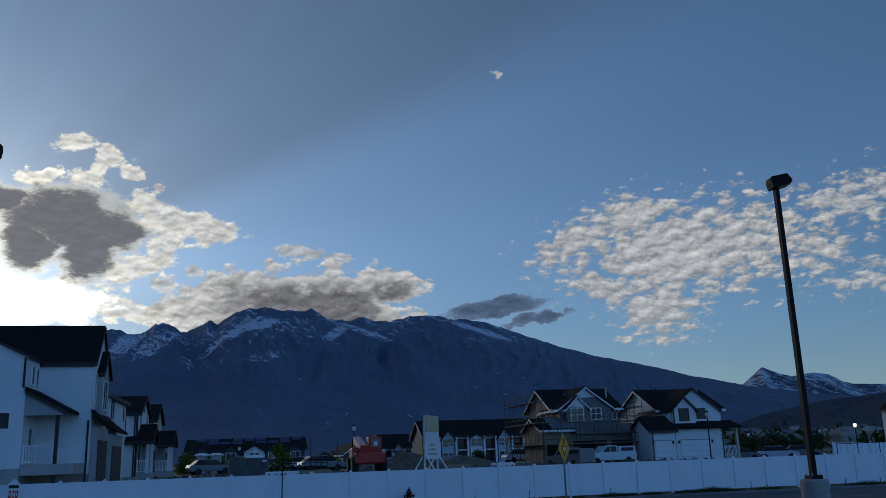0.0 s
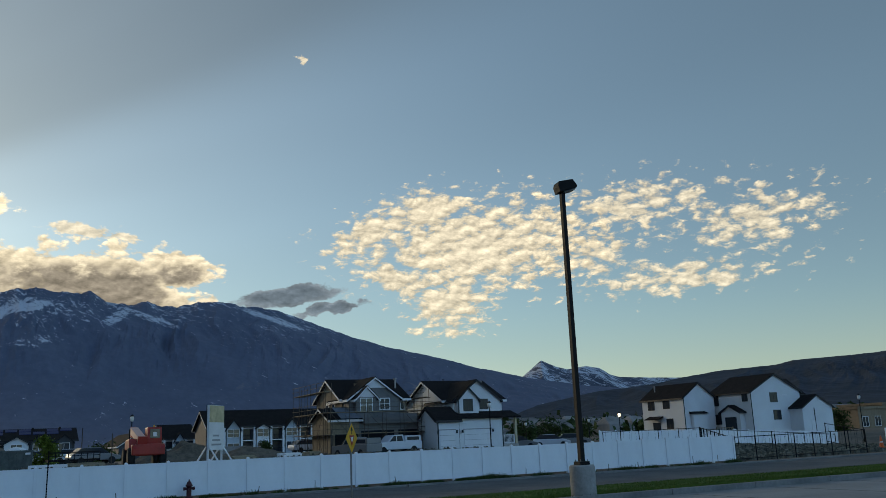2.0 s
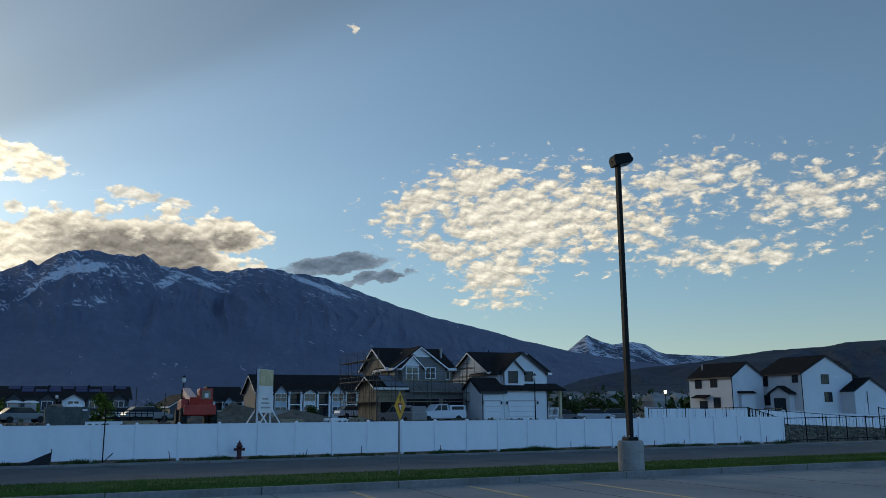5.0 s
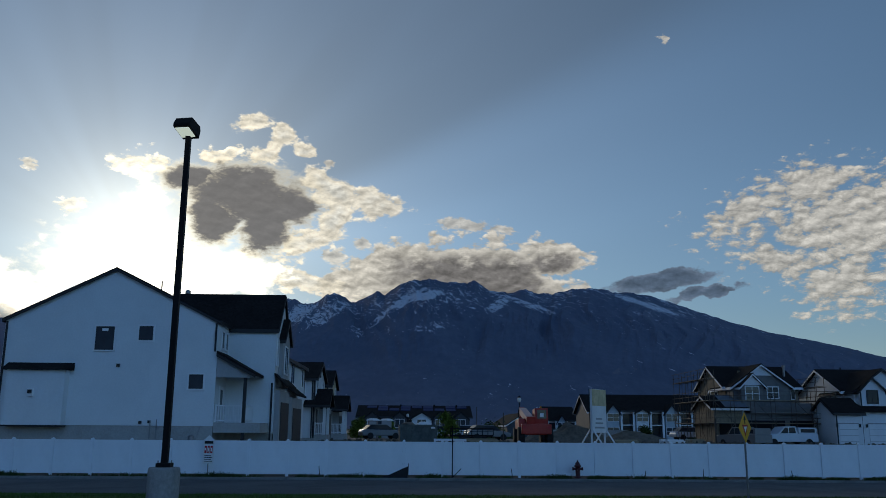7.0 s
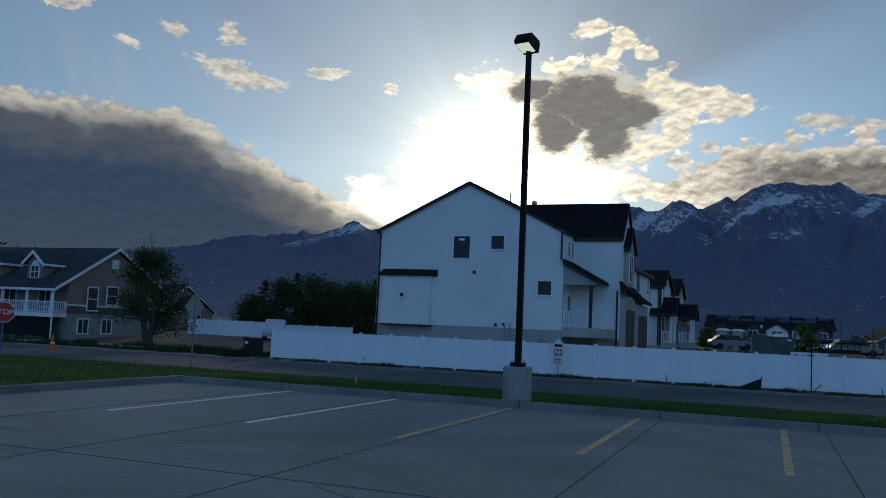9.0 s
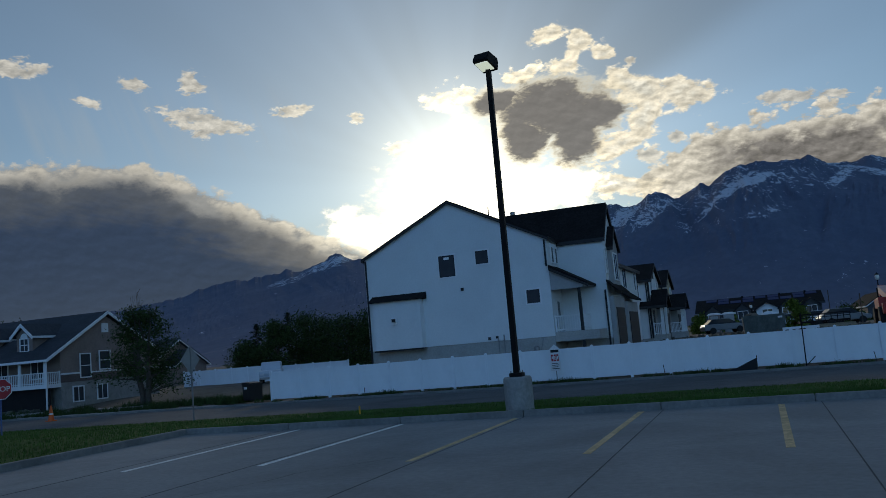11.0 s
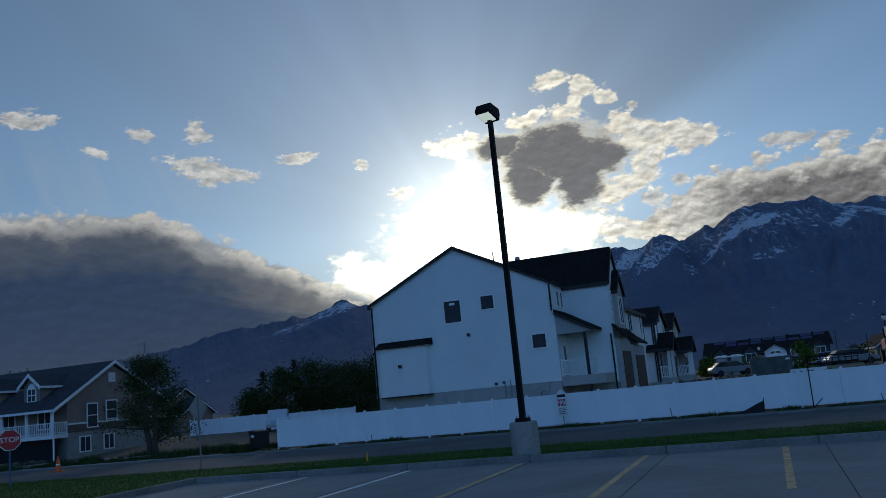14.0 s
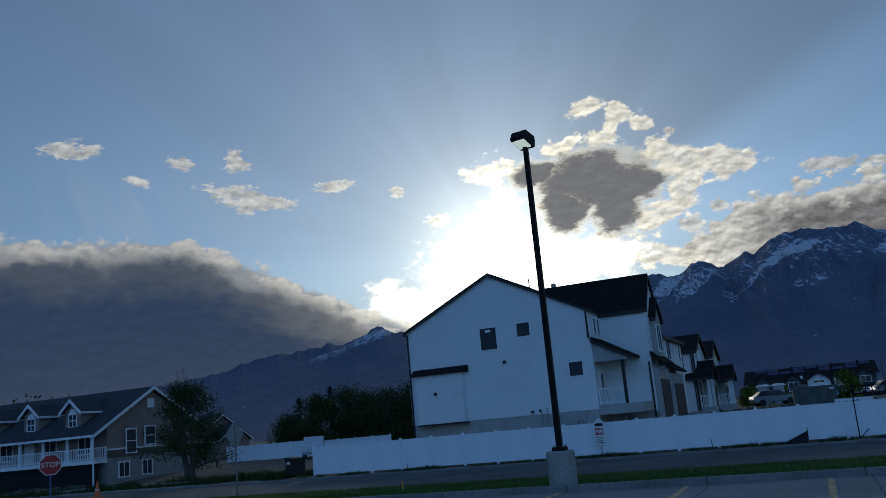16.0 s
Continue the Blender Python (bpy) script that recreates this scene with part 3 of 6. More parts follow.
def sloped_lawn(name, label, x0, x1, y0, y1, z0, z1):
    """A lawn that falls from the kerb to the street, with an uneven edge."""
    xs = np.arange(x0, x1 + 0.01, 0.6)
    ys = np.linspace(y0, y1, 16)
    verts, faces = [], []
    for j, y in enumerate(ys):
        for x in xs:
            t = (y - y0) / (y1 - y0)
            yy = y + (0.25 * noise.noise((x * 0.5, 3.0, 1.0)) if j == len(ys) - 1 else 0.0)
            verts.append((x, yy, z0 + (z1 - z0) * t + 0.03 * noise.noise((x * 0.8, y * 0.8, 5.0))))
    n = len(xs)
    for j in range(len(ys) - 1):
        for i in range(n - 1):
            faces.append((j * n + i, j * n + i + 1, (j + 1) * n + i + 1, (j + 1) * n + i))
    me = bpy.data.meshes.new(name)
    me.from_pydata(verts, [], faces)
    me.materials.append(TURF)
    return tagged(new(name, me), label, "lawn", kind="structure")


sloped_lawn("lawn", "strip of green lawn between parking lot and street", LOT_X0 - 0.1, 90, KERB_Y + 0.12, STREET_Y0 + 0.25, 0.1, -0.5)
sloped_lawn("lawn_side", "green lawn beside the parking lot", -70, LOT_X0 - 0.12, -30, KERB_Y + 0.12, 0.1, 0.1)
sloped_lawn("lawn_corner", "green lawn sloping to the street beyond the lot", -70, LOT_X0 - 0.12, KERB_Y + 0.12, STREET_Y0 + 0.25, 0.1, -0.5)


def grass_stuff(name, zones, count, seed, mat, tall, label):
    """Blades of grass over flat zones, joined into one mesh."""
    rnd = random.Random(seed)
    verts, faces = [], []
    for x0, x1, y0, y1, share in zones:
        for _ in range(int(count * share)):
            x, y = rnd.uniform(x0, x1), rnd.uniform(y0, y1)
            z = 0.1 - 0.6 * min(1, max(0, (y - KERB_Y) / (STREET_Y0 - KERB_Y)))
            h = tall * rnd.uniform(0.4, 1.15)
            a, lean = rnd.uniform(0, 6.28), rnd.uniform(0.0, 0.5) * h
            dx, dy = 0.016 * math.cos(a), 0.016 * math.sin(a)
            k = len(verts)
            verts += [(x - dx, y - dy, z - 0.02), (x + dx, y + dy, z - 0.02), (x + lean * math.sin(a), y + lean * math.cos(a), z + h)]
            faces.append((k, k + 1, k + 2))
    me = bpy.data.meshes.new(name)
    me.from_pydata(verts, [], faces)
    me.materials.append(mat)
    return tagged(new(name, me), label, "grass", kind="stuff")


BLADE = material("grass_blade", (0.075, 0.13, 0.03), 0.85, spec=0.05, grain=0.35, scale=0.8, stain=0.3, stain_scale=0.25)
WEED = material("weed_leaf", (0.05, 0.075, 0.025), 0.85, spec=0.05, grain=0.4, scale=2)
grass_stuff("grass", [(LOT_X0, 40, KERB_Y + 0.2, 21.5, 0.4), (LOT_X0, 45, 21.5, STREET_Y0, 0.3), (-38, LOT_X0 - 0.2, 10, STREET_Y0, 0.3)], 120000, 4, BLADE, 0.08, "short green grass blades on the lawn strip")

# kerbs: cast lengths with joints
kerbs = thing("kerb", "grey concrete kerb round the parking lot", "kerb", kind="structure")
kerb_mesh = finish(box(0, 2.99, -0.0, 0.15, -0.1, 0.15), "kerb_stone", KERB, kerbs, bevel=0.025)
kerb_mesh.location = (LOT_X0 + 0.2, KERB_Y, 0)
for i in range(1, 32):
    o = new("kerb_stone", kerb_mesh.data)
    o.parent, o.location = kerbs, (LOT_X0 + 0.2 + 3.0 * i, KERB_Y, 0)
for i in range(24):
    o = new("kerb_stone", kerb_mesh.data)
    o.parent, o.location, o.rotation_euler = kerbs, (LOT_X0, KERB_Y + 0.0 - 3.0 * i, 0), (0, 0, radians(-90))
bend = part("kerb_bend", extrude([(LOT_X0 - 0.15, KERB_Y), (LOT_X0, KERB_Y), (LOT_X0 + 0.2, KERB_Y), (LOT_X0 + 0.2, KERB_Y + 0.15), (LOT_X0 - 0.05, KERB_Y + 0.12), (LOT_X0 - 0.13, KERB_Y + 0.05)], 2, -0.1, 0.148), KERB, kerbs)
street_kerb = thing("street_kerb", "low concrete kerb along the far side of the street", "kerb", kind="structure")
sk = finish(box(0, 5.98, 0, 0.35, -0.2, 0.1), "kerb_stone", KERB, street_kerb, bevel=0.03)
sk.location = (-90, STREET_Y1 - 0.35, STREET_Z)
for i in range(1, 36):
    o = new("kerb_stone", sk.data)
    o.parent, o.location = street_kerb, (-90 + 6.0 * i, STREET_Y1 - 0.35, STREET_Z)
verge = strip("verge", "strip of bare dirt and weeds below the white fence", -26.5, 60, STREET_Y1, FENCE_Y + 0.5, -0.9, FENCE_Z - 0.03, DIRT, "ground")

# joints and marking
JOINT = material("dark_joint", (0.085, 0.082, 0.078), 0.95, grain=0.3, scale=20)
joints = thing("pavement_joint", "dark saw-cut joint lines in the concrete", "joint", kind="structure")
for i in range(-5, 12):
    x = -2.2 + 3.05 * i
    if x > LOT_X0:
        part("joint", box(x - 0.008, x + 0.008, -8, KERB_Y - 0.02, -0.02, 0.004), JOINT, joints)
for y in (3.0, 8.3):
    part("joint", box(LOT_X0, 40, y - 0.008, y + 0.008, -0.02, 0.0045), JOINT, joints)


def crack(x, y, length, heading, seed):
    rnd = random.Random(seed)
    bm = bmesh.new()
    a = radians(heading)
    p = Vector((x, y, 0.006))
    for _ in range(int(length / 0.35)):
        a2 = a + rnd.uniform(-0.5, 0.5)
        q = p + Vector((math.cos(a2), math.sin(a2), 0)) * 0.35
        n = Vector((-math.sin(a2), math.cos(a2), 0)) * rnd.uniform(0.004, 0.011)
        bm.faces.new([bm.verts.new(v) for v in (p - n, q - n, q + n, p + n)])
        p = q
    part("crack", bm, JOINT, joints)


crack(-13.0, 9.2, 5.2, 4, 1)
crack(-8.0, 8.4, 5.0, 60, 2)
crack(-4.6, 8.2, 3.0, -20, 3)
crack(5.5, 10.5, 6.5, 8, 4)
crack(9.0, 8.0, 5.0, 15, 5)
markings = thing("parking_lines", "worn white stall lines painted on the concrete", "road marking", kind="structure")
for i in range(9):
    x = -10.87 + 2.743 * i
    part("line", box(x - 0.06, x + 0.06, 12.1 + 0.1 * (i % 2), 18.15, -0.01, 0.0055), PAINT_LINE if i < 2 else PAINT_YELLOW, markings)


def lamp_post(x, y, lit, turn):
    post = thing("parking_lamp", "dark bronze square parking lot lamp post on a concrete drum", "lamp post", (x, y, 0.08), group="parking lot lamp posts")
    part("base", lathe([(0.325, -0.15), (0.33, 0.0), (0.332, 0.70), (0.325, 0.76), (0.30, 0.79)], 40), CONCRETE, post, "weathered concrete drum base")
    part("base_cover", extrude([(-0.15, -0.15), (0.15, -0.15), (0.15, 0.15), (-0.15, 0.15)], 2, 0.79, 0.88), STEEL_DARK, post, bevel=0.012)
    for sx in (-0.11, 0.11):
        for sy in (-0.11, 0.11):
            part("anchor_bolt", tube((sx, sy, 0.86), (sx, sy, 0.93), 0.014, n=6), STEEL, post)
    pole = tube((0, 0, 0.8), (0, 0, 8.22), 0.092, 0.08, 4)
    bmesh.ops.rotate(pole, verts=pole.verts, cent=(0, 0, 0), matrix=Matrix.Rotation(radians(45), 3, "Z"))
    part("pole", pole, STEEL_DARK, post)
    head = part("head", extrude([(0.1, 8.16), (-0.42, 8.16), (-0.45, 8.22), (-0.38, 8.42), (0.04, 8.46), (0.1, 8.36)], 0, -0.2, 0.2), STEEL_DARK, post, bevel=0.018)
    part("lens", box(-0.16, 0.16, -0.38, -0.02, 8.13, 8.153), lit, head, "pale glowing lens")
    part("arm", box(-0.04, 0.04, -0.02, 0.1, 8.25, 8.35), STEEL_DARK, head)
    head.matrix_basis = Matrix.Translation((0, 0, 8.2)) @ Matrix.Rotation(radians(turn), 4, "Z") @ Matrix.Rotation(radians(-16), 4, "X") @ Matrix.Translation((0, 0.04, -8.2))
    return post


LENS = glowing("lamp_lens", (0.85, 0.95, 0.8), 0.6)
lamp_post(-5.5, 19.0, LENS, -12)
lamp_post(13.38, 19.0, material("unlit_lamp_lens", (0.05, 0.05, 0.05), 0.3, grain=0.05), 78)


# ---- white fence ----
def vinyl_fence(x0, y, z, n, step, high, label, turn=0.0, fall=0.0):
    fence = thing("fence", label, "fence", (x0, y, z), turn)
    fence.matrix_basis = pose(x0, y, z, 0, fall, turn)
    post = cap = panel_me = top = low = None
    for i in range(n + 1):
        if post is None:
            p = part("post", box(-0.065, 0.065, -0.065, 0.065, -0.35, high + 0.02), VINYL, fence)
            c = part("cap", lathe([(0.1, 0), (0.1, 0.02), (0.03, 0.07)], 4), VINYL, p)
            post, cap = p.data, c.data
            bmx = bmesh.new()
            bmx.from_mesh(cap)
            bmesh.ops.rotate(bmx, verts=bmx.verts, cent=(0, 0, 0), matrix=Matrix.Rotation(radians(45), 3, "Z"))
            bmx.to_mesh(cap)
            bmx.free()
        else:
            p, c = new("post", post), new("cap", cap)
            p.parent, c.parent = fence, p
        p.location, c.location = (i * step, 0, 0), (0, 0, high + 0.02)
        if i == n:
            continue
        if panel_me is None:
            w = step - 0.134
            q = part("panel", box(0, w, -0.02, 0.02, 0.17, high - 0.1), VINYL, fence)
            r, s = part("rail", box(0, w, -0.035, 0.035, high - 0.1, high), VINYL, q), part("rail", box(0, w, -0.035, 0.035, 0.07, 0.17), VINYL, q)
            panel_me, top, low = q.data, r.data, s.data
        else:
            q = new("panel", panel_me)
            r, s = new("rail", top), new("rail", low)
            q.parent, r.parent, s.parent = fence, q, q
        q.location = (i * step + 0.067, 0, 0)
    return fence


vinyl_fence(FENCE_X0, FENCE_Y, FENCE_Z, FENCE_N, FENCE_STEP, 1.6, "long white vinyl privacy fence along the street")

# ---- white corner house ----
FOUNDATION = material("grey_foundation", (0.40, 0.39, 0.37), 0.9, grain=0.1, scale=12, stain=0.15, bump=0.2)
DOOR_DARK = material("dark_garage_door", (0.05, 0.035, 0.03), 0.6, grain=0.1, stain=0.1)
SKY_GLASS = material("pale_window_glass", (0.05, 0.055, 0.065), 0.05, stain=0.15, stain_scale=1.0, spec=0.4)
BATTEN = TRIM


def downpipe(parent, x, y, z0, z1, mat=None):
    part("downpipe", box(x - 0.05, x + 0.05, y - 0.07, y, z0, z1), mat or TRIM_DARK, parent)


def railing(parent, face, at, u0, u1, z, high=0.95, mat=None, gap=0.13):
    """White porch railing in the plane of the wall."""
    m = mat or TRIM

    def bar(a, b, z0, z1, t):
        return box(a, b, at - t, at + t, z0, z1) if face == "y" else box(at - t, at + t, a, b, z0, z1)

    r = part("railing", bar(u0, u1, z + high - 0.07, z + high, 0.035), m, parent, "white railing")
    part("bottom_rail", bar(u0, u1, z + 0.08, z + 0.14, 0.03), m, r)
    k = max(2, int((u1 - u0) / gap))
    for i in range(k + 1):
        u = u0 + (u1 - u0) * i / k
        t = 0.05 if i in (0, k) else 0.02
        part("baluster", bar(u - t, u + t, z, z + high + (0.05 if i in (0, k) else -0.06), t), m, r)


def corner_house():
    h = thing("house", "two-storey white house with dark shingle roof and blank gable wall", "house")
    Y, X0, X1 = 49.0, -23.5, -11.5
    gable(h, X0, X1, Y, 61.0, 1.75, 7.6, 10.55, "y", SIDING, SHINGLE, 0.12, 0.14, TRIM_DARK)
    part("foundation", box(X0 + 0.04, X1 - 0.02, Y + 0.04, 61.0, -0.2, 1.75), FOUNDATION, h)
    gable(h, X1 - 4, -8.65, 51.8, 56.2, 1.35, 7.5, 9.8, "x", SIDING, SHINGLE, 0.12, 0.16, TRIM_DARK)
    part("foundation", box(X1, -8.7, 51.85, 56.2, -0.2, 1.35), FOUNDATION, h)
    # windows in the gable wall
    for u, z, w, t in ((-17.87, 5.93, 1.05, 1.33), (-15.57, 6.5, 0.8, 0.8), (-12.58, 3.8, 0.8, 0.8)):
        window(h, "-y", Y, u, z, w, t, (1, 1), TRIM, SKY_GLASS)
    panel(h, "sticker", "-y", Y, -18.05, -17.7, 7.0, 7.15, TRIM, 0.035, 0.04, "white paper sticker")
    # box bay with its own small roof
    bay = part("bay", box(-22.85, -19.65, Y - 0.6, Y - 0.002, 1.75, 4.75), SIDING, h)
    part("bay_roof", extrude([(Y - 0.85, 4.75), (Y - 0.003, 5.18), (Y - 0.003, 4.75)], 0, -23.1, -19.4), SHINGLE, bay)
    part("bay_sill", box(-22.9, -19.6, Y - 0.65, Y - 0.003, 1.66, 1.748), TRIM_DARK, bay)
    panel(bay, "meter_box", "-y", Y - 0.6, -21.6, -21.28, 3.3, 3.72, TRIM, 0.003, 0.12, "white meter box")
    panel(bay, "meter", "-y", Y - 0.72, -21.55, -21.33, 3.45, 3.65, TRIM_DARK, 0.003, 0.06)
    panel(h, "vent", "-y", Y, -17.08, -16.9, 4.98, 5.16, TRIM_DARK, 0.003, 0.08)
    # service pipes and boxes low on the wall
    for u, z, s in ((-15.6, 1.85, 0.16), (-15.1, 1.9, 0.14)):
        panel(h, "outlet_box", "-y", Y, u, u + s, z, z + s, TRIM_DARK, 0.003, 0.1)
    for u, a, b in ((-14.95, 0.7, 2.05), (-14.6, 0.7, 2.1)):
        part("service_pipe", tube((u, Y - 0.08, a), (u, Y - 0.08, b), 0.03), STEEL, h)
    part("gas_meter", lathe([(0.1, 0), (0.16, 0.05), (0.16, 0.25), (0.1, 0.3)], 12, (-12.6, Y - 0.3, 0.95)), STEEL, h, "grey gas meter")
    part("gas_pipe", tube((-12.4, Y - 0.25, 0.9), (-12.15, Y - 0.1, 1.75), 0.025), STEEL, h)
    # porch in the corner
    part("porch_floor", box(X1 + 0.003, -8.9, Y + 0.1, 51.78, 1.4, 1.95), FOUNDATION, h)
    roof = part("porch_roof", extrude([(X1 + 0.004, 5.75), (-9.3, 4.55), (-9.3, 4.72), (X1 + 0.004, 5.95)], 1, Y - 0.15, 51.78), SHINGLE, h)
    part("porch_gable", extrude([(X1 + 0.01, 4.45), (-9.55, 4.45), (-9.55, 4.62), (X1 + 0.01, 5.72)], 1, Y + 0.02, Y + 0.12), SIDING_GREY, roof)
    part("fascia", extrude([(X1 + 0.006, 5.62), (-9.25, 4.44), (-9.25, 4.6), (X1 + 0.006, 5.8)], 1, Y - 0.2, Y - 0.152), TRIM_DARK, roof)
    part("porch_post", box(-9.95, -9.78, Y + 0.12, Y + 0.28, -0.1, 4.5), TRIM_DARK, h)
    railing(h, "y", Y + 0.2, X1 + 0.08, -10.0, 1.97, 0.95)
    railing(h, "x", -9.87, Y + 0.3, 51.6, 1.97, 0.95)
    door = panel(h, "door", "+x", X1, 50.0, 50.95, 1.96, 4.0, TRIM, 0.004, 0.05, "white entrance door")
    panel(door, "door_pane", "+x", X1 + 0.05, 50.2, 50.75, 2.9, 3.8, SKY_GLASS, 0.003, 0.01)
    for u in (50.2, 51.2):
        window(h, "+x", X1, u, 6.2, 0.5, 0.9, (1, 1), TRIM, GLASS)
    downpipe(h, X1 - 0.12, Y - 0.003, 5.9, 7.5)
    downpipe(h, X0 + 0.1, Y - 0.003, 0.6, 7.5)
    downpipe(h, -8.78, 51.79, 0.6, 4.3)
    # garage front, with a small gabled bay above it
    front = part("garage_front", box(-8.64, -8.35, 52.1, 56.1, 0.7, 3.9), SIDING_GREY, h)
    gd = panel(front, "garage_door", "+x", -8.35, 52.6, 55.7, 0.75, 3.2, DOOR_DARK, 0.004, 0.05, "dark brown garage door")
    for i in range(1, 4):
        panel(gd, "door_groove", "+x", -8.3, 52.6, 55.7, 0.75 + 0.61 * i, 0.77 + 0.61 * i, TRIM_DARK, 0.002, 0.008)
    part("skirt_roof", extrude([(-8.645, 4.75), (-7.95, 4.1), (-7.95, 4.23), (-8.645, 4.9)], 1, 51.6, 56.3), SHINGLE, h)
    gable(h, -9.2, -8.4, 52.9, 55.7, 4.1, 7.0, 8.3, "x", SIDING_GREY, SHINGLE, 0.14, 0.14, TRIM_DARK)
    window(h, "+x", -8.4, 54.3, 5.0, 1.3, 1.6, (2, 1), TRIM, GLASS)
    window(h, "+x", -8.65, 52.35, 5.4, 0.5, 1.5, (2, 1), TRIM, GLASS)
    # roof fittings
    part("flue", lathe([(0.1, 9.2), (0.1, 10.1), (0.17, 10.12), (0.17, 10.3), (0.05, 10.36)], 12, (-15.0, 55.0, 0)), STEEL, h, "steel roof flue")
    part("vent_stack", tube((-16.4, 54.0, 9.2), (-16.4, 54.0, 10.75), 0.035), STEEL_DARK, h)
    return h


def row_house(y0, y1, x1, wall, low_wall, eave, peak, label, porch):
    """One of the narrow houses that front the side street, gable end to the street."""
    h = thing("house", label, "house")
    gable(h, x1 - 11, x1, y0, y1, 0.9, eave, peak, "x", wall, SHINGLE, 0.25, 0.16, TRIM_DARK)
    part("foundation", box(x1 - 11, x1 - 0.02, y0 + 0.03, y1 - 0.03, -0.6, 0.898), FOUNDATION, h)
    ym = (y0 + y1) / 2
    part("corner_board", box(x1 - 0.12, x1 + 0.03, y0 - 0.03, y0 + 0.12, 0.9, eave - 0.1), TRIM_DARK if wall is SIDING else TRIM, h)
    for u in (y0 + 1.5, y1 - 1.5):
        window(h, "+x", x1, u, 4.2, 1.1, 1.5, (2, 1), TRIM, GLASS)
    window(h, "-y", y0, x1 - 1.2, 4.3, 0.7, 1.2, (1, 1), TRIM, GLASS)
    panel(h, "gable_vent", "+x", x1, ym - 0.25, ym + 0.25, eave + 0.25, eave + 0.7, TRIM_DARK, 0.004, 0.05)
    # garage front with a skirt roof
    front = part("garage_front", box(x1 + 0.004, x1 + 0.7, ym, y1 - 0.2, 0.5, 3.5), low_wall, h)
    gd = panel(front, "garage_door", "+x", x1 + 0.7, ym + 0.4, y1 - 0.6, 0.55, 2.9, DOOR_DARK, 0.004, 0.05, "dark garage door")
    for i in range(1, 4):
        panel(gd, "door_groove", "+x", x1 + 0.75, ym + 0.4, y1 - 0.6, 0.55 + 0.58 * i, 0.57 + 0.58 * i, TRIM_DARK, 0.002, 0.008)
    part("skirt_roof", extrude([(x1 + 0.006, 4.25), (x1 + 1.1, 3.5), (x1 + 1.1, 3.63), (x1 + 0.006, 4.42)], 1, ym - 0.1, y1 + 0.1), SHINGLE, h)
    # porch under a gabled roof of its own
    px = x1 + porch
    part("porch_floor", box(x1 + 0.01, px, y0, ym - 0.05, -0.4, 1.15), FOUNDATION, h)
    gable(h, x1 - 0.5, px, y0 - 0.3, ym - 0.3, 3.45, 3.6, 4.75, "x", low_wall, SHINGLE, 0.3, 0.16, TRIM_DARK)
    for y in (y0 + 0.05, ym - 0.7):
        part("porch_post", box(px - 0.28, px - 0.06, y, y + 0.22, 1.15, 3.5), TRIM, h)
    railing(h, "y", y0 + 0.16, x1 + 0.1, px - 0.3, 1.16, 0.95)
    panel(h, "porch_wall", "+x", x1, y0 + 0.05, ym - 0.05, 1.16, 3.44, low_wall, 0.004, 0.03)
    door = panel(h, "door", "+x", x1 + 0.03, y0 + 1.0, y0 + 1.95, 1.17, 3.2, DOOR_DARK, 0.003, 0.05, "dark entrance door")
    panel(door, "door_pane", "+x", x1 + 0.08, y0 + 1.25, y0 + 1.7, 2.2, 3.0, SKY_GLASS, 0.003, 0.01)
    downpipe(h, x1 - 0.2, y0 - 0.003, 0.9, eave - 0.2)
    return h


def attached_unit():
    h = thing("house", "white townhouse unit with grey garage beside the corner house", "house")
    gable(h, -19.0, -8.9, 56.6, 67.4, 0.9, 6.2, 7.9, "y", SIDING, SHINGLE, 0.25, 0.16, TRIM_DARK)
    part("foundation", box(-19.0, -8.92, 56.65, 67.4, -0.6, 0.898), FOUNDATION, h)
    front = part("garage_front", box(-8.896, -8.5, 58.4, 63.4, 0.4, 3.7), SIDING_GREY, h)
    gd = panel(front, "garage_door", "+x", -8.5, 58.9, 62.9, 0.5, 3.0, DOOR_DARK, 0.004, 0.05, "dark brown garage door")
    for i in range(1, 4):
        panel(gd, "door_groove", "+x", -8.45, 58.9, 62.9, 0.5 + 0.62 * i, 0.52 + 0.62 * i, TRIM_DARK, 0.002, 0.008)
    part("skirt_roof", extrude([(-8.894, 4.3), (-8.2, 3.8), (-8.2, 3.93), (-8.894, 4.46)], 1, 58.3, 63.6), SHINGLE, h)
    window(h, "+x", -8.9, 60.8, 4.75, 1.7, 1.25, (2, 1), TRIM, GLASS)
    window(h, "+x", -8.9, 66.0, 4.75, 0.8, 1.25, (1, 1), TRIM, GLASS)
    downpipe(h, -9.0, 56.597, 0.9, 6.1)
    return h


corner_house()
attached_unit()
row_house(71.3, 78.7, -8.5, SIDING, SIDING_GREY, 5.7, 7.15, "white narrow house with grey porch and white railing in the row", 1.0)
row_house(85.8, 93.2, -8.75, SIDING_TAN, SIDING_GREY, 5.8, 7.4, "tan narrow house with timber porch at the end of the row", 1.6)


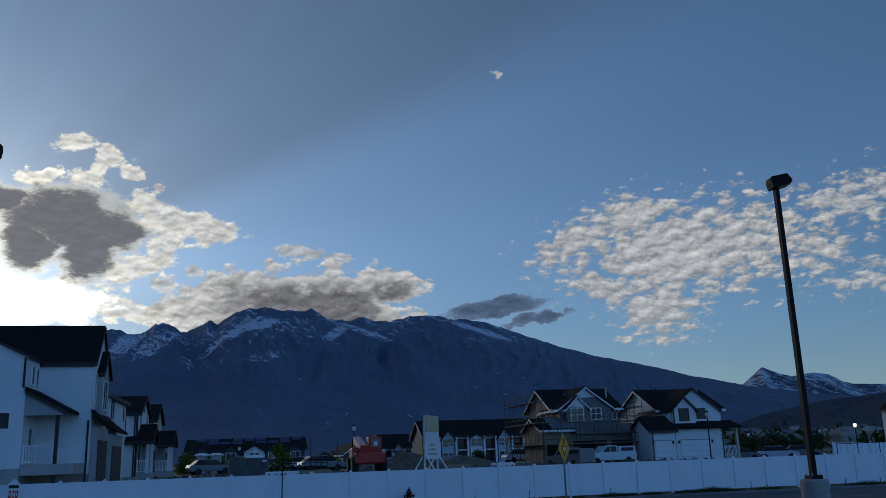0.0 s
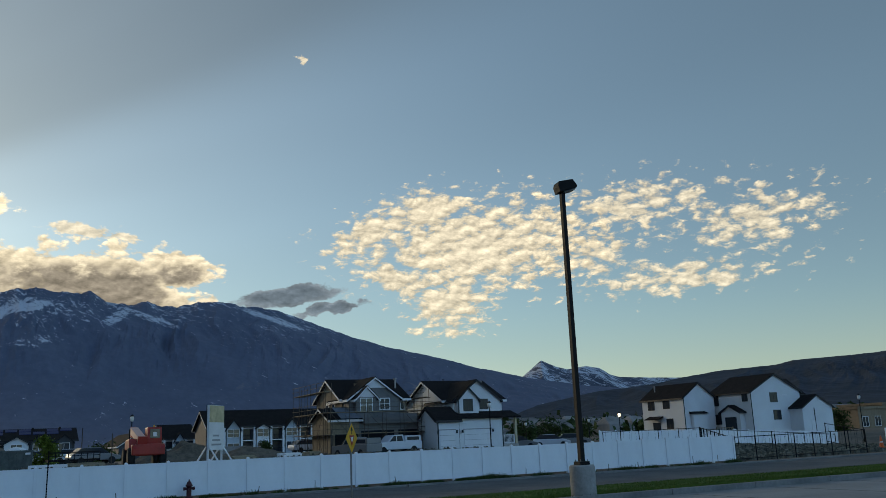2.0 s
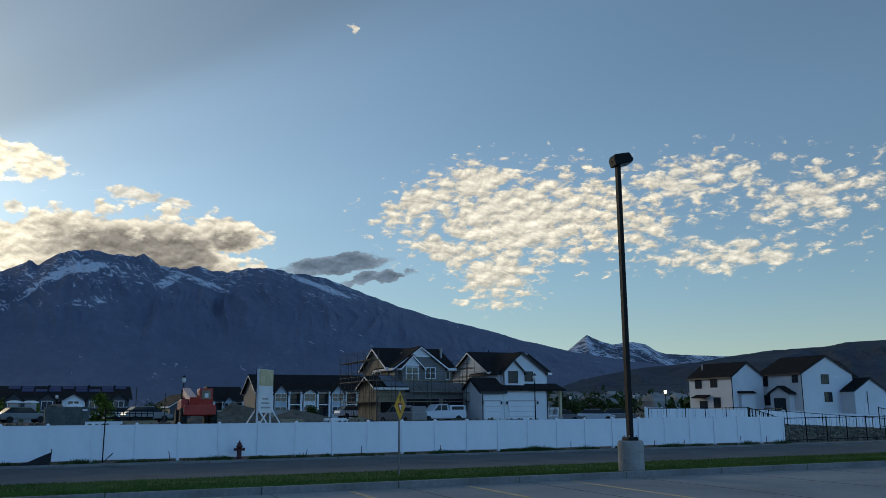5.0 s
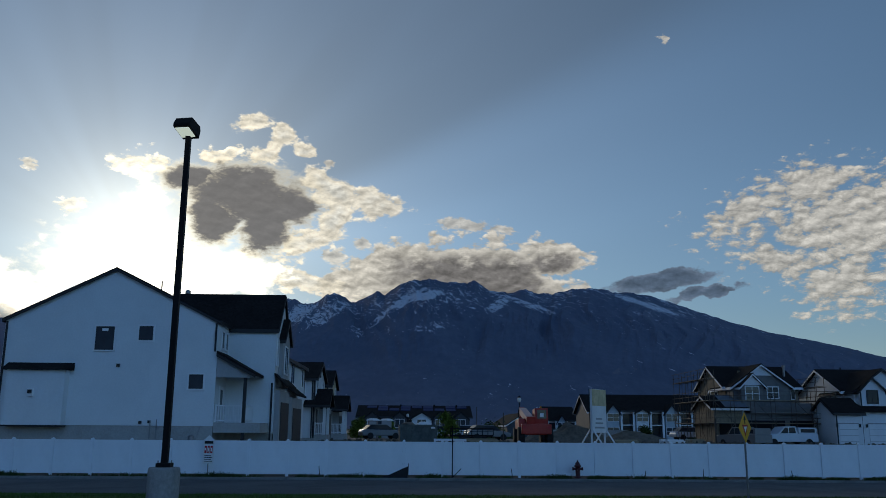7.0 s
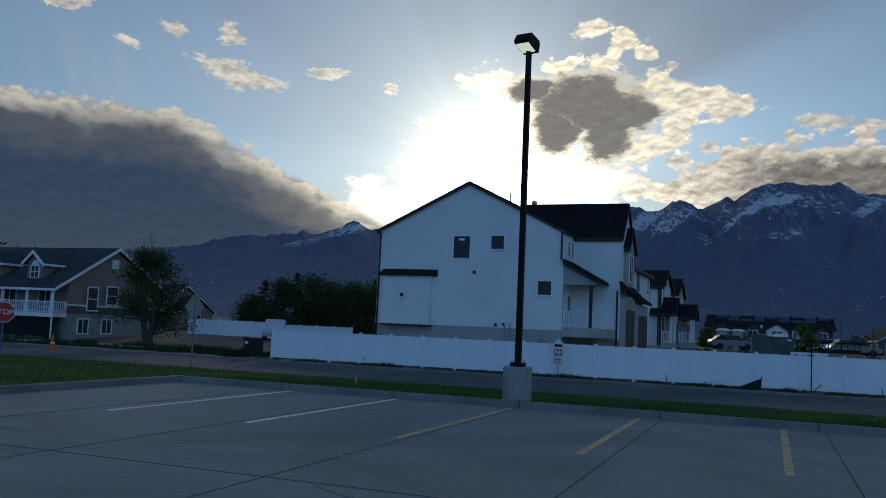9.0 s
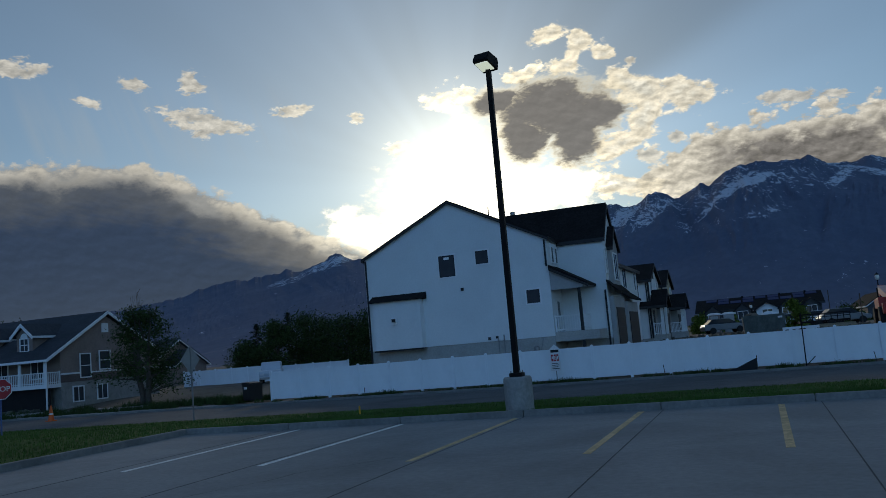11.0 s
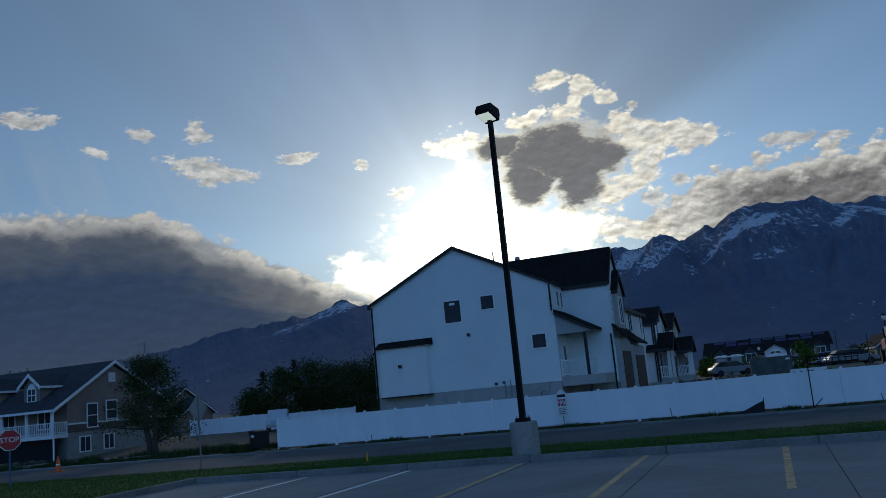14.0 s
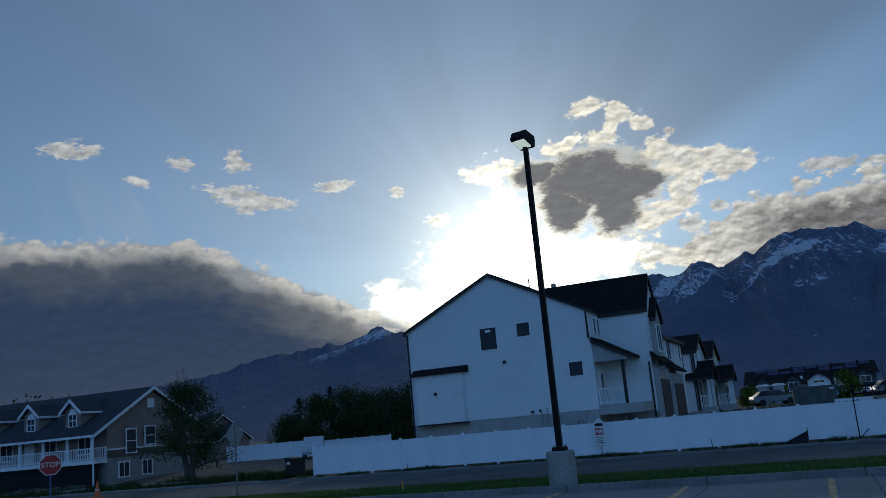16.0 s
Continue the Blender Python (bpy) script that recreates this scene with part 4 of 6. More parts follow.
# ---- white house with garages ----
def garage_house():
    h = thing("house", "white two-storey house with two white garage doors and dark roof", "house")
    gable(h, 41.5, 48.6, 82.9, 92.6, 0.2, 5.6, 7.85, "x", SIDING, SHINGLE, 0.4, 0.18, TRIM)
    gable(h, 41.55, 47.3, 81.0, 87.5, 0.2, 5.45, 7.55, "y", SIDING, SHINGLE, 0.2, 0.14, TRIM_DARK)
    gable(h, 41.8, 44.3, 80.4, 81.2, 3.9, 5.5, 6.75, "y", SIDING, SHINGLE, 0.2, 0.13, TRIM_DARK)
    gable(h, 38.2, 40.7, 78.2, 82.8, 0.2, 3.4, 4.7, "x", SIDING, SHINGLE, 0.25, 0.16, TRIM_DARK)
    part("side_wall", box(40.702, 41.54, 80.5, 82.8, 0.2, 3.9), SIDING, h)
    part("garage_wall", box(41.2, 46.6, 79.4, 81.0, 0.2, 3.6), SIDING, h)
    part("skirt_roof", extrude([(79.0, 3.5), (81.1, 4.15), (81.1, 4.32), (79.0, 3.65)], 0, 41.0, 48.6), SHINGLE, h)
    for u0, u1, at in ((41.9, 45.1, 79.4), (38.5, 40.2, 78.2)):
        d = panel(h, "garage_door", "-y", at, u0, u1, 0.3, 2.4, TRIM, 0.004, 0.05, "white sectional garage door")
        panel(h, "door_trim", "-y", at, u0 - 0.1, u1 + 0.1, 2.405, 2.5, SIDING_GREY, 0.004, 0.07)
        for i in range(1, 4):
            panel(d, "door_groove", "-y", at - 0.05, u0, u1, 0.3 + 0.53 * i, 0.325 + 0.53 * i, SIDING_GREY, 0.002, 0.01)
        for u in (u0 - 0.22, u1 + 0.2):
            panel(h, "wall_lamp", "-y", at, u - 0.07, u + 0.07, 2.1, 2.4, TRIM_DARK, 0.004, 0.14)
    window(h, "-y", 80.4, 43.02, 4.4, 0.95, 1.1, (2, 1), TRIM_DARK, GLASS)
    window(h, "-y", 81.0, 45.25, 4.6, 0.85, 0.9, (2, 1), TRIM_DARK, GLASS)
    window(h, "-y", 82.9, 47.85, 4.75, 0.6, 0.75, (2, 1), TRIM, GLASS)
    panel(h, "vent", "-x", 41.5, 87.4, 88.2, 5.1, 5.3, TRIM, 0.003, 0.05)
    for x, y, top in ((41.28, 79.398, 3.5), (38.3, 78.198, 3.3), (46.5, 79.398, 3.5), (41.9, 80.398, 5.4)):
        downpipe(h, x, y, 0.3 if top < 4 else 4.1, top)
    part("porch_floor", box(46.62, 48.5, 79.6, 82.8, 0.0, 0.8), FOUNDATION, h)
    for x in (48.1,):
        part("porch_post", box(x, x + 0.25, 79.5, 79.75, 0.8, 3.6), SIDING_TAN, h)
    railing(h, "y", 79.65, 46.7, 48.0, 0.8, 0.95)
    panel(h, "door", "-y", 82.9, 47.5, 48.3, 0.8, 2.9, SIDING_TAN, 0.004, 0.05)
    part("flue", lathe([(0.1, 6.5), (0.1, 7.6), (0.17, 7.62), (0.17, 7.8)], 10, (47.2, 85.0, 0)), STEEL, h)
    part("vent_stack", tube((44.0, 88.0, 7.4), (44.0, 88.0, 8.25), 0.06), STEEL_DARK, h)
    return h


# ---- house under construction, with scaffolding ----
FELT = material("blue_grey_roof_felt", (0.16, 0.19, 0.23), 0.8, grain=0.1, scale=4, stain=0.25)
SHEATHING = material("bare_sheathing", (0.24, 0.19, 0.13), 0.85, grain=0.2, scale=5, stain=0.25, stain_scale=0.8)
RUSTY = material("rusty_scaffold_tube", (0.10, 0.075, 0.055), 0.7, grain=0.2, scale=8)
WRAP = material("grey_house_wrap", (0.17, 0.165, 0.16), 0.7, grain=0.12, scale=3, stain=0.2, stain_scale=0.5)
PLANK = material("scaffold_plank", (0.30, 0.24, 0.16), 0.85, grain=0.2, scale=10, vary=0.2)
# near-black, painted where deep shade would lie
OPEN_SHADE = material("painted_opening_shade", (0.012, 0.012, 0.013), 0.9, grain=0.2, scale=2)


def scaffolding(x0, x1, y, z0, levels, lift, bay, deep=1.0, along="x", label=""):
    s = thing("scaffolding", label, "scaffolding", group="scaffolding round the unfinished house")

    def at(u, d, z):
        return (u, y + d, z) if along == "x" else (y + d, u, z)

    n = max(1, round((x1 - x0) / bay))
    top = z0 + levels * lift + 0.9
    for i in range(n + 1):
        u = x0 + (x1 - x0) * i / n
        for d in (0, deep):
            part("standard", tube(at(u, d, z0), at(u, d, top), 0.03, n=5), RUSTY, s)
        for k in range(1, levels + 1):
            part("transom", tube(at(u, -0.1, z0 + k * lift), at(u, deep + 0.1, z0 + k * lift), 0.028, n=5), RUSTY, s)
    for k in range(1, levels + 1):
        z = z0 + k * lift
        for d in (0, deep):
            for e in (0.0, 0.5, 0.95):
                if d == 0 or e == 0:
                    part("ledger", tube(at(x0 - 0.5, d, z + e), at(x1 + 0.5, d, z + e), 0.026, n=5), RUSTY, s)
        for i in range(n):
            a, b = x0 + (x1 - x0) * i / n, x0 + (x1 - x0) * (i + 1) / n
            if along == "x":
                part("plank", box(a - 0.1, b + 0.1, y + 0.1, y + deep - 0.1, z + 0.03, z + 0.08), PLANK, s)
            else:
                part("plank", box(y + 0.1, y + deep - 0.1, a - 0.1, b + 0.1, z + 0.03, z + 0.08), PLANK, s)
    for i in range(0, n, 2):
        a, b = x0 + (x1 - x0) * i / n, x0 + (x1 - x0) * (i + 1) / n
        part("brace", tube(at(a, 0, z0), at(b, 0, z0 + lift), 0.024, n=5), RUSTY, s)
        part("brace", tube(at(b, 0, z0 + lift), at(a, 0, z0 + 2 * lift), 0.024, n=5), RUSTY, s)
    return s


def unfinished_house():
    h = thing("house", "unfinished house with bare sheathing, dark roof and open garage", "house")
    gable(h, 31.0, 38.4, 86.0, 94.4, 0.2, 6.1, 8.25, "x", SHEATHING, SHINGLE, 0.4, 0.18, TRIM)
    gable(h, 31.1, 36.9, 84.2, 90.0, 0.2, 6.0, 8.1, "y", WRAP, SHINGLE, 0.3, 0.18, TRIM)
    gable(h, 31.6, 33.9, 83.3, 84.3, 3.9, 6.0, 7.15, "y", WRAP, SHINGLE, 0.25, 0.15, TRIM)
    gable(h, 28.5, 31.6, 82.6, 88.3, 0.2, 3.85, 5.0, "x", SHEATHING, SHINGLE, 0.3, 0.16, TRIM)
    part("roof_underlay", extrude([(82.4, 3.96), (85.3, 5.21), (85.3, 5.225), (82.4, 3.975)], 0, 29.6, 31.9), FELT, h, "pale blue roofing underlay")
    part("garage_wall", box(31.61, 38.6, 82.6, 84.2, 0.2, 3.4), WRAP, h)
    part("skirt_roof", extrude([(82.0, 3.4), (84.3, 4.3), (84.3, 4.42), (82.0, 3.52)], 0, 31.95, 39.0), WRAP, h)
    for z in (6.9, 7.5):
        part("roof_bracket", box(33.0, 33.25, 87.5, 87.7, z, z + 0.3), PLANK, h)
    # closed wall; the bays' inner shade is painted on as dark panels
    for u0, u1 in ((31.8, 35.4), (35.9, 38.3)):
        panel(h, "garage_shade_panel", "-y", 82.6, u0, u1, 0.25, 2.7, OPEN_SHADE, 0.004, 0.03, "dark panel painted as the shade inside an open garage bay")
    panel(h, "side_shade_panel", "-y", 82.6, 29.0, 31.4, 0.25, 2.4, OPEN_SHADE, 0.004, 0.03)
    window(h, "-y", 83.3, 32.68, 4.65, 1.25, 1.3, (2, 2), TRIM, SKY_GLASS)
    window(h, "-y", 84.2, 35.1, 4.9, 1.05, 1.05, (2, 2), TRIM, GLASS)
    window(h, "-y", 86.0, 37.7, 4.9, 0.7, 0.9, (2, 1), TRIM, GLASS)
    for u in (88.6, 90.6):
        window(h, "-x", 31.0, u, 4.5, 0.8, 1.1, (1, 2), TRIM, GLASS)
    part("gable_board", extrude([(32.75, 7.1), (35.25, 7.1), (34.0, 7.98)], 1, 84.14, 84.19), TRIM, h, "white gable cladding")
    part("gable_board", extrude([(31.85, 6.12), (33.65, 6.12), (32.75, 7.0)], 1, 83.24, 83.29), TRIM, h, "white gable cladding")
    part("flue", lathe([(0.12, 6.8), (0.12, 8.2), (0.18, 8.22), (0.18, 8.4)], 10, (38.0, 88.0, 0)), STEEL, h)
    for x in (38.7, 39.3):
        part("porch_post", box(x, x + 0.2, 83.0, 83.2, 0.2, 4.0), SHEATHING, h)
    part("porch_beam", box(38.62, 39.5, 82.95, 85.9, 4.0, 4.3), SHEATHING, h)
    return h


garage_house()
unfinished_house()
scaffolding(28.0, 39.8, 81.0, 0.3, 2, 2.1, 2.1, 1.0, "x", "steel tube scaffolding with timber planks along the unfinished front")
scaffolding(82.0, 92.0, 27.6, 0.3, 3, 2.1, 2.0, 0.9, "y", "tall steel scaffolding beside the unfinished gable")
scaffolding(84.0, 90.0, 39.4, 0.3, 3, 1.9, 2.0, 0.8, "y", "steel scaffolding between two houses")


# ---- two white houses beyond the basin ----
def back_house_small():
    h = thing("house", "white two-storey house with dark roof behind a white fence", "house")
    gable(h, 87.2, 93.2, 96.7, 105.8, -0.6, 6.0, 8.05, "y", SIDING, SHINGLE, 0.25, 0.16, TRIM_DARK)
    for y, z in ((103.7, 4.5), (100.3, 4.6), (99.8, 1.7)):
        window(h, "-x", 87.2, y, z, 1.3, 1.3, (2, 1), TRIM_DARK, GLASS)
    panel(h, "door", "-x", 87.2, 101.9, 103.6, 0.6, 2.6, GLASS, 0.004, 0.05, "glazed patio door")
    part("door_roof", extrude([(86.2, 3.1), (87.19, 3.5), (87.19, 3.3), (86.2, 2.98)], 1, 101.2, 104.4), SHINGLE, h)
    part("bay", box(88.4, 91.0, 96.1, 96.69, 0.6, 3.6), SIDING, h)
    part("bay_roof", extrude([(95.8, 3.6), (96.69, 3.95), (96.69, 3.6)], 0, 88.2, 91.2), SHINGLE, h)
    downpipe(h, 87.3, 96.69, 0.0, 5.9)
    part("flue", tube((88.8, 104.5, 6.5), (88.8, 104.5, 8.1), 0.1), STEEL, h)


def back_house_large():
    h = thing("house", "large white two-storey house with dark roof and small timber porch", "house")
    gable(h, 93.9, 103.9, 90.3, 98.5, -0.6, 6.3, 8.8, "y", SIDING, SHINGLE, 0.25, 0.16, TRIM_DARK)
    gable(h, 100.0, 108.5, 93.5, 100.0, -0.6, 6.0, 8.4, "x", SIDING, SHINGLE, 0.25, 0.16, TRIM_DARK)
    gable(h, 101.4, 107.6, 88.0, 93.6, -0.6, 3.9, 5.6, "y", SIDING, SHINGLE, 0.2, 0.14, TRIM_DARK)
    for y, z, w in ((97.2, 4.7, 1.3), (91.3, 5.1, 0.9), (96.6, 2.0, 1.6)):
        window(h, "-x", 93.9, y, z, w, 1.3, (2, 1), TRIM_DARK, GLASS)
    for x, z in ((98.5, 4.9), (98.9, 2.4)):
        window(h, "-y", 90.3, x, z, 1.3, 1.2, (2, 1), TRIM_DARK, GLASS)
    panel(h, "vent", "-y", 90.3, 100.3, 101.2, 5.7, 5.9, TRIM, 0.003, 0.05)
    panel(h, "door", "-y", 88.0, 103.0, 103.9, -0.2, 2.0, TRIM, 0.004, 0.05)
    panel(h, "door", "-x", 93.9, 92.4, 94.0, 0.8, 2.9, GLASS, 0.004, 0.05, "glazed patio door")
    gable(h, 92.9, 94.1, 91.6, 95.2, 0.2, 3.6, 4.5, "x", SIDING, SHINGLE, 0.3, 0.15, TRIM_DARK)
    panel(h, "porch_opening", "-x", 92.9, 92.3, 94.5, 0.7, 2.9, GLASS, 0.004, 0.03)
    part("deck", box(91.4, 92.85, 91.8, 95.0, 0.2, 0.5), PLANK, h, "bare timber deck")
    railing(h, "x", 91.5, 91.8, 95.0, 0.5, 1.0, PLANK, 0.3)
    downpipe(h, 94.0, 90.29, 0.0, 6.2)
    downpipe(h, 103.8, 87.99, 0.0, 3.8)


back_house_small()
back_house_large()

# ---- brick house across the street ----
BRICK = material("brown_brick", (0.27, 0.205, 0.18), 0.88, grain=0.25, scale=18, stain=0.15, stain_scale=0.8, bump=0.3, bump_scale=20)
BRICK_DARK = material("dark_brown_brick", (0.15, 0.11, 0.10), 0.88, grain=0.25, scale=18, stain=0.2, bump=0.3, bump_scale=20)
SLATE_ROOF = material("slate_blue_shingles", (0.045, 0.05, 0.06), 0.9, grain=0.3, scale=6, stain=0.25, bump=0.4, bump_scale=12)


def brick_house():
    h = thing("house", "brown brick house with white porch, dormers and grey basement", "house")
    X1, X0, YW, YB = -47.4, -64.0, 47.6, 58.1
    eave, peak, mid = 3.2, 6.45, 52.1
    part("basement", box(X0, X1, YW, YB, -1.0, 1.45), CONCRETE, h, "grey concrete basement wall")
    part("wall", extrude([(YW, 1.45), (YB, 1.45), (YB, 3.3), (mid, 6.35), (YW, 3.95)], 0, X0, X1 - 0.02), BRICK, h)
    part("brick_band", box(X1 - 0.019, X1 + 0.03, YW, YB, 1.45, 2.0), BRICK_DARK, h)
    part("trim_band", box(X1 - 0.018, X1 + 0.06, YW, YB, 2.0, 2.12), TRIM, h)
    for a, b, name in (((46.0, 3.05), (mid, 6.45), "roof"), ((YB + 0.4, 3.05), (mid, 6.45), "roof")):
        r = part(name, extrude([(a[0], a[1]), (b[0], b[1]), (b[0], b[1] + 0.16), (a[0], a[1] + 0.16)], 0, X0, X1 + 0.35), SLATE_ROOF, h)
        part("barge_board", extrude([(a[0], a[1] - 0.06), (b[0], b[1] - 0.06), (b[0], b[1] + 0.17), (a[0], a[1] + 0.17)], 0, X1 + 0.352, X1 + 0.42), TRIM, r)
        part("gutter", box(X0, X1 + 0.4, a[0] - 0.08, a[0], a[1] - 0.05, a[1] + 0.12) if a[0] < 50 else box(X0, X1 + 0.4, a[0], a[0] + 0.08, a[1] - 0.05, a[1] + 0.12), TRIM, r)
    # porch
    part("porch_floor", box(X0, X1, 46.2, YW - 0.003, 1.15, 1.42), TRIM, h)
    # near-black sheet stands in for the shade under the porch floor
    part("porch_shade", box(X0, X1 - 0.1, 46.6, 46.7, -0.9, 1.14), OPEN_SHADE, h, "dark sheet painted as the shade below the porch")
    for i in range(8):
        x = X1 - 0.12 - 2.35 * i
        part("porch_post", box(x - 0.08, x + 0.08, 46.2, 46.36, 1.42, 3.1), TRIM, h)
        if i < 7 and i not in (5,):
            railing(h, "y", 46.28, x - 2.27, x - 0.08, 1.42, 0.85, TRIM, 0.16)
    railing(h, "x", X1 - 0.1, 46.36, YW, 1.42, 0.85, TRIM, 0.16)
    downpipe(h, X1 + 0.1, 46.2, -0.5, 3.1, TRIM)
    for x in (-49.5, -53.0, -57.5):
        window(h, "-y", YW, x, 1.9, 1.2, 1.4, (2, 1), TRIM, GLASS)
    panel(h, "door", "-y", YW, -55.6, -54.6, 1.45, 3.5, TRIM, 0.004, 0.05, "white front door")
    # windows in the gable wall
    for y, z, w, t in ((49.9, 1.75, 0.95, 1.65), (51.9, 2.25, 1.05, 1.3)):
        window(h, "+x", X1 + 0.06, y, z, w, t, (1, 2), TRIM, SKY_GLASS)
    for y in (49.2, 51.6):
        window(h, "+x", X1, y, 0.05, 0.95, 1.0, (2, 1), TRIM, SKY_GLASS)
    panel(h, "gable_vent", "+x", X1 - 0.02, mid - 0.35, mid + 0.35, 5.0, 5.7, TRIM, 0.004, 0.06, "white gable vent")
    # dormers
    for x in (-50.4, -54.6, -59.0):
        part("dormer_wall", extrude([(x - 0.75, 3.6), (x + 0.75, 3.6), (x + 0.75, 5.1), (x, 5.75), (x - 0.75, 5.1)], 1, 47.3, 51.5), BRICK, h)
        for s in (-1, 1):
            r = part("dormer_roof", extrude([(x + s * 1.05, 4.86), (x, 5.8), (x, 5.93), (x + s * 1.05, 4.99)], 1, 47.0, 51.6), SLATE_ROOF, h)
            part("barge_board", extrude([(x + s * 1.08, 4.74), (x, 5.7), (x, 5.95), (x + s * 1.08, 5.0)], 1, 46.93, 46.998), TRIM, r)
            part("eave_return", box(*sorted((x + s * 1.0, x + s * 1.12)), 47.0, 49.6, 4.82, 4.98), TRIM, r)
        window(h, "-y", 47.3, x, 3.95, 0.7, 0.85, (2, 2), TRIM, SKY_GLASS)
        part("arched_pane", extrude([(x + 0.35 * math.cos(a * math.pi / 8), 4.86 + 0.38 * math.sin(a * math.pi / 8)) for a in range(9)], 1, 47.25, 47.29), TRIM, h, "white arched window head")
    return h


brick_house()


def cottage():
    h = thing("house", "small brown house with pale trim behind the tree", "house")
    gable(h, -75.5, -66.5, 80, 90, -0.8, 2.6, 5.2, "x", BRICK, SLATE_ROOF, 0.5, 0.2, TRIM)
    gable(h, -68.0, -64.5, 82, 88, -0.8, 2.2, 3.8, "x", BRICK, SLATE_ROOF, 0.4, 0.2, TRIM)
    window(h, "+x", -64.5, 85, 0.6, 1.2, 1.2, (2, 1), TRIM, GLASS)


cottage()
# ---- far apartment blocks ----
SOLAR = material("solar_panel", (0.02, 0.035, 0.11), 0.55, grain=0.05, spec=0.15)


def townhouses():
    h = thing("apartment_building", "long two-storey terrace of dark and white homes with solar panels", "apartment building")
    Y, X0, X1, Z = 150.0, -10.0, 9.2, -1.6
    gable(h, X0, X1, Y, Y + 12, Z, 3.7, 5.5, "x", SIDING_DARK, SHINGLE, 0.5, 0.25, TRIM_DARK)
    for i, (x, mat) in enumerate(((-7.6, SIDING_DARK), (-2.9, SIDING_DARK), (0.9, SIDING), (4.0, SIDING_DARK), (7.6, SIDING_DARK))):
        wide = 3.4 if mat is SIDING else 2.4
        gable(h, x - wide / 2, x + wide / 2, Y - 1.2, Y + 3, Z, 3.4, 4.4, "y", mat, SHINGLE, 0.3, 0.2, TRIM_DARK)
        window(h, "-y", Y - 1.2, x, 1.9, 1.5, 1.3, (2, 1), TRIM, SKY_GLASS, 0.1)
        window(h, "-y", Y - 1.2, x, -0.7, 1.7, 1.4, (3, 1), TRIM, SKY_GLASS, 0.1)
    for x in (-5.2, -1.0, 5.9):
        window(h, "-y", Y, x, 1.9, 1.0, 1.3, (1, 1), TRIM, GLASS, 0.1)
        window(h, "-y", Y, x, -0.9, 1.2, 1.6, (2, 1), TRIM, GLASS, 0.1)
    k = (5.5 - 3.7) / 6.0
    for i in range(9):
        x = X0 + 1.2 + 2.0 * i
        for y in (Y + 2.6, Y + 4.2):
            if (i * 7 + int(y)) % 4 == 0:
                continue
            z = 3.7 + k * (y - Y) + 0.28
            part("solar_panel", extrude([(y, z), (y + 1.3, z + 1.3 * k), (y + 1.3, z + 1.3 * k + 0.06), (y, z + 0.06)], 0, x, x + 1.7), SOLAR, h)
    for x in (-3, 3, 7):
        part("roof_vent", box(x, x + 0.3, Y + 5.2, Y + 5.5, 5.2, 5.9), STEEL_DARK, h)


def apartments(x0, x1, y, z, bays, label):
    h = thing("apartment_building", label, "apartment building")
    gable(h, x0, x1, y, y + 15, z, z + 8.4, z + 12.0, "x", SIDING_DARK, SHINGLE, 0.6, 0.3, TRIM)
    step = (x1 - x0) / bays
    for i in range(bays):
        x = x0 + step * (i + 0.5)
        if i % 2:
            mat = SIDING_BLUE if i % 4 == 1 else SIDING
            gable(h, x - step * 0.42, x + step * 0.42, y - 1.6, y + 5, z, z + 8.2, z + (9.8 if i % 4 == 1 else 8.9), "y", mat, SHINGLE, 0.4, 0.25, TRIM_DARK)
            for f in range(3):
                for s in (-0.2, 0.2):
                    window(h, "-y", y - 1.6, x + s * step, z + 0.9 + 2.8 * f, 1.1, 1.5, (1, 2), TRIM, SKY_GLASS, 0.12)
        else:
            for f in range(3):
                zz = z + 2.8 * f
                part("balcony", box(x - step * 0.4, x + step * 0.4, y - 1.5, y - 0.003, zz + 0.02, zz + 0.22), TRIM, h)
                panel(h, "balcony_door", "-y", y, x - 0.9, x + 0.9, zz + 0.25, zz + 2.3, GLASS, 0.004, 0.05)
                if f:
                    railing(h, "y", y - 1.4, x - step * 0.4, x + step * 0.4, zz + 0.22, 1.0, STEEL_DARK, 0.6)
            for s in (-0.42, 0.42):
                part("pillar", box(x + s * step - 0.2, x + s * step + 0.2, y - 1.6, y - 1.2, z, z + 8.4), TRIM, h)
            part("balcony_soffit", box(x - step * 0.5, x + step * 0.5, y - 1.7, y, z + 8.42, z + 8.7), TRIM_DARK, h)
    return h


townhouses()
apartments(36.2, 70.0, 180.0, -3.0, 11, "three-storey apartment block with white gables and dark balconies")
apartments(33.5, 41.0, 222.0, -4.6, 3, "three-storey apartment block half hidden by a sign board")


def low_block(x, y, wide, deep, high, mat, label, z=-1.0):
    h = thing("building", label, "building")
    part("wall", box(x - wide / 2, x + wide / 2, y, y + deep, z, z + high), mat, h)
    part("parapet", box(x - wide / 2 - 0.3, x + wide / 2 + 0.3, y - 0.3, y + deep + 0.3, z + high, z + high + 0.5), TRIM if mat is not TAN_WALL else TAN_WALL, h)
    n = max(2, int(wide / 4))
    for i in range(n):
        u = x - wide / 2 + wide * (i + 0.5) / n
        window(h, "-y", y, u, z + high * 0.35, wide / n * 0.45, high * 0.35, (2, 1), TRIM, GLASS, 0.1)


TAN_WALL = material("tan_stucco", (0.27, 0.20, 0.13), 0.9, grain=0.1, scale=2, stain=0.2)
low_block(168, 126, 12, 12, 5.6, TAN_WALL, "tan stucco building far along the street", -1.5)
low_block(186, 134, 10, 12, 6.6, TAN_WALL, "tan stucco building with flat roof", -1.5)
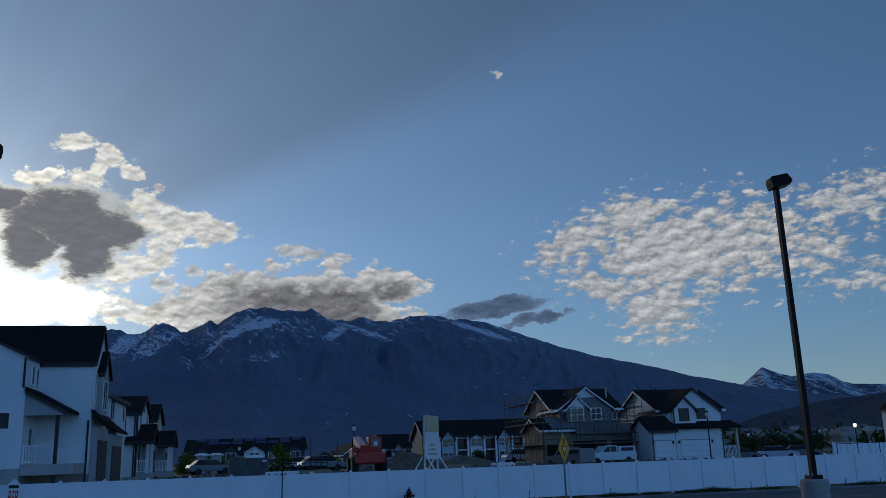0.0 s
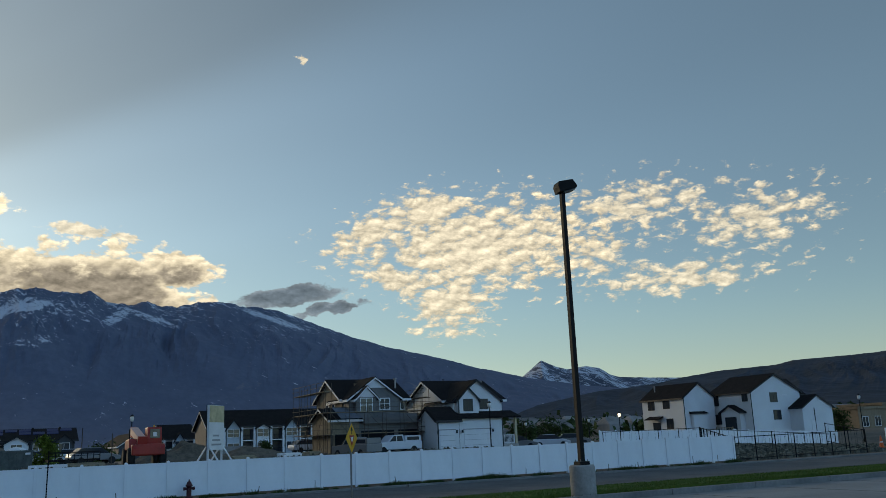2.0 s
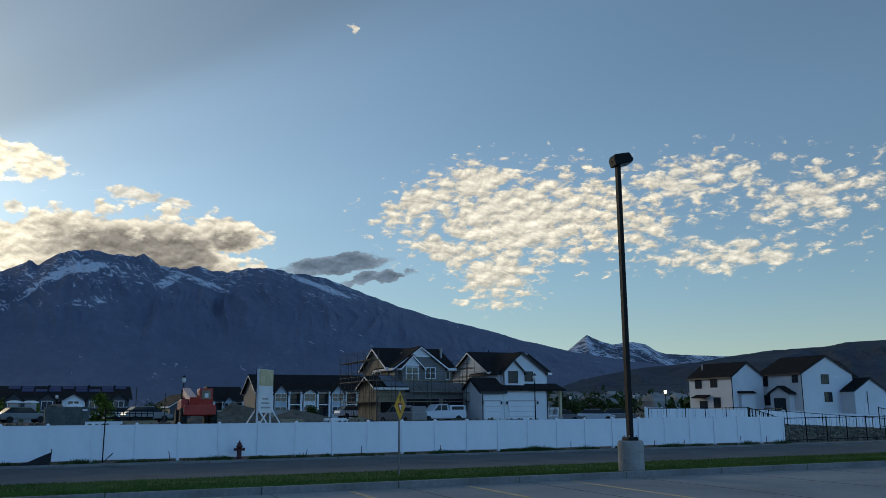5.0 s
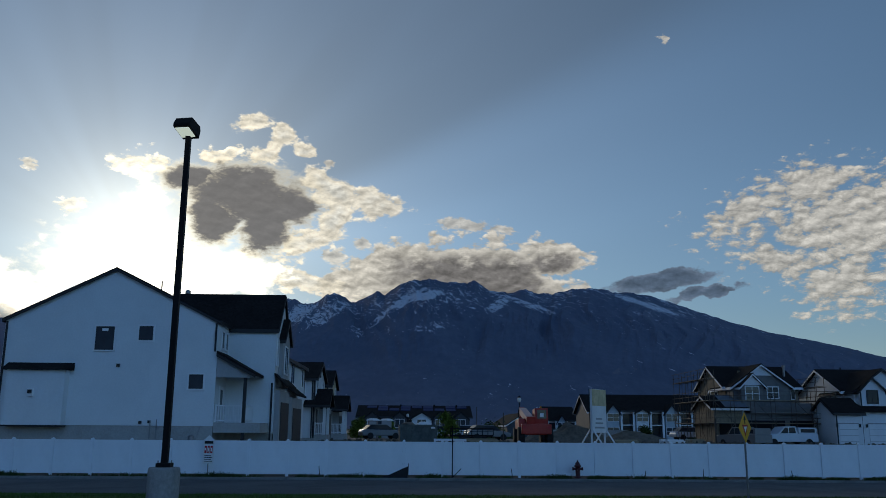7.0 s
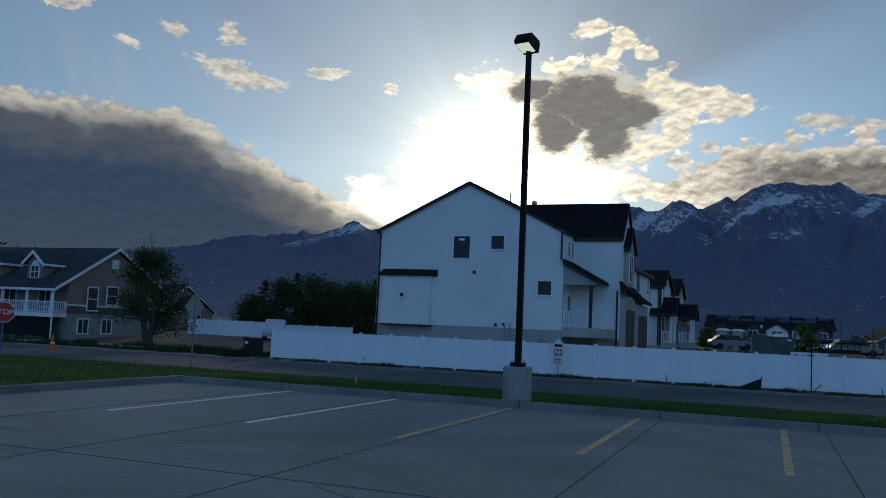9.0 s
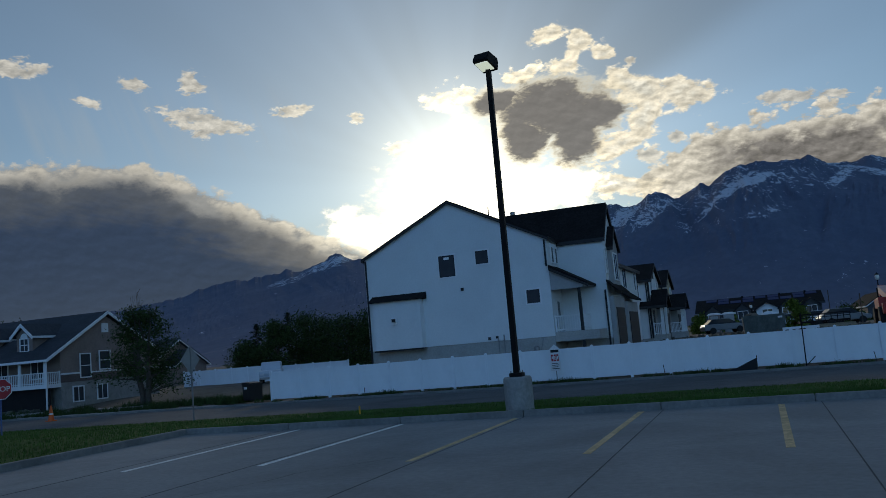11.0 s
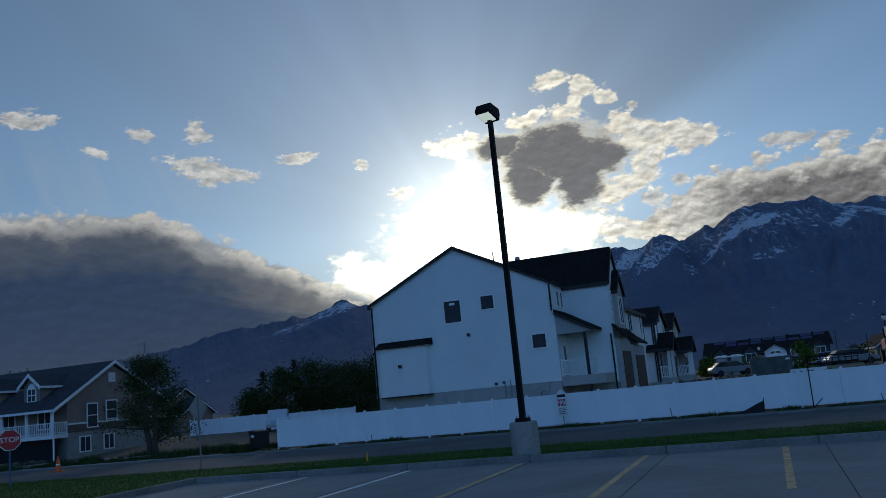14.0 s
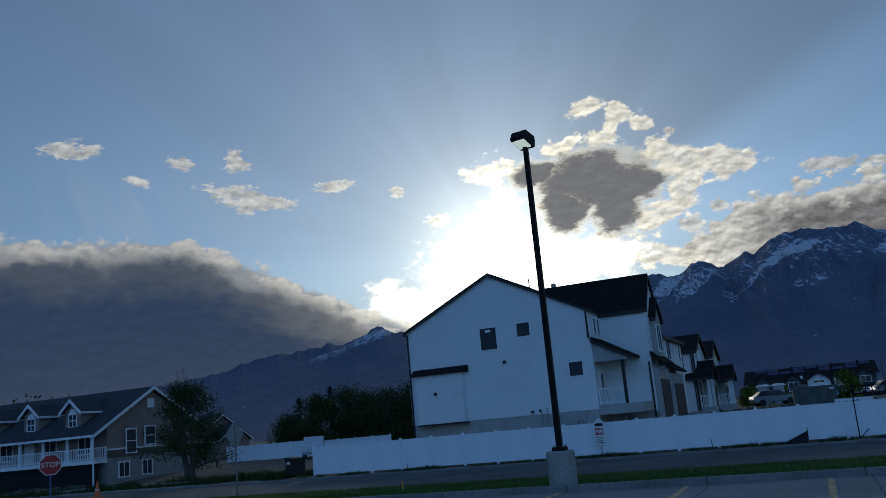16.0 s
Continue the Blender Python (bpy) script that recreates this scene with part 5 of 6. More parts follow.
gable(thing("house", "row of dark gabled homes behind the digger", "house"), 20.0, 28.0, 190, 230, -3.0, 2.6, 5.2, "y", SIDING_DARK, SHINGLE, 0.4, 0.25, TRIM)
# ---- trees ----
BARK = material("grey_brown_bark", (0.075, 0.06, 0.048), 0.95, grain=0.3, scale=9, bump=0.6, bump_scale=25)


def leaf_material(name, colour):
    m = material(name, colour, 0.85, spec=0.08, grain=0.35, scale=2.0, stain=0.3, stain_scale=0.7)
    w = Web(m.node_tree)
    s = m.node_tree.nodes["Principled BSDF"]
    old = s.inputs["Base Color"].links[0].from_socket
    r = w.node("ShaderNodeNewGeometry").outputs["Random Per Island"]
    t = w.step(r, 0.0, 1.0, 0.55, 1.45)
    w.put(s.inputs["Base Color"], w.mix(1.0, old, w.vec(t, t, w.mul(t, 0.8)), "MULTIPLY"))
    return m


LEAF = leaf_material("dark_green_leaf", (0.05, 0.075, 0.03))
LEAF_SPRING = leaf_material("spring_green_leaf", (0.12, 0.16, 0.035))
NEEDLE = leaf_material("dark_needle", (0.025, 0.04, 0.026))


def limb(bm, a, b, r0, r1, bend, rnd, n=6, k=4):
    """A bent, tapering limb; returns its points."""
    a, b = Vector(a), Vector(b)
    pts = []
    for i in range(k + 1):
        t = i / k
        p = a.lerp(b, t) + Vector((rnd.uniform(-1, 1), rnd.uniform(-1, 1), rnd.uniform(-0.4, 0.4))) * bend * math.sin(math.pi * t)
        pts.append(p)
    for i in range(k):
        tube(pts[i], pts[i + 1], r0 + (r1 - r0) * i / k, r0 + (r1 - r0) * (i + 1) / k, n, bm)
    return pts


def tree(x, y, z, tall, wide, seed, leaf, label, leaves=2600, size=0.16, low=0.25, bare=0, stems=1, lumps=16, tight=0.09):
    rnd = random.Random(seed)
    t = thing("tree", label, "tree", (x, y, z))
    wood = bmesh.new()
    tips = []
    for s in range(stems):
        off = Vector((rnd.uniform(-0.2, 0.2) * stems * 0.5, rnd.uniform(-0.2, 0.2) * stems * 0.5, 0))
        top = Vector((off.x * 2 + rnd.uniform(-0.1, 0.1) * wide, off.y * 2, tall * 0.86))
        trunk = limb(wood, off + Vector((0, 0, -0.15)), top, tall * 0.026 + 0.03, 0.02, tall * 0.03, rnd, 8, 7)
        for i in range(lumps // stems):
            f = rnd.uniform(low, 0.98)
            base = trunk[min(6, int(f * 7))]
            ang = rnd.uniform(0, 6.28)
            reach = wide * 0.5 * rnd.uniform(0.45, 1.0) * math.sin(math.pi * min(0.95, 0.22 + 0.72 * (f - low) / (1 - low)) ** 0.9)
            tip = base + Vector((math.cos(ang) * reach, math.sin(ang) * reach, tall * rnd.uniform(0.02, 0.14)))
            limb(wood, base, tip, 0.012 * tall * (1.1 - f) + 0.012, 0.008, 0.08 * reach, rnd, 5, 3)
            tips.append((tip, reach))
            tips.append((base.lerp(tip, 0.55), reach * 0.8))
    for i in range(bare):
        b = Vector((rnd.uniform(-0.12, 0.16) * wide, rnd.uniform(-0.12, 0.12) * wide, tall * 0.72))
        e = b + Vector((rnd.uniform(-0.5, 0.6), rnd.uniform(-0.4, 0.4), tall * rnd.uniform(0.14, 0.3)))
        pts = limb(wood, b, e, 0.022, 0.006, 0.08, rnd, 4, 3)
        for j in range(3):
            q = pts[rnd.randint(1, 3)]
            limb(wood, q, q + Vector((rnd.uniform(-0.4, 0.4), rnd.uniform(-0.3, 0.3), rnd.uniform(0.2, 0.6))), 0.008, 0.004, 0.03, rnd, 3, 2)
    part("trunk", wood, BARK, t, "grey-brown trunk and limbs")
    verts, faces = [], []
    for i in range(leaves):
        c, reach = tips[rnd.randrange(len(tips))]
        spread = max(0.26, wide * tight)
        p = c + Vector((rnd.gauss(0, spread), rnd.gauss(0, spread), rnd.gauss(0, spread * 0.8)))
        if p.z < tall * low * 0.5:
            continue
        s = size * rnd.uniform(0.6, 1.5)
        u = Vector((rnd.gauss(0, 1), rnd.gauss(0, 1), rnd.gauss(0, 0.7))).normalized() * s
        v = Vector((rnd.gauss(0, 1), rnd.gauss(0, 1), rnd.gauss(0, 0.7))).normalized() * s * 0.6
        k = len(verts)
        verts += [p - u, p + v * 0.7, p + u, p - v * 0.7]
        faces.append((k, k + 1, k + 2, k + 3))
    me = bpy.data.meshes.new("crown")
    me.from_pydata(verts, [], faces)
    me.materials.append(leaf)
    crown = new("crown", me)
    crown.parent = t
    return t


def conifer(x, y, z, tall, wide, seed, label):
    rnd = random.Random(seed)
    t = thing("tree", label, "tree", (x, y, z))
    wood = tube((0, 0, -0.1), (0, 0, tall), 0.02 * tall, 0.02, 7)
    verts, faces = [], []
    n = int(tall * 9)
    for i in range(n):
        f = i / n
        zz = tall * (0.08 + 0.92 * f)
        reach = wide * 0.5 * (1 - f) ** 0.8 * rnd.uniform(0.7, 1.15) + 0.1
        ang = i * 2.4 + rnd.uniform(-0.3, 0.3)
        tip = Vector((math.cos(ang) * reach, math.sin(ang) * reach, zz - reach * 0.22))
        tube((0, 0, zz), tip, 0.02, 0.006, 4, wood)
        for j in range(26):
            q = Vector((0, 0, zz)).lerp(tip, rnd.uniform(0.15, 1.0)) + Vector((rnd.gauss(0, 0.1), rnd.gauss(0, 0.1), rnd.gauss(0, 0.07)))
            u = Vector((math.cos(ang + rnd.gauss(0, 0.6)), math.sin(ang + rnd.gauss(0, 0.6)), rnd.gauss(-0.2, 0.3))) * 0.17
            v = Vector((-u.y, u.x, rnd.uniform(-0.1, 0.1))) * 0.35
            k = len(verts)
            verts += [q - u, q + v, q + u, q - v]
            faces.append((k, k + 1, k + 2, k + 3))
    part("trunk", wood, BARK, t)
    me = bpy.data.meshes.new("crown")
    me.from_pydata(verts, [], faces)
    me.materials.append(NEEDLE)
    c = new("crown", me)
    c.parent = t


tree(-38.0, 45.0, -0.45, 7.2, 5.4, 21, LEAF, "ragged leafy tree with bare top twigs by the brick house", 15000, 0.085, 0.12, 9, 3, 44, 0.065)
rnd_tree = random.Random(77)
for i, (b, r, tall, wide) in enumerate(((-33.6, 92, 4.6, 5), (-31.6, 88, 7.2, 4.6), (-29.6, 90, 7.4, 6), (-28.2, 94, 6.6, 7), (-26.8, 88, 7.0, 6), (-25.0, 88, 7.4, 6))):
    tree(r * math.sin(radians(b)), r * math.cos(radians(b)), -0.4, tall, wide, 40 + i, LEAF, "dense dark green broadleaf tree behind the corner house", 11000, 0.125, 0.1, 0, 2, 48)
conifer(-50.6, 78.0, -0.2, 6.0, 3.8, 5, "dark green spruce tree beside the driveway")
conifer(-47.6, 79.5, -0.2, 7.0, 4.2, 6, "tall dark green spruce tree behind the driveway")
for i, (b, r, tall, wide) in enumerate(((-52.5, 100, 9.5, 9), (-49.5, 98, 9.2, 8), (-47.6, 104, 9.6, 7))):
    tree(r * math.sin(radians(b)), r * math.cos(radians(b)), -0.5, tall, wide, 60 + i, LEAF, "dark green tree rising behind the brick house roof", 2600, 0.26, 0.1, 0, 2, 30)
for i, (b, r, z, tall, wide, leaf) in enumerate(((-1.7, 118, -1.2, 4.3, 3.0, LEAF_SPRING), (1.9, 80, 0.2, 3.2, 2.2, LEAF_SPRING), (5.1, 132, -2.0, 5.4, 6.0, LEAF), (10.1, 150, -2.6, 5.6, 4.6, LEAF), (15.0, 165, -3.0, 6.0, 4.0, LEAF), (18.3, 120, -1.0, 4.2, 2.4, LEAF), (-3.9, 105, -0.5, 3.6, 2.6, LEAF_SPRING), (31.6, 135, -1.0, 5.4, 6.0, LEAF), (33.3, 150, -1.2, 5.6, 8.0, LEAF), (35.4, 160, -1.4, 5.0, 7.0, LEAF), (50.9, 165, -0.5, 4.6, 5.0, LEAF))):
    tree(r * math.sin(radians(b)), r * math.cos(radians(b)), z, tall, wide, 80 + i, leaf, "small light green street tree" if leaf is LEAF_SPRING else "round dark green tree among the far houses", 2200, 0.17 if r < 125 else 0.25, 0.15, 0, 1, 26)


# ---- signs on the verge ----
SIGN_YELLOW = material("yellow_sign_face", (0.75, 0.36, 0.02), 0.5, grain=0.04, stain=0.1)
SIGN_RED = material("red_sign_face", (0.42, 0.02, 0.025), 0.5, grain=0.04, stain=0.1)
SIGN_WHITE = material("white_sign_face", (0.75, 0.75, 0.75), 0.5, grain=0.03, stain=0.08)
SIGN_BLACK = material("black_sign_print", (0.015, 0.015, 0.015), 0.6, grain=0.05)
SIGN_BACK = material("grey_sign_back", (0.33, 0.34, 0.35), 0.5, metal=0.4, grain=0.08, stain=0.1)
BLUE_POST = material("blue_post_paint", (0.05, 0.09, 0.22), 0.5, grain=0.08, stain=0.1)


def plate(parent, name, outline, y0, y1, mat, label=""):
    return part(name, extrude(outline, 1, y0, y1), mat, parent, label)


def yield_ahead(x, y, z):
    s = thing("road_sign", "orange-yellow diamond yield-ahead road sign on a steel post", "road sign", (x, y, z), 46)
    part("post", box(-0.025, 0.025, -0.02, 0.02, -0.3, 2.5), STEEL, s)
    c, r = 2.02, 0.43
    face = plate(s, "plate", [(0, c - r), (r, c), (0, c + r), (-r, c)], -0.03, -0.024, SIGN_YELLOW)
    plate(face, "triangle", [(0, c - 0.24), (0.19, c + 0.08), (-0.19, c + 0.08)], -0.036, -0.031, SIGN_RED, "red yield triangle")
    plate(face, "triangle_centre", [(0, c - 0.14), (0.1, c + 0.03), (-0.1, c + 0.03)], -0.042, -0.037, SIGN_WHITE)
    plate(face, "arrow_shaft", [(-0.025, c + 0.11), (0.025, c + 0.11), (0.025, c + 0.22), (-0.025, c + 0.22)], -0.036, -0.031, SIGN_BLACK)
    plate(face, "arrow_head", [(-0.08, c + 0.22), (0.08, c + 0.22), (0, c + 0.33)], -0.036, -0.031, SIGN_BLACK)


def lettering(parent, text, size, at, mat, name="lettering"):
    cu = bpy.data.curves.new("text", "FONT")
    cu.body, cu.size, cu.align_x, cu.align_y, cu.extrude = text, size, "CENTER", "CENTER", 0.002
    tmp = bpy.data.objects.new("tmp_text", cu)
    scene.collection.objects.link(tmp)
    me = bpy.data.meshes.new_from_object(tmp.evaluated_get(bpy.context.evaluated_depsgraph_get()))
    bpy.data.objects.remove(tmp)
    me.materials.clear()
    me.materials.append(mat)
    ob = new(name, me)
    ob.parent, ob.location, ob.rotation_euler = parent, at, (radians(90), 0, 0)
    return ob


def stop_sign(x, y, z):
    s = thing("stop_sign", "red octagonal stop sign with white letters on a blue post", "stop sign", (x, y, z), 47)
    part("post", box(-0.03, 0.03, -0.02, 0.02, -0.3, 2.0), BLUE_POST, s, "blue steel post")
    c, r = 1.62, 0.41
    ring = [(r * math.cos(radians(22.5 + 45 * i)), c + r * math.sin(radians(22.5 + 45 * i))) for i in range(8)]
    inner = [(0.93 * px, c + 0.93 * (pz - c)) for px, pz in ring]
    face = plate(s, "plate", ring, -0.035, -0.024, SIGN_WHITE)
    red = plate(face, "red_face", inner, -0.041, -0.036, SIGN_RED)
    lettering(face, "STOP", 0.27, (0, -0.044, c), SIGN_WHITE)


def diamond_back(x, y, z):
    s = thing("road_sign", "grey back of a diamond road sign on a steel post", "road sign", (x, y, z), 88)
    part("post", box(-0.03, 0.03, -0.02, 0.02, -0.3, 3.0), STEEL, s)
    c, r = 2.5, 0.6
    plate(s, "plate", [(0, c - r), (r, c), (0, c + r), (-r, c)], 0.021, 0.03, SIGN_BACK)


def sold_sign(x, y, z):
    s = thing("lot_sign", "white lot sign with dark lettering bars and red panel", "sign", (x, y, z))
    part("stake", box(-0.02, 0.02, 0.0, 0.03, -0.3, 0.75), STEEL, s)
    face = part("plate", box(-0.25, 0.25, -0.02, 0.0, 0.65, 1.75), SIGN_WHITE, s)
    part("cap_panel", extrude([(-0.22, 1.75), (0.22, 1.75), (0, 1.95)], 1, -0.018, -0.002), SIGN_WHITE, face)
    part("print_bar", box(-0.2, 0.2, -0.026, -0.021, 1.55, 1.68), SIGN_BLACK, face)
    for i in range(3):
        part("print_letter", box(-0.19 + 0.135 * i, -0.09 + 0.135 * i, -0.026, -0.021, 1.12, 1.45), SIGN_RED, face)
        part("print_hole", box(-0.165 + 0.135 * i, -0.115 + 0.135 * i, -0.03, -0.027, 1.2 + 0.05 * (i == 0), 1.37), SIGN_WHITE, face)
    for i in range(4):
        part("print_line", box(-0.18, 0.18 - 0.05 * (i % 2), -0.026, -0.021, 0.74 + 0.085 * i, 0.77 + 0.085 * i), SIGN_BLACK, face)


yield_ahead(9.07, 24.5, -0.22)
stop_sign(-26.8, 23.9, -0.1)
diamond_back(-22.1, 29.0, -0.45)
sold_sign(-9.85, 41.4, FENCE_Z - 0.1)


def thin_post(x, y, z, tall, label, mat, r=0.025):
    p = thing("post", label, "post", (x, y, z))
    part("shaft", tube((0, 0, -0.2), (0.015, 0, tall), r, r * 0.9, 6), mat, p)
    return p


pp = thin_post(1.55, 41.3, FENCE_Z, 2.35, "thin dark steel post standing before the fence", STEEL_DARK, 0.03)
part("prop", tube((0.05, 0, 0.02), (0.42, 0.1, 0.38), 0.02, n=5), STEEL_DARK, pp)
rnd_stake = random.Random(9)
for x in (-20.3, -4.6, 4.4, 10.6, 13.4, 17.7, 25.4, 31.0, 33.2, 37.4, 39.4):
    tilt = rnd_stake.uniform(-0.09, 0.09)
    s = thing("stake", "short wooden survey stake in the dirt before the fence", "stake", (x, 41.2, FENCE_Z), group="survey stakes")
    part("shaft", tube((0, 0, -0.15), (tilt, 0, rnd_stake.uniform(0.32, 0.5)), 0.018, n=5), BARK, s)


# hydrant, silt fence flap, weeds
def hydrant(x, y, z):
    paint = material("red_hydrant_paint", (0.07, 0.012, 0.014), 0.45, grain=0.1, stain=0.2)
    h = thing("fire_hydrant", "dark red fire hydrant before the white fence", "fire hydrant", (x, y, z))
    part("barrel", lathe([(0.17, 0), (0.17, 0.05), (0.11, 0.07), (0.11, 0.5), (0.16, 0.52), (0.16, 0.57), (0.12, 0.6), (0.1, 0.68), (0.05, 0.74), (0.03, 0.76), (0.03, 0.82)], 16), paint, h, smooth=True)
    for a, b in (((-0.22, 0, 0.42), (0.22, 0, 0.42)), ((0, -0.24, 0.38), (0, 0, 0.38))):
        part("nozzle", tube(a, b, 0.06, n=10), paint, h)
    for x2 in (-0.22, 0.22):
        part("nozzle_cap", tube((x2 - 0.03, 0, 0.42), (x2 + 0.03, 0, 0.42), 0.075, n=8), paint, h)


hydrant(7.45, 41.2, FENCE_Z)
SILT = material("black_silt_cloth", (0.018, 0.018, 0.02), 0.8, grain=0.1)
flap = thing("silt_fence", "torn piece of black silt fence leaning by the fence", "silt fence", (-1.0, 41.1, FENCE_Z))
part("cloth", extrude([(-1.15, -0.05), (0.45, -0.05), (0.5, 0.5), (0.1, 0.33), (-0.4, 0.1)], 1, -0.02, 0.02), SILT, flap)
part("stake", tube((0.48, 0, -0.1), (0.5, 0, 0.62), 0.02, n=5), BARK, flap)


def weeds(name, label, spots, seed, tall, leaf):
    rnd = random.Random(seed)
    verts, faces = [], []
    for x0, x1, y0, y1, z, n in spots:
        for _ in range(n):
            x, y = rnd.uniform(x0, x1), rnd.uniform(y0, y1)
            k0 = noise.noise((x * 0.7, y * 0.7, 1.0))
            if k0 < -0.1:
                continue
            for _ in range(7):
                h = tall * rnd.uniform(0.2, 1.0) * (0.5 + max(0, k0) * 1.4)
                a, lean = rnd.uniform(0, 6.28), rnd.uniform(0.1, 0.8) * h
                px, py = x + rnd.gauss(0, 0.06), y + rnd.gauss(0, 0.06)
                w = 0.02
                k = len(verts)
                verts += [(px - w * math.sin(a), py + w * math.cos(a), z - 0.03), (px + w * math.sin(a), py - w * math.cos(a), z - 0.03), (px + lean * math.cos(a), py + lean * math.sin(a), z + h)]
                faces.append((k, k + 1, k + 2))
    me = bpy.data.meshes.new(name)
    me.from_pydata(verts, [], faces)
    me.materials.append(leaf)
    return tagged(new(name, me), label, "weeds", kind="stuff")


weeds("weeds", "low weeds along the foot of the white fence", [(-26, 42, 40.8, 41.5, FENCE_Z - 0.02, 2600), (5.0, 9.5, 40.9, 41.5, FENCE_Z, 260), (15, 24, 40.8, 41.4, FENCE_Z, 700)], 31, 0.26, WEED)
weeds("verge_weeds", "tall weeds on the waste ground beside the driveway", [(-34, -27, 41.5, 46, -0.5, 2600), (-45, -34, 42.0, 45.5, -0.55, 1800), (-60, -45, 40.8, 45.5, -0.6, 1800)], 33, 0.5, WEED)


# ---- building site ----
RED_PAINT = material("orange_red_machine_paint", (0.42, 0.035, 0.022), 0.45, grain=0.06, stain=0.2, stain_scale=2.0)
PINK_PAINT = material("faded_boom_paint", (0.62, 0.36, 0.32), 0.5, grain=0.06, stain=0.15)
RUBBER = material("black_rubber", (0.02, 0.02, 0.02), 0.85, grain=0.15, scale=20)


def wheel(parent, x, y, z, r, w, turned=0):
    ax = Vector((1, 0, 0))
    tyre = part("wheel", lathe([(r * 0.6, -w / 2), (r * 0.93, -w / 2), (r, -w * 0.35), (r, w * 0.35), (r * 0.93, w / 2), (r * 0.6, w / 2)], 20), RUBBER, parent)
    tyre.location, tyre.rotation_euler = (x, y, z), (0, radians(90), 0)
    rim = part("rim", lathe([(r * 0.2, -w * 0.42), (r * 0.62, -w * 0.45), (r * 0.62, w * 0.45), (r * 0.2, w * 0.42)], 14), STEEL, tyre)
    return tyre


def telehandler(x, y, z, turn):
    m = thing("telehandler", "orange-red telescopic handler parked on the building site", "telehandler", (x, y, z), turn)
    part("chassis", extrude([(-2.4, 0.7), (2.3, 0.7), (2.5, 1.15), (1.6, 1.45), (-2.2, 1.5), (-2.5, 1.1)], 0, -0.75, 0.75), RED_PAINT, m, bevel=0.04)
    part("counterweight", box(-1.05, 1.05, -2.62, -2.1, 0.75, 1.45), RED_PAINT, m, bevel=0.06)
    cab = part("cab", extrude([(-0.9, 1.2), (0.85, 1.2), (0.95, 1.9), (0.55, 2.55), (-0.8, 2.6), (-0.95, 1.9)], 0, 0.1, 1.05), RED_PAINT, m, "orange-red cab", bevel=0.04)
    part("rear_pane", box(0.26, 0.9, -0.98, -0.9, 1.85, 2.45), SKY_GLASS, cab)
    part("pane_panel", box(0.45, 0.72, -1.0, -0.981, 1.95, 2.25), SIGN_WHITE, cab)
    part("side_pane", box(1.05, 1.06, -0.7, 0.6, 1.8, 2.4), GLASS, cab)
    boom = bmesh.new()
    box(-0.62, -0.1, -2.0, 3.2, -0.2, 0.25, boom)
    b = part("boom", boom, PINK_PAINT, m, "faded pink boom")
    b.location, b.rotation_euler = (0, 0, 1.95), (radians(9), 0, 0)
    nose = part("boom_head", box(-0.66, -0.06, -2.3, -2.0, -0.3, 0.36), RED_PAINT, b)
    part("boom_tip", box(-0.55, -0.17, 3.2, 3.9, -0.5, 0.2), RED_PAINT, b)
    part("engine_hood", extrude([(-1.6, 1.1), (1.2, 1.1), (1.1, 1.75), (-1.4, 1.85)], 0, -1.15, -0.64), RED_PAINT, m, bevel=0.05)
    for sx in (-1.0, 1.0):
        for sy in (-1.6, 1.6):
            wheel(m, sx, sy, 0.62, 0.62, 0.46)
    for sx in (-0.85, 0.85):
        part("tail_lamp", box(sx - 0.1, sx + 0.1, -2.66, -2.62, 1.15, 1.3), SIGN_RED, m)
    part("beacon", lathe([(0.06, 0), (0.06, 0.12), (0.03, 0.16)], 10, (0.6, -0.2, 2.6)), SIGN_YELLOW, m)
    part("exhaust", tube((-1.0, -0.2, 1.7), (-1.0, -0.2, 2.5), 0.05), STEEL_DARK, m)


telehandler(8.35, 63.4, 0.62, -1)


def sign_board(x, y, z, turn):
    """Tall hoarding on white timber props."""
    ply = material("weathered_plywood", (0.60, 0.50, 0.30), 0.8, grain=0.12, scale=4, stain=0.25, stain_scale=1.2)
    s = thing("sign_board", "tall two-sided sign board on white timber props", "sign board", (x, y, z), turn)
    part("board", box(-1.2, 1.2, -0.12, -0.06, 0.9, 3.9), SIGN_WHITE, s)
    part("board_back", box(-1.2, 1.2, 0.06, 0.1, 0.9, 3.9), SIGN_BLACK, s)
    part("upper_panel", box(-1.18, 1.18, -0.13, -0.121, 2.75, 3.88), ply, s, "tan upper panel")
    for i in range(3):
        part("print_bar", box(-0.8 + 0.1 * i, 0.8 - 0.2 * i, -0.126, -0.1215, 1.2 + 0.3 * i, 1.32 + 0.3 * i), SIDING_GREY, s)
    for u in (-1.1, 1.1):
        part("upright", box(u - 0.06, u + 0.06, -0.055, 0.055, -0.1, 3.9), TRIM, s)
        for d in (-1, 1):
            part("prop", tube((u, d * 0.06, 1.2), (u, d * 0.9, -0.05), 0.06, n=4), TRIM, s)


sign_board(12.6, 60.6, 0.6, 54)


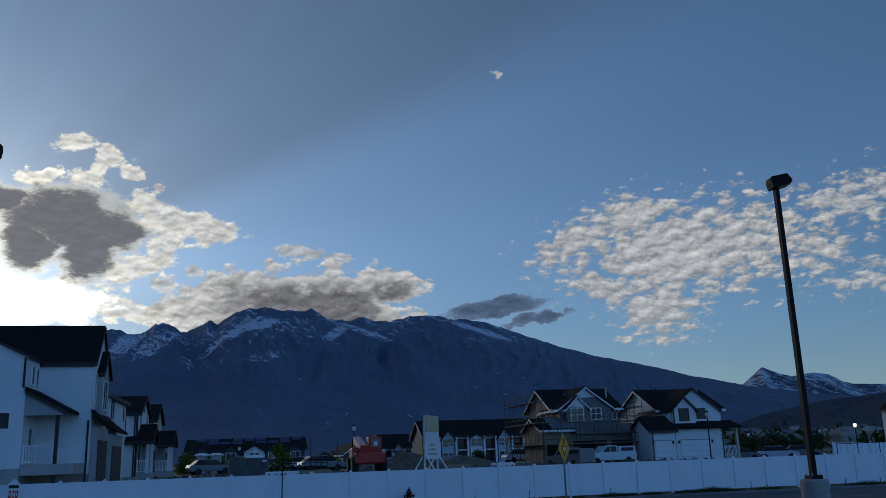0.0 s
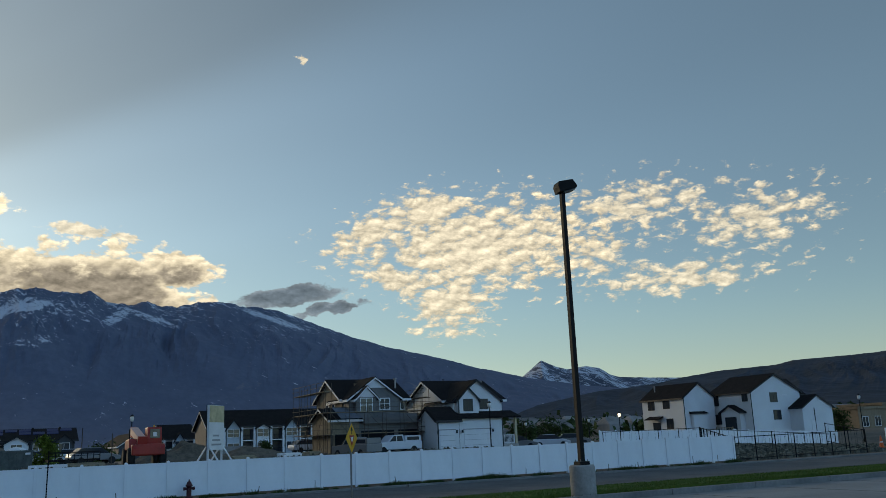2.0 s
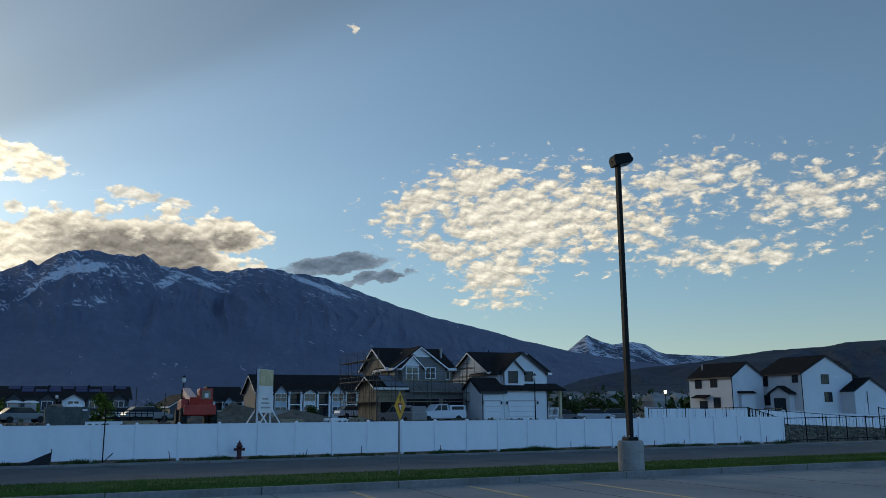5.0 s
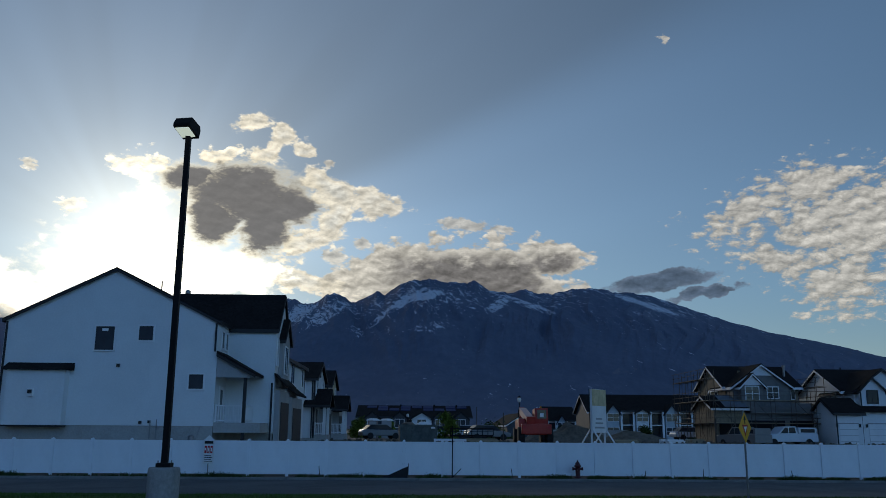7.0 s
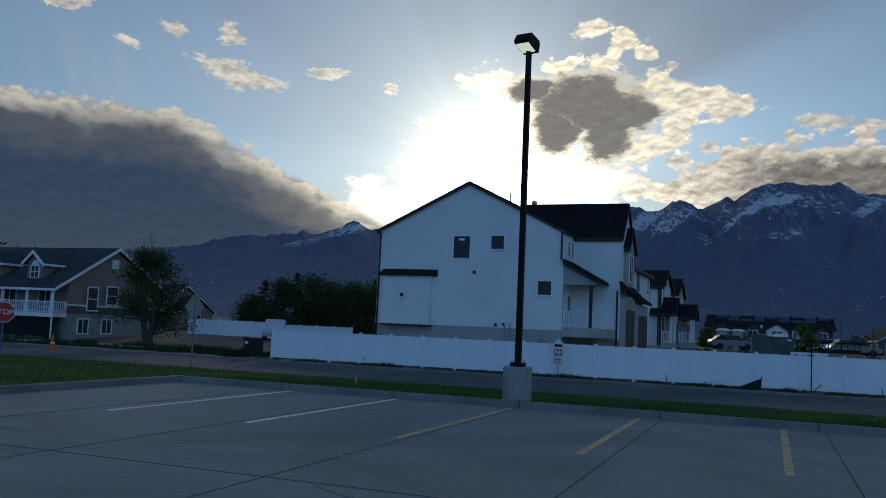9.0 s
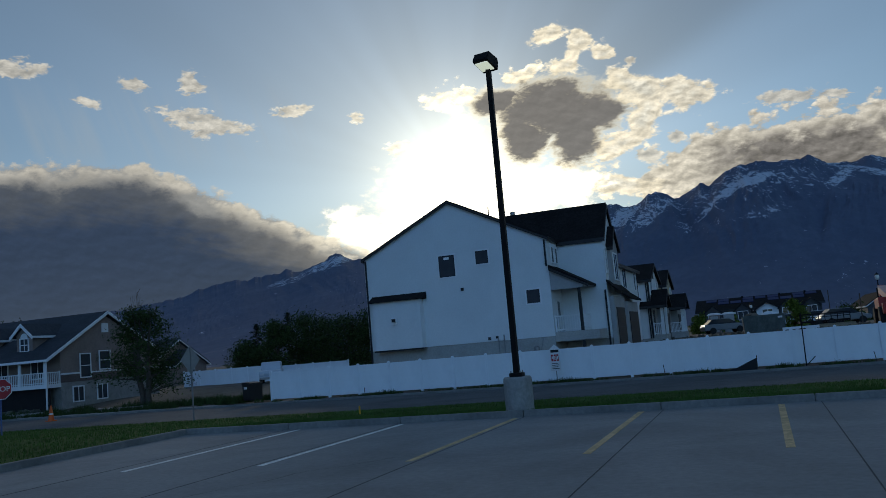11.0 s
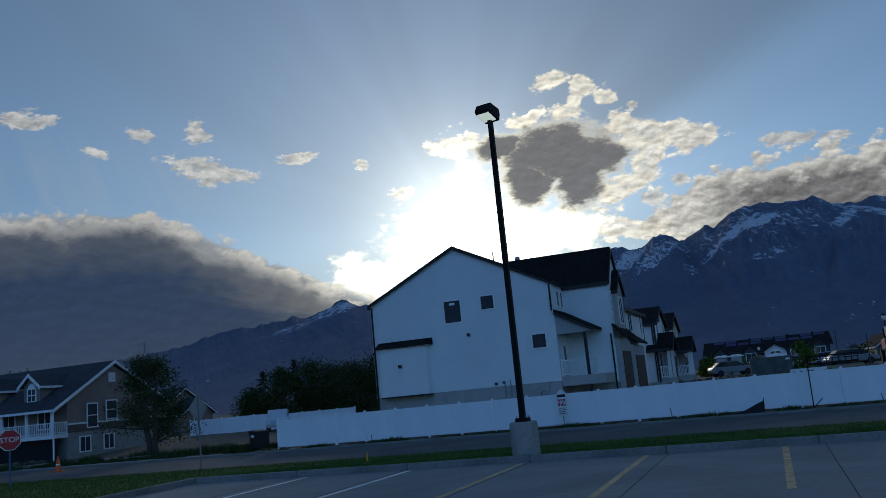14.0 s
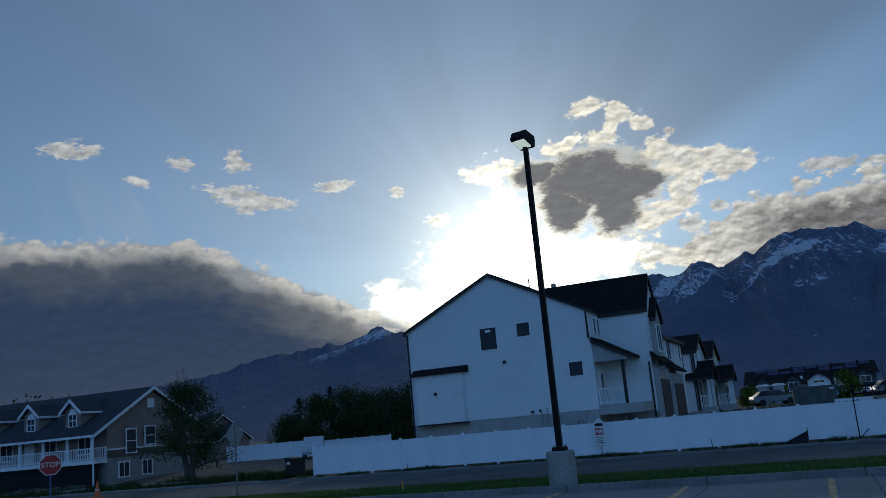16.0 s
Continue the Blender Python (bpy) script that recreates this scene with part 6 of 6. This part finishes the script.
def dumpster(x, y, z):
    steel = material("grey_green_dumpster_paint", (0.10, 0.115, 0.105), 0.6, grain=0.12, stain=0.35, stain_scale=1.5)
    s = thing("dumpster", "grey-green steel roll-off dumpster full of rubble", "dumpster", (x, y, z), 4)
    part("body", extrude([(-1.55, 0.15), (1.55, 0.15), (1.6, 1.55), (-1.6, 1.55)], 1, -0.9, 0.9), steel, s)
    for i in range(7):
        part("rib", box(-1.5 + 0.5 * i - 0.04, -1.5 + 0.5 * i + 0.04, -0.97, -0.902, 0.2, 1.5), steel, s)
    part("top_rail", box(-1.66, 1.66, -0.98, -0.9, 1.45, 1.58), steel, s)
    part("label_panel", box(1.05, 1.4, -0.985, -0.972, 1.25, 1.4), SIGN_WHITE, s)
    for sx in (-0.8, 0.5):
        bm = bmesh.new()
        bmesh.ops.create_icosphere(bm, subdivisions=2, radius=0.55)
        for v in bm.verts:
            v.co = Vector((v.co.x * 1.2, v.co.y, v.co.z * 0.6)) * (1 + 0.4 * noise.noise(v.co * 3 + Vector((sx, 0, 0))))
        o = part("rubble", bm, SIGN_WHITE if sx > 0 else DIRT, s)
        o.location = (sx, 0, 1.5)


dumpster(0.0, 74.0, 0.45)


def dirt_heap(x, y, z, wide, high, seed, label):
    bm = bmesh.new()
    n = 26
    grid = {}
    for i in range(n + 1):
        for j in range(n + 1):
            u, v = 2 * i / n - 1, 2 * j / n - 1
            d = math.hypot(u, v)
            h = max(0.0, 1 - d) ** 0.8 * high * (1 + 0.5 * noise.noise((u * 2.5 + seed, v * 2.5, 0))) + 0.12 * noise.noise((u * 9 + seed, v * 9, 3.0))
            grid[i, j] = bm.verts.new((x + u * wide, y + v * wide * 0.6, z + h - 0.1))
    for i in range(n):
        for j in range(n):
            bm.faces.new((grid[i, j], grid[i + 1, j], grid[i + 1, j + 1], grid[i, j + 1]))
    tagged(finish(bm, "dirt_mound", DIRT), label, "dirt heap")


dirt_heap(13.0, 76.0, 0.5, 4.5, 1.9, 2, "brown heap of excavated dirt and rubble")
dirt_heap(20.0, 80.0, 0.4, 5.0, 1.2, 6, "low heap of dirt beside the unfinished house")
dirt_heap(-13.5, 95.0, 0.0, 4.0, 2.4, 9, "grey heap of gravel at the end of the row")
site_wall = thing("retaining_wall", "low grey concrete wall behind the dirt heaps", "wall")
part("wall", box(11.5, 22.0, 90.0, 90.3, -0.5, 1.7), CONCRETE, site_wall)


def pickup(x, y, z, turn, paint, label, name="pickup_truck"):
    c = thing(name, label, "pickup truck", (x, y, z), turn)
    part("body", extrude([(-2.7, 0.45), (2.7, 0.45), (2.75, 0.95), (2.6, 1.12), (1.1, 1.18), (-2.7, 1.2)], 1, -0.95, 0.95), paint, c, bevel=0.06)
    cab = part("cab", extrude([(-0.75, 1.18), (1.25, 1.16), (0.55, 1.82), (-0.55, 1.86)], 1, -0.82, 0.82), paint, c, bevel=0.05)
    for sy in (-0.83, 0.81):
        part("side_pane", extrude([(-0.55, 1.24), (0.15, 1.24), (0.15, 1.74), (-0.45, 1.76)], 1, sy, sy + 0.02), GLASS, cab)
        part("side_pane", extrude([(0.22, 1.24), (1.0, 1.22), (0.5, 1.74), (0.22, 1.74)], 1, sy, sy + 0.02), GLASS, cab)
    part("canopy", box(-2.65, -0.78, -0.86, 0.86, 1.19, 1.75), paint, c, bevel=0.06)
    for sy in (-0.875, 0.86):
        part("canopy_pane", box(-2.4, -1.0, sy, sy + 0.015, 1.3, 1.62), GLASS, c)
    for wx in (-1.75, 1.75):
        for sy in (-0.85, 0.85):
            w = wheel(c, wx, sy, 0.38, 0.38, 0.24)
            w.rotation_euler = (radians(90), 0, 0)
    for sy in (-0.7, 0.7):
        part("headlight", box(2.68, 2.76, sy - 0.16, sy + 0.16, 0.78, 0.95), SIGN_WHITE, c)
    part("bumper", box(2.7, 2.85, -0.9, 0.9, 0.42, 0.62), STEEL, c)


WHITE_CAR = material("white_car_paint", (0.55, 0.60, 0.66), 0.3, grain=0.01, stain=0.08, spec=0.6)
GREY_CAR = material("grey_car_paint", (0.16, 0.17, 0.18), 0.3, grain=0.02, stain=0.08, spec=0.6)
pickup(34.0, 79.4, 0.3, 188, WHITE_CAR, "white pickup truck with canopy parked before the unfinished house")
pickup(29.9, 79.0, 0.2, 108, GREY_CAR, "grey pickup truck parked beside the scaffolding")
pickup(-40.0, 63.6, -0.2, -60, WHITE_CAR, "white vehicle parked in the driveway beyond the fence")


def car(x, y, z, turn, paint, label):
    c = thing("car", label, "car", (x, y, z), turn, group="parked cars on the site")
    part("body", extrude([(-2.2, 0.35), (2.2, 0.35), (2.25, 0.7), (1.3, 0.95), (-2.1, 0.98), (-2.25, 0.7)], 1, -0.85, 0.85), paint, c, bevel=0.08)
    g = part("cabin", extrude([(-1.9, 0.96), (1.25, 0.94), (0.5, 1.45), (-1.3, 1.47)], 1, -0.72, 0.72), GLASS, c, bevel=0.05)
    part("roof", box(-1.25, 0.45, -0.7, 0.7, 1.44, 1.5), paint, g)
    for wx in (-1.35, 1.4):
        for sy in (-0.78, 0.78):
            wheel(c, wx, sy, 0.33, 0.33, 0.2).rotation_euler = (radians(90), 0, 0)


for i, (b, r, turn, mat) in enumerate(((-2.4, 92, 20, GREY_CAR), (3.6, 98, -10, WHITE_CAR), (4.6, 86, 15, GREY_CAR), (1.6, 104, 0, WHITE_CAR), (17.6, 104, 10, WHITE_CAR), (19.3, 108, 0, GREY_CAR), (31.3, 98, -30, GREY_CAR), (33.5, 104, -35, WHITE_CAR), (34.9, 112, -30, GREY_CAR))):
    x, y = r * math.sin(radians(b)), r * math.cos(radians(b))
    car(x, y, ground_z(x, y) - 0.03, turn, mat, "pale car parked among the far houses" if mat is WHITE_CAR else "dark car parked among the far houses")

# odd site things
for x, y, mat, label in ((-5.0, 99.0, BRICK, "brown portable toilet with a white roof"), (-3.5, 100.0, SIDING_GREY, "grey portable toilet with a white roof")):
    t = thing("portable_toilet", label, "toilet", (x, y, 0.55), group="portable toilets")
    part("booth", box(-0.55, 0.55, -0.55, 0.55, 0, 2.0), mat, t, bevel=0.04)
    part("roof", lathe([(0.8, 2.0), (0.78, 2.1), (0.4, 2.25)], 4), SIGN_WHITE, t)
    part("door", box(-0.4, 0.4, -0.575, -0.552, 0.1, 1.9), SIDING_GREY, t)
trailer = thing("trailer", "dark flatbed trailer with low mesh sides", "trailer", (4.6, 76.0, 0.5), 5)
part("bed", box(-1.9, 1.9, -0.9, 0.9, 0.55, 0.7), STEEL_DARK, trailer)
for i in range(9):
    part("stake_side", box(-1.9 + 0.47 * i, -1.84 + 0.47 * i, -0.9, -0.84, 0.7, 1.25), STEEL_DARK, trailer)
part("side_rail", box(-1.9, 1.9, -0.91, -0.85, 1.2, 1.28), STEEL_DARK, trailer)
part("side_rail", box(-1.9, 1.9, -0.91, -0.85, 0.95, 1.0), STEEL_DARK, trailer)
for sx in (-0.5, 0.5):
    wheel(trailer, sx, -0.85, 0.33, 0.33, 0.2).rotation_euler = (radians(90), 0, 0)
for x, y, t in ((6.3, 92.0, 3.8), (7.4, 75.0, 2.9), (27.0, 78.0, 2.6)):
    thin_post(x, y, 0.2, t, "thin bare timber pole on the building site", BARK, 0.05)
for i, x in enumerate((2.6, 5.4, 9.8, 17.5, 22.5, 25.5)):
    b = thing("lumber_pile", "pile of pale building lumber on the site", "lumber pile", (x, 70 + 2.3 * (i % 3) + i, 0.6), 10 * i)
    for k in range(5):
        part("timber", box(-1.3, 1.3, -0.5 + 0.2 * k, -0.32 + 0.2 * k, 0, 0.12 + 0.1 * ((k + i) % 3)), PLANK if i % 2 else SIGN_WHITE, b)


# ---- street lamps of the estate ----
GLOBE = glowing("lamp_globe", (1.0, 0.85, 0.6), 1.3)
GLOBE_OFF = material("white_lamp_globe", (0.75, 0.75, 0.72), 0.4, grain=0.02)


def street_lamp(x, y, z, tall, lit):
    s = thing("street_lamp", "dark post-top street lamp with a pale globe", "street lamp", (x, y, z), group="post-top street lamps")
    part("base", lathe([(0.17, 0), (0.17, 0.3), (0.1, 0.45), (0.07, 0.5)], 12), STEEL_DARK, s)
    part("pole", tube((0, 0, 0.4), (0, 0, tall - 0.6), 0.065, 0.05, 8), STEEL_DARK, s)
    g = part("globe", lathe([(0.09, tall - 0.6), (0.17, tall - 0.5), (0.2, tall - 0.3), (0.15, tall - 0.12)], 14), GLOBE if lit else GLOBE_OFF, s, "pale globe", smooth=True)
    part("cap", lathe([(0.2, tall - 0.13), (0.16, tall - 0.04), (0.04, tall + 0.04), (0.02, tall + 0.12)], 14), STEEL_DARK, g)


for b, r, top, lit in ((6.73, 88, 2.13, False), (29.55, 86, 2.2, False), (37.97, 112, 1.15, True), (52.25, 118, 1.53, False), (-0.6, 128, 1.0, False), (36.0, 135, 0.85, False), (31.9, 125, 0.8, False), (-6.0, 130, 1.2, False)):
    x, y = r * math.sin(radians(b)), r * math.cos(radians(b))
    g0 = ground_z(x, y)
    street_lamp(x, y, g0, 1.71 + r * math.tan(radians(top)) - g0, lit)


# ---- basin beyond the fence end ----
def metal_fence(x0, y0, x1, y1, z0, z1, n, high, label):
    f = thing("metal_fence", label, "fence", group="black metal fences")
    a, b = Vector((x0, y0, z0)), Vector((x1, y1, z1))
    for i in range(n + 1):
        p = a.lerp(b, i / n)
        part("post", tube(p + Vector((0, 0, -0.2)), p + Vector((0, 0, high)), 0.035, n=6), STEEL_DARK, f)
    for h in (0.12, high - 0.06):
        part("rail", tube(a + Vector((0, 0, h)), b + Vector((0, 0, h)), 0.028, n=6), STEEL_DARK, f)
    mid = max(1, n * 3)
    for i in range(mid):
        p = a.lerp(b, (i + 0.5) / mid)
        part("picket", tube(p + Vector((0, 0, 0.12)), p + Vector((0, 0, high - 0.06)), 0.008, n=4), STEEL_DARK, f)


metal_fence(41.5, FENCE_Y, 55.0, 42.6, FENCE_Z, -0.45, 7, 1.55, "black metal fence along the street before the rock basin")
metal_fence(41.5, FENCE_Y + 0.1, 52.5, 56.5, FENCE_Z, 0.2, 8, 1.5, "black metal fence climbing beside the rock basin")
metal_fence(52.5, 56.6, 50.6, 67.6, 0.2, 0.15, 5, 1.5, "black metal fence running back to the white fence")
metal_fence(52.6, 56.5, 69.5, 57.0, 0.1, -0.9, 8, 1.5, "black metal fence at the back of the rock basin")
metal_fence(55.0, 42.6, 57.5, 48.0, -0.45, 0.1, 2, 1.55, "black metal gate at the corner of the basin")
vinyl_fence(50.5, 68.0, 0.1, 9, 1.92, 1.6, "white vinyl fence behind the rock basin", 0.0, 1.35)
vinyl_fence(67.9, 68.0, -0.31, 8, 1.92, 1.6, "white vinyl fence falling away behind the rock basin", 0.0, 2.5)
vinyl_fence(-54.0, 70.0, -0.25, 6, 1.83, 1.6, "white vinyl fence beside the brick house")
vinyl_fence(-43.2, 70.0, -0.3, 4, 1.83, 1.5, "white vinyl fence behind the driveway")
vinyl_fence(70.0, 52.0, -0.2, 6, 2.4, 1.1, "low white fence beside the far road", -30)
ROCKS = leaf_material("grey_riprap", (0.13, 0.13, 0.13))


def rocks(name, label, zone, count, seed, size, mat):
    """Broken stones on sloping ground, joined."""
    rnd = random.Random(seed)
    verts, faces = [], []
    x0, x1, y0, y1 = zone
    for _ in range(count):
        x, y = rnd.uniform(x0, x1), rnd.uniform(y0, y1)
        z, s = ground_z(x, y), size * rnd.uniform(0.5, 1.4)
        k = len(verts)
        for i in range(6):
            a = i * math.pi / 3 + rnd.uniform(-0.3, 0.3)
            verts.append((x + s * math.cos(a) * rnd.uniform(0.7, 1.1), y + s * math.sin(a) * rnd.uniform(0.7, 1.1), z - 0.05))
        for i in range(6):
            bx, by, _ = verts[k + i]
            verts.append((x + (bx - x) * 0.55, y + (by - y) * 0.55, z + s * rnd.uniform(0.5, 0.95)))
        faces.append([k + 6 + i for i in range(6)])
        faces += [(k + i, k + (i + 1) % 6, k + 6 + (i + 1) % 6, k + 6 + i) for i in range(6)]
    me = bpy.data.meshes.new(name)
    me.from_pydata(verts, [], faces)
    me.materials.append(mat)
    return tagged(new(name, me), label, "rocks", kind="stuff")


rocks("riprap", "grey broken rocks lining the basin", (43.0, 70, 43.6, 61), 5200, 5, 0.24, ROCKS)
rocks("garden_rocks", "pale rocks piled below the porch of the brick house", (-54, -47.3, 44.6, 46.0), 130, 8, 0.26, ROCKS)
rocks("site_rubble", "scattered stones and clods on the building land", (-20, 40, 46, 80), 900, 12, 0.16, DIRT)


# ---- small things near the brick house ----
def cone(x, y, z, tall, label):
    orange = material("orange_cone", (0.75, 0.12, 0.02), 0.5, grain=0.05, stain=0.1)
    c = thing("traffic_cone", label, "traffic cone", (x, y, z))
    part("foot", box(-0.22, 0.22, -0.22, 0.22, 0, 0.05), orange, c)
    part("body", lathe([(0.17, 0.05), (0.04, tall)], 16), orange, c)
    part("band", lathe([(0.122, tall * 0.42), (0.088, tall * 0.63)], 16), SIGN_WHITE, c, "white band")


cone(-38.6, 37.9, STREET_Z, 0.88, "orange traffic cone standing in the street")
cone(60.5, 45.5, -0.4, 0.9, "orange traffic barrel cone near the gate")


def bin_box(x, y, z, label):
    s = thing("bin", label, "bin", (x, y, z), -30)
    part("body", extrude([(-0.42, 0.08), (0.42, 0.08), (0.5, 1.0), (-0.5, 1.0)], 1, -0.4, 0.4), SIGN_BLACK, s, bevel=0.03)
    part("lid", extrude([(-0.52, 1.0), (0.52, 1.0), (0.5, 1.06), (-0.48, 1.12)], 1, -0.43, 0.43), SIGN_BLACK, s)
    part("label_panel", box(-0.16, 0.18, -0.46, -0.432, 0.72, 0.86), SIGN_WHITE, s)


bin_box(-28.0, 42.3, -0.5, "black wheeled refuse bin at the end of the fence")
slab_end = strip("driveway", "pale concrete driveway apron across the street", -46, -30, STREET_Y1 + 0.05, STREET_Y1 + 1.6, -0.8, STREET_Z + 0.06, CONCRETE, "pavement")
strip("footpath", "pale footpath before the brick house", -70, -36, 44.0, 45.2, -0.8, -0.42, CONCRETE, "pavement")
marker = thing("marker_post", "small yellow utility marker in the lawn", "marker", (-12.4, 24.6, -0.3))
part("shaft", tube((0, 0, 0), (0, 0, 0.35), 0.03, n=6), SIGN_YELLOW, marker)


# ---- town at the foot of the hills ----
def town(count, seed):
    """Small far roofs and trees, a few metres each, joined."""
    rnd = random.Random(seed)
    sets = {"roof": ([], []), "tree": ([], [])}
    for _ in range(count):
        b, r = rnd.uniform(20, 60), rnd.uniform(260, 900)
        kind = "roof" if rnd.random() < 0.35 else "tree"
        V, F = sets[kind]
        x, y = r * math.sin(radians(b)), r * math.cos(radians(b))
        z = -1.5 + 0.016 * (r - 260)
        k = len(V)
        if kind == "roof":
            w, h = rnd.uniform(4, 9), rnd.uniform(3, 6)
            V += [(x - w, y, z - 3), (x + w, y, z - 3), (x + w, y, z + h), (x - w, y, z + h), (x - w * 0.6, y + 5, z + h + 2.5), (x + w * 0.6, y + 5, z + h + 2.5), (x - w, y + 10, z + h), (x + w, y + 10, z + h), (x - w, y + 10, z - 3), (x + w, y + 10, z - 3)]
            F += [[k + i for i in f] for f in ((0, 1, 2, 3), (3, 2, 5, 4), (4, 5, 7, 6), (1, 9, 7, 2), (0, 3, 6, 8), (3, 4, 6), (2, 7, 5))]
        else:
            for _ in range(24):
                c = Vector((x + rnd.gauss(0, 3.5), y + rnd.gauss(0, 3.5), z + abs(rnd.gauss(2.5, 2.2))))
                u, v = (Vector((rnd.gauss(0, 1), rnd.gauss(0, 1), rnd.gauss(0, 1))).normalized() * rnd.uniform(0.8, 1.8) for _ in range(2))
                k = len(V)
                V += [c - u, c + v, c + u, c - v]
                F.append((k, k + 1, k + 2, k + 3))
    for kind, (V, F) in sets.items():
        me = bpy.data.meshes.new("town")
        me.from_pydata([tuple(v) for v in V], [], F)
        me.materials.append(FAR_WALL if kind == "roof" else LEAF)
        tagged(new("far_houses" if kind == "roof" else "far_trees", me), "small pale houses scattered far off below the hills" if kind == "roof" else "dark trees of the town far below the hills", "houses" if kind == "roof" else "trees", kind="stuff")


FAR_WALL = material("far_house_wall", (0.22, 0.21, 0.20), 0.9, grain=0.5, scale=0.08)
town(520, 3)
